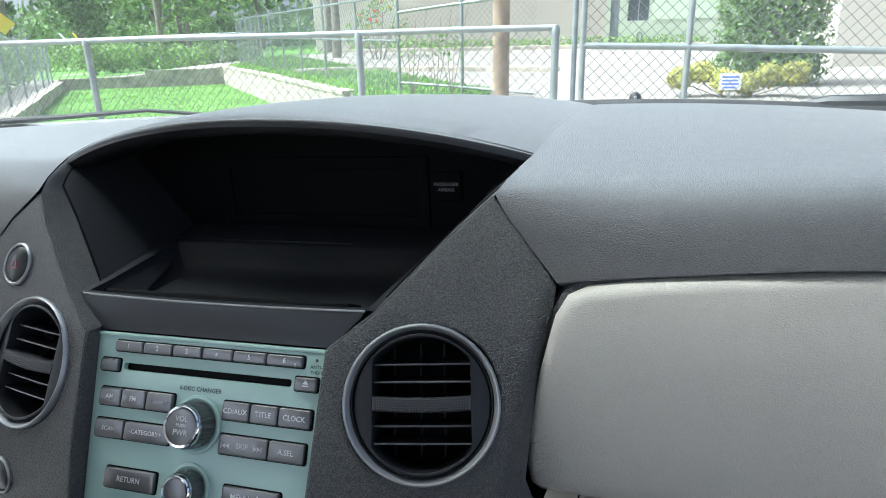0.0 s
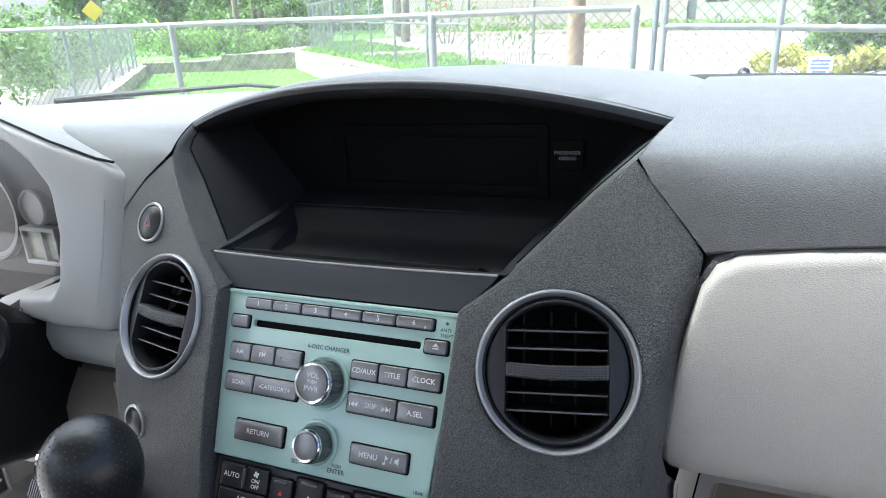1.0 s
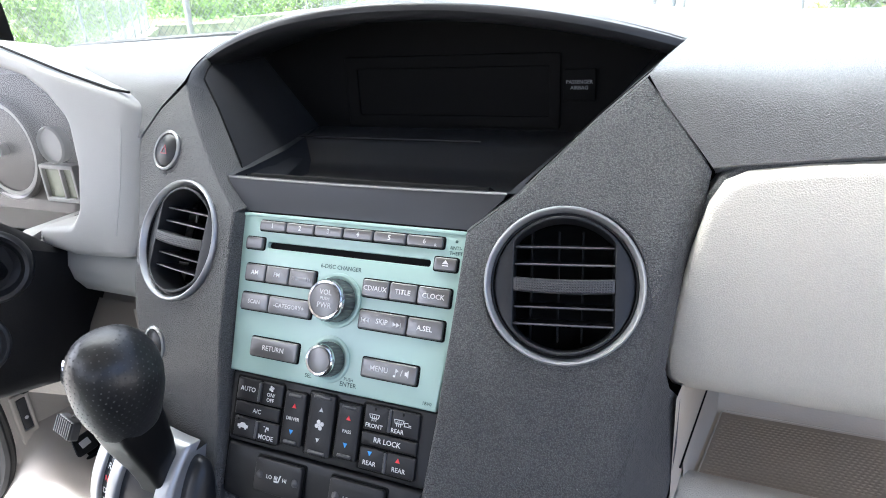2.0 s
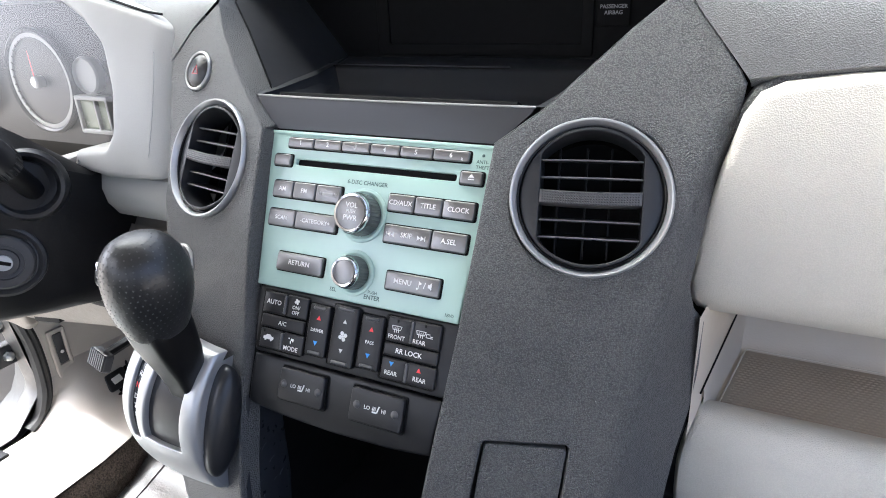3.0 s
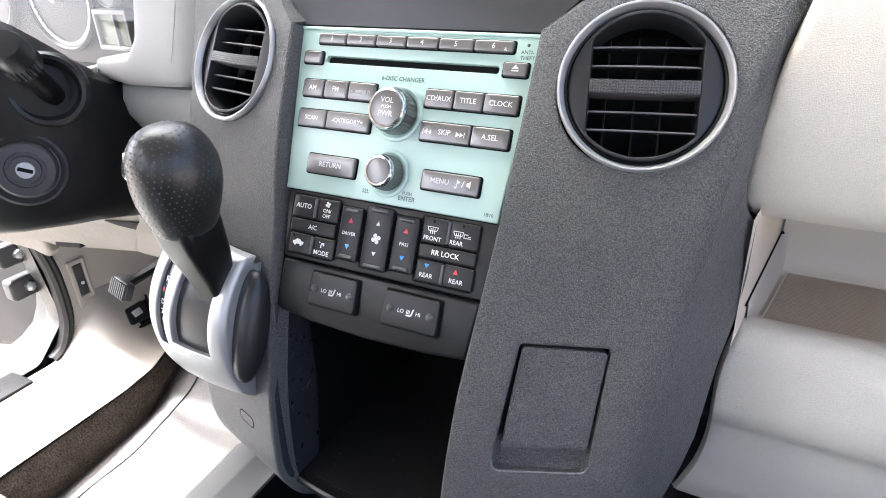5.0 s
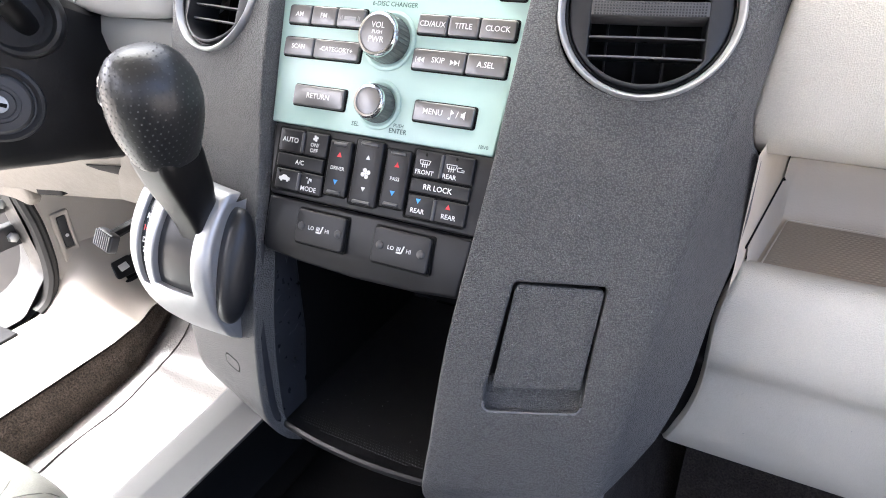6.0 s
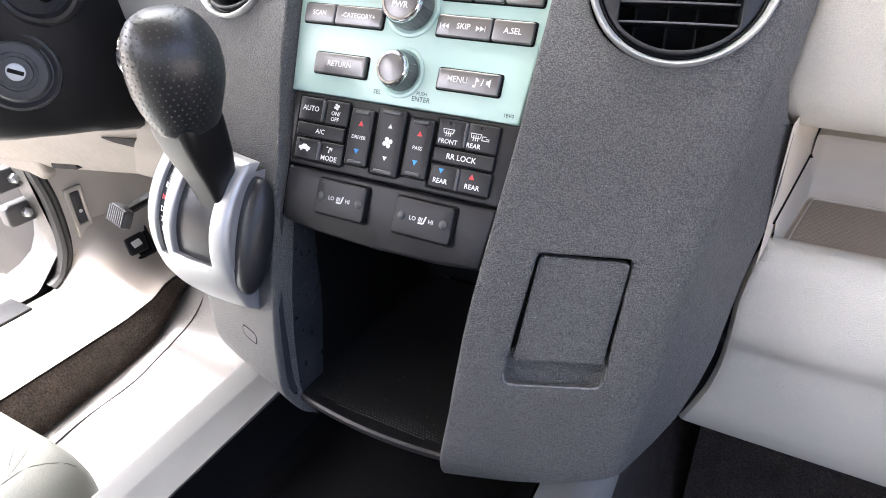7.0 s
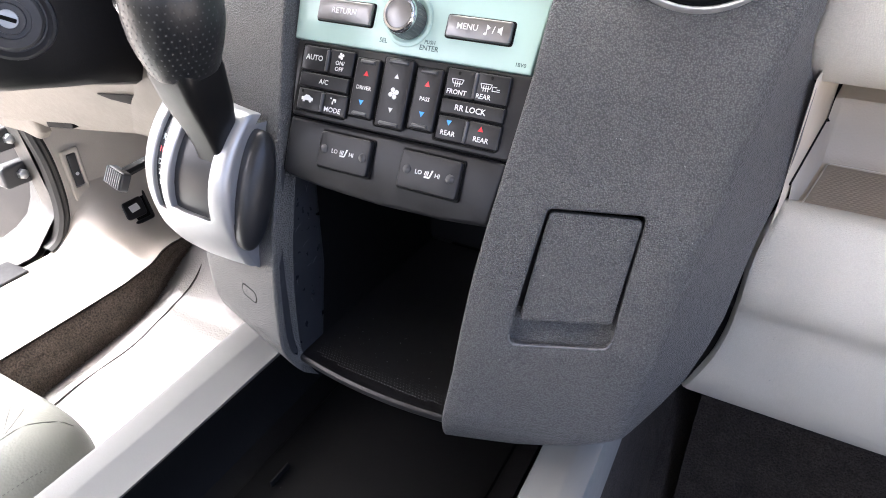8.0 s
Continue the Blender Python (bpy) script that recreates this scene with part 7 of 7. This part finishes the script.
chain_fence((-8.6, 4.0), (-0.262, 4.0), 0.05, 1.44, "galvanised chain-link fence with a round top rail", post_at=(0.02, 0.5504, 0.8352, 1.0), rails=(1.45,), wire=0.0022, cell=0.075)
chain_fence((-0.085, 4.0), (5.915, 4.0), 0.05, 2.3, "tall chain-link fence with a middle rail", post_at=(0.0, 0.106, 0.5), post_h=2.5, post_r=0.019, rails=((1.335, 1.13),), wire=0.0022, cell=0.075)
chain_fence((-0.14, 4.02), (-0.04, 4.02), 0.05, 2.3, "dull steel gate post", post_at=(0.0,), post_h=2.5, mesh=False, mat=M_GALV_D, post_r=0.017)
chain_fence((-3.15, 9.0), (-1.0, 8.3), 0.6, 1.88, "chain-link fence between the lawn and the car park", post_at=(0.0, 0.5), post_h=2.5, rails=((1.80, 1.95), (0.80, 0.70)), mat=M_GALV, wire=0.002)
chain_fence((-3.15, 9.0), (-14.4, 21.9), 0.6, 2.35, "tall chain-link fence with angled barbed wire arms", post_at=(0.12, 0.25, 0.38, 0.50, 0.60, 0.70, 0.79, 0.86, 0.93, 1.0), post_h=2.35, rails=((2.05, 2.35), (1.40, 1.75)), arms=True, wire=0.003, cell=0.12)
chain_fence((-19.6, 18.0), (-9.0, 6.6), 0.35, 1.7, "old chain-link fence along a hedge", post_at=(0.0, 0.10, 0.22, 0.36, 0.52, 0.70, 0.90), post_h=1.70, wire=0.0016, cell=0.12, mat=M_GALV_D)
chain_fence((-14.0, 22.6), (-30.0, 26.0), 0.6, 1.9, "old chain-link fence behind the hedge", post_at=(0.0, 0.12, 0.35), post_h=2.1, rails=(1.9,), wire=0.003, cell=0.14)

pole = thing("timber_pole", (-0.83, 5.1, 0), "weathered brown timber pole", "pole")
part("pole", lathe([(0.072, 0), (0.070, 1.6), (0.066, 4.2), (0.05, 4.25), (0.001, 4.26)], pose(-0.83, 5.1, 0), 18), M_POST, pole)
outside(pole)


# ---- plants ----
def leaves(centres, n, size, flat=0.0):
    """n small leaf quads scattered through balls (x, y, z, rx, ry, rz); denser towards the skin."""
    v, f = [], []
    for k in range(n):
        x, y, z, rx, ry, rz = centres[k % len(centres)]
        d = Vector((random.gauss(0, 1), random.gauss(0, 1), random.gauss(0, 1))).normalized()
        rr = random.uniform(0.45, 1.0) ** 0.5 * random.uniform(0.85, 1.08)
        c = Vector((x + d.x * rx * rr, y + d.y * ry * rr, z + d.z * rz * rr))
        s = size * random.uniform(0.6, 1.4)
        a = Vector((random.gauss(0, 1), random.gauss(0, 1), random.gauss(0, 1))).normalized()
        b = a.cross(d + Vector((0.01, 0.02, 0.03))).normalized()
        a = b.cross(d * 0.6 + a * 0.4).normalized()
        i = len(v)
        v += [c - a * s, c - b * s * 0.45 + a * s * 0.1, c + a * s, c + b * s * 0.45 + a * s * 0.1]
        f.append((i, i + 1, i + 2, i + 3))
    return v, f


def leaf_part(name, centres, n, size, mat, parent, label=""):
    v, f = leaves(centres, n, size)
    me = bpy.data.meshes.new(name)
    me.from_pydata([tuple(p) for p in v], [], f)
    me.materials.append(mat)
    ob = new(name, me)
    ob.parent = parent
    ob.matrix_parent_inverse = parent.matrix_world.inverted()
    if label:
        tagged(ob, label)
    return ob


def tree(x, y, high, crown, label, trunk_r=0.18, n=1800, size=0.16, mat=None, lean=0.0, bare=0.35):
    z0 = land(x, y)
    t = thing("tree", (x, y, z0), label, "tree")
    top = Vector((x + lean, y, z0 + high * 0.8))
    part("trunk", tube([(x, y, z0 - 0.1), (x + lean * 0.2 + 0.05, y, z0 + high * bare * 0.6), (x + lean * 0.5, y, z0 + high * bare), top], [trunk_r * 1.25, trunk_r, trunk_r * 0.8, trunk_r * 0.25], 10), M_BARK, t)
    cs = []
    for k in range(14):
        a, r = random.uniform(0, 6.28), crown * random.uniform(0.2, 0.75)
        cs.append((x + lean + r * math.cos(a), y + r * math.sin(a), z0 + high * random.uniform(bare + 0.08, 0.95), crown * random.uniform(0.25, 0.5), crown * random.uniform(0.25, 0.5), crown * random.uniform(0.2, 0.38)))
    for c in cs[:5]:
        part("limb", tube([(x + lean * 0.6, y, z0 + high * bare * 0.9), ((x + c[0]) / 2, (y + c[1]) / 2, z0 + high * bare + (c[2] - z0 - high * bare) * 0.6), c[:3]], [trunk_r * 0.5, trunk_r * 0.3, trunk_r * 0.1], 6), M_BARK, t)
    leaf_part("crown", cs, n, size, mat or M_LEAF, t)
    return outside(t)


def hedge(p, q, z, wide, high, n, label, mat, size=0.07):
    h = thing("hedge", (*p, z), label, "hedge", kind="stuff")
    cs = []
    L = math.dist(p, q)
    k = max(3, int(L / (wide * 0.8)))
    for i in range(k):
        f = (i + 0.5) / k
        cs.append((p[0] + (q[0] - p[0]) * f, p[1] + (q[1] - p[1]) * f, z + high * random.uniform(0.45, 0.55), L / k * 0.75, wide * 0.6, high * random.uniform(0.48, 0.6)))
    leaf_part("foliage", cs, n, size, mat, h)
    return outside(h)


tree(-27, 33, 8.5, 3.6, "broad bright green tree behind the hedge", n=3600, size=0.20, bare=0.22)
tree(-22, 36, 9.0, 3.2, "leafy green tree behind the hedge", n=3000, size=0.20, bare=0.25)
tree(-17.5, 37, 9.0, 3.4, "leafy green tree behind the hedge", n=3000, size=0.20, bare=0.22)
tree(-34, 34, 7.5, 3.2, "dark green tree behind the hedge", n=3000, size=0.20, mat=M_LEAF_D, bare=0.2)
tree(-40, 33, 8.0, 3.0, "dark green tree near the road", n=2400, size=0.22, mat=M_LEAF_D, bare=0.25)
tree(-50, 30, 8.0, 3.0, "dark green tree near the road", n=2000, size=0.24, mat=M_LEAF_D, bare=0.15)
tree(-13.5, 28, 7.5, 2.2, "slender pale barked tree with thin foliage", trunk_r=0.16, n=1100, size=0.15, bare=0.45)
tree(-10.3, 22, 6.5, 1.8, "slender pale barked tree with thin foliage", trunk_r=0.15, n=800, size=0.13, bare=0.42)
tree(-31, 40, 11, 4.0, "tall green tree beyond the hedge", n=2600, size=0.26, bare=0.2)
tree(-12, 44, 11, 4.0, "tall green tree beyond the hedge", n=2600, size=0.26, bare=0.2)
tree(-46, 44, 11, 4.5, "tall dark tree beyond the hedge", n=2600, size=0.3, mat=M_LEAF_D, bare=0.15)
for x, y, r, hh in ((-24.5, 30, 0.16, 9), (-25.8, 34, 0.15, 9), (-36.5, 31, 0.09, 8), (-38.5, 33, 0.09, 8)):
    up = thing("utility_pole", (x, y, land(x, y)), "bare grey utility pole", "pole")
    part("pole", lathe([(r, 0), (r * 0.9, hh * 0.5), (r * 0.75, hh), (0.001, hh + 0.02)], pose(x, y, land(x, y)), 12), M_BARK, up)
    outside(up)
for a, b, mt in (((-29.3, 28, 2.25), (-28.2, 28, 1.15), M_SIGNW), ((-28.4, 28, 2.25), (-27.5, 28, 1.15), M_YELLOW)):
    guy = thing("guy_wire_guard", (b[0], b[1], land(b[0], b[1])), "slanting guard tube of a pole stay", "stay guard")
    part("tube", tube([a, b, (2 * b[0] - a[0] + 0.2, b[1], 0.6)], 0.045, 8), mt, guy)
    outside(guy)

hedge((-21.5, 21.2), (-15.0, 24.2), 0.42, 1.0, 1.15, 4600, "clipped green hedge behind the low wall", M_LEAF, 0.09)
hedge((-36.0, 24.0), (-21.5, 25.0), 0.38, 1.2, 1.35, 4200, "rough green hedge beyond the lawn", M_LEAF, 0.09)
hedge((-20.8, 17.9), (-10.6, 6.9), 0.30, 1.1, 1.30, 8000, "dark green hedge along the old fence", M_LEAF_D)
hedge((-12.0, 27.2), (3.0, 27.2), 1.0, 0.8, 0.45, 2500, "low green hedge at the foot of the building", M_LEAF)
hedge((-40.0, 42.0), (-6.0, 40.0), 0.8, 3.0, 2.6, 5000, "green thicket under tall trees", M_LEAF_D, 0.2)
hedge((-44.0, 47.0), (-4.0, 46.0), 0.8, 3.0, 11.0, 9000, "wall of tall green trees far behind", M_LEAF, 0.42)
hedge((-66.0, 34.0), (-34.0, 38.0), 0.7, 3.0, 3.2, 5000, "dark green thicket beside the road", M_LEAF_D, 0.22)

shrub = thing("clipped_shrub", (2.2, 10.2, 0.62), "tall clipped dark green shrub", "shrub")
cs = [(1.75 + 0.42 * i, 10.1 + 0.35 * j, 0.9 + 0.42 * k, 0.36, 0.34, 0.36) for i in range(3) for j in range(2) for k in range(7)]
leaf_part("foliage", cs, 15000, 0.045, M_LEAF_D, shrub)
part("stem", tube([(2.2, 10.3, 0.5), (2.22, 10.3, 1.6), (2.2, 10.3, 3.0)], [0.07, 0.05, 0.02], 8), M_BARK, shrub)
outside(shrub)
bush = thing("yellow_bush", (1.5, 8.6, 0.62), "low bush with bright yellow variegated leaves", "bush")
cs = [(0.85 + 0.26 * i, 8.55 + 0.1 * math.sin(i * 2.1), 0.86 + 0.07 * math.sin(i * 1.7), 0.17, 0.2, 0.15) for i in range(6)] + [(2.25, 8.5, 0.98, 0.07, 0.07, 0.06)]
leaf_part("foliage", cs, 3600, 0.038, M_LEAF_Y, bush)
for i in range(7):
    part("twig", tube([(1.4 + 0.04 * i, 8.6, 0.6), (0.95 + 0.2 * i, 8.58, 0.78), (0.8 + 0.25 * i, 8.55, 0.95)], 0.006, 5), M_BARK, bush)
outside(bush)
flower = thing("flowering_shrub", (-8.4, 20, 0.8), "thin shrub with red blossoms", "shrub")
cs = [(-8.6 + 0.5 * i, 20 + 0.2 * (i % 2), 1.7 + 0.5 * (i % 3), 0.5, 0.4, 0.5) for i in range(4)]
leaf_part("foliage", cs, 500, 0.07, M_LEAF, flower)
leaf_part("blossom", cs, 60, 0.07, material("red blossom", (0.7, 0.06, 0.05), 0.5), flower)
for i in range(4):
    part("stem", tube([(-8.0 + 0.1 * i, 20, 0.8), (-8.3 + 0.3 * i, 20, 1.6), (-8.6 + 0.5 * i, 20, 2.6)], [0.03, 0.02, 0.008], 5), M_BARK, flower)
outside(flower)
for x, y in ((-2.75, 8.4), (-2.45, 8.6), (-2.2, 8.5)):
    sap = thing("sapling", (x, y, land(x, y)), "thin leafless sapling by the fence", "sapling")
    for k in range(4):
        part("stem", tube([(x, y, land(x, y)), (x + 0.05 * (k - 1.5), y, 0.95), (x + 0.16 * (k - 1.5), y + 0.03, 1.5 + 0.1 * k)], [0.008, 0.006, 0.003], 5), M_BARK, sap)
    leaf_part("leaves", [(x, y, 1.35, 0.25, 0.1, 0.25)], 45, 0.035, M_LEAF, sap)
    outside(sap)

# ---- building across the car park ----
house = thing("building", (0, 29, 1.05), "cream and pale green stucco building across the car park", "building")
wf = lambda Y: (lambda u, v, h: Vector((u, Y - h, v)))
bm = slab([(-14.2, 0.9), (-0.85, 0.9), (-0.85, 5.2), (-14.2, 5.2)], wf(28.0), r=0.02, depth=6.0, step=3)
part("wall", bm, M_STUCCO, house, smooth=False)
bm = slab([(-0.85, 0.9), (6.5, 0.9), (6.5, 5.0), (-0.85, 5.0)], wf(27.8), [[(-0.68, 1.13), (-0.33, 1.13), (-0.33, 3.3), (-0.68, 3.3)], [(0.0, 2.0), (0.84, 2.0), (0.84, 3.4), (0.0, 3.4)]], r=0.01, depth=6.0, step=3, hole_depth=0.12)
part("wall", bm, material("faded green stucco", (0.44, 0.49, 0.37), 0.9, var=0.05, blot=0.5, grain=60, depth=0.004), house, smooth=False)
bm = slab([(0.98, 2.03), (3.4, 2.03), (3.4, 4.0), (0.98, 4.0)], wf(27.77), r=0.01, depth=0.03, step=3)
part("wall_panel", bm, M_STUCCO_G, house, "pale green wall panel", smooth=False)
part("door", slab([(-0.69, 1.12), (-0.32, 1.12), (-0.32, 3.32), (-0.69, 3.32)], wf(27.93), r=0.01, depth=0.04, step=3), M_GALV_D, house, "dark grey door")
wn = part("window", slab([(-0.02, 1.98), (0.86, 1.98), (0.86, 3.42), (-0.02, 3.42)], wf(27.92), [[(0.03, 2.03), (0.40, 2.03), (0.40, 3.37), (0.03, 3.37)], [(0.44, 2.03), (0.81, 2.03), (0.81, 3.37), (0.44, 3.37)]], r=0.005, depth=0.05, step=3), M_GALV, house)
part("pane", slab([(0.02, 2.02), (0.82, 2.02), (0.82, 3.38), (0.02, 3.38)], wf(27.955), r=0.001, depth=0.006, step=3), material("dark window glass", (0.08, 0.10, 0.11), 0.08), wn)
part("roof", box(-14.5, 6.9, 27.4, 34.4, 5.0, 5.25, 0.03), M_STUCCO, house)
part("hose_reel", tube([(0.51 + 0.10 * math.cos(a), 27.72, 1.38 + 0.19 * math.sin(a)) for a in np.linspace(0, 6.28, 17)[:-1]], 0.035, 8, closed=True), M_GALV_D, house, "dark coiled hose on the wall")
outside(house)
house = thing("side_building", (6, 14, 0.7), "cream stucco building behind the tall fence", "building")
bm = slab([(4.0, 0.2), (12.0, 0.2), (12.0, 5.0), (4.0, 5.0)], wf(14.0), r=0.02, depth=5.0, step=3)
part("wall", bm, M_STUCCO, house, smooth=False)
part("roof", box(3.8, 12.3, 13.6, 19.3, 5.0, 5.2, 0.03), M_STUCCO, house)
outside(house)
bm = slab([(-12, 26.4), (6, 26.4), (6, 26.9), (-12, 26.9)], lambda u, v, h: Vector((u, v, land(u, v) + 0.14 + h)), r=0.02, depth=0.2, step=2)
outside(tagged(part("kerb", bm, M_WALL), "low concrete kerb in front of the building", "kerb", kind="structure"))
bm = slab([(-8, 14.5), (-1.2, 13.4), (-1.2, 13.6), (-8, 14.7)], lambda u, v, h: Vector((u, v, land(u, v) + 0.10 + h)), r=0.02, depth=0.2, step=2)
outside(tagged(part("kerb", bm, M_WALL), "low concrete kerb in the car park", "kerb", kind="structure"))

sign = thing("yard_sign", (1.37, 8.0, 0.6), "small white yard sign with blue lines", "sign")
sf2 = lambda u, v, h: Vector((u, 8.0 - h, v))
part("board", slab(rounded(1.255, 1.495, 0.755, 0.945, 0.01), sf2, r=0.003, depth=0.01, step=0.1), M_SIGNW, sign)
for z, a, b in ((0.905, 1.28, 1.47), (0.865, 1.28, 1.46), (0.825, 1.28, 1.47), (0.785, 1.30, 1.44)):
    part("print_bar", slab([(a, z - 0.011), (b, z - 0.011), (b, z + 0.011), (a, z + 0.011)], lambda u, v, h: sf2(u, v, h + 0.002), r=0.0005, depth=0.001, step=0.1), M_SIGNB, sign)
part("stake", box(1.365, 1.385, 8.01, 8.02, 0.4, 0.80, 0.002), M_GALV, sign)
outside(sign)
road = thing("road_sign", (-35.4, 30, 0.8), "yellow diamond road sign on a post", "road sign")
m = pose(-35.4, 30, 2.95, 0, 0, 40)
part("plate", slab(fillet([(0, -0.62), (0.62, 0), (0, 0.62), (-0.62, 0)], 0.06), lambda u, v, h: m @ Vector((u, -h, v)), r=0.01, depth=0.03, step=0.3), M_YELLOW, road)
part("post", lathe([(0.035, 0), (0.035, 2.4), (0.001, 2.4)], pose(-35.4, 30.05, land(-35.4, 30)), 8), M_GALV_D, road)
outside(road)
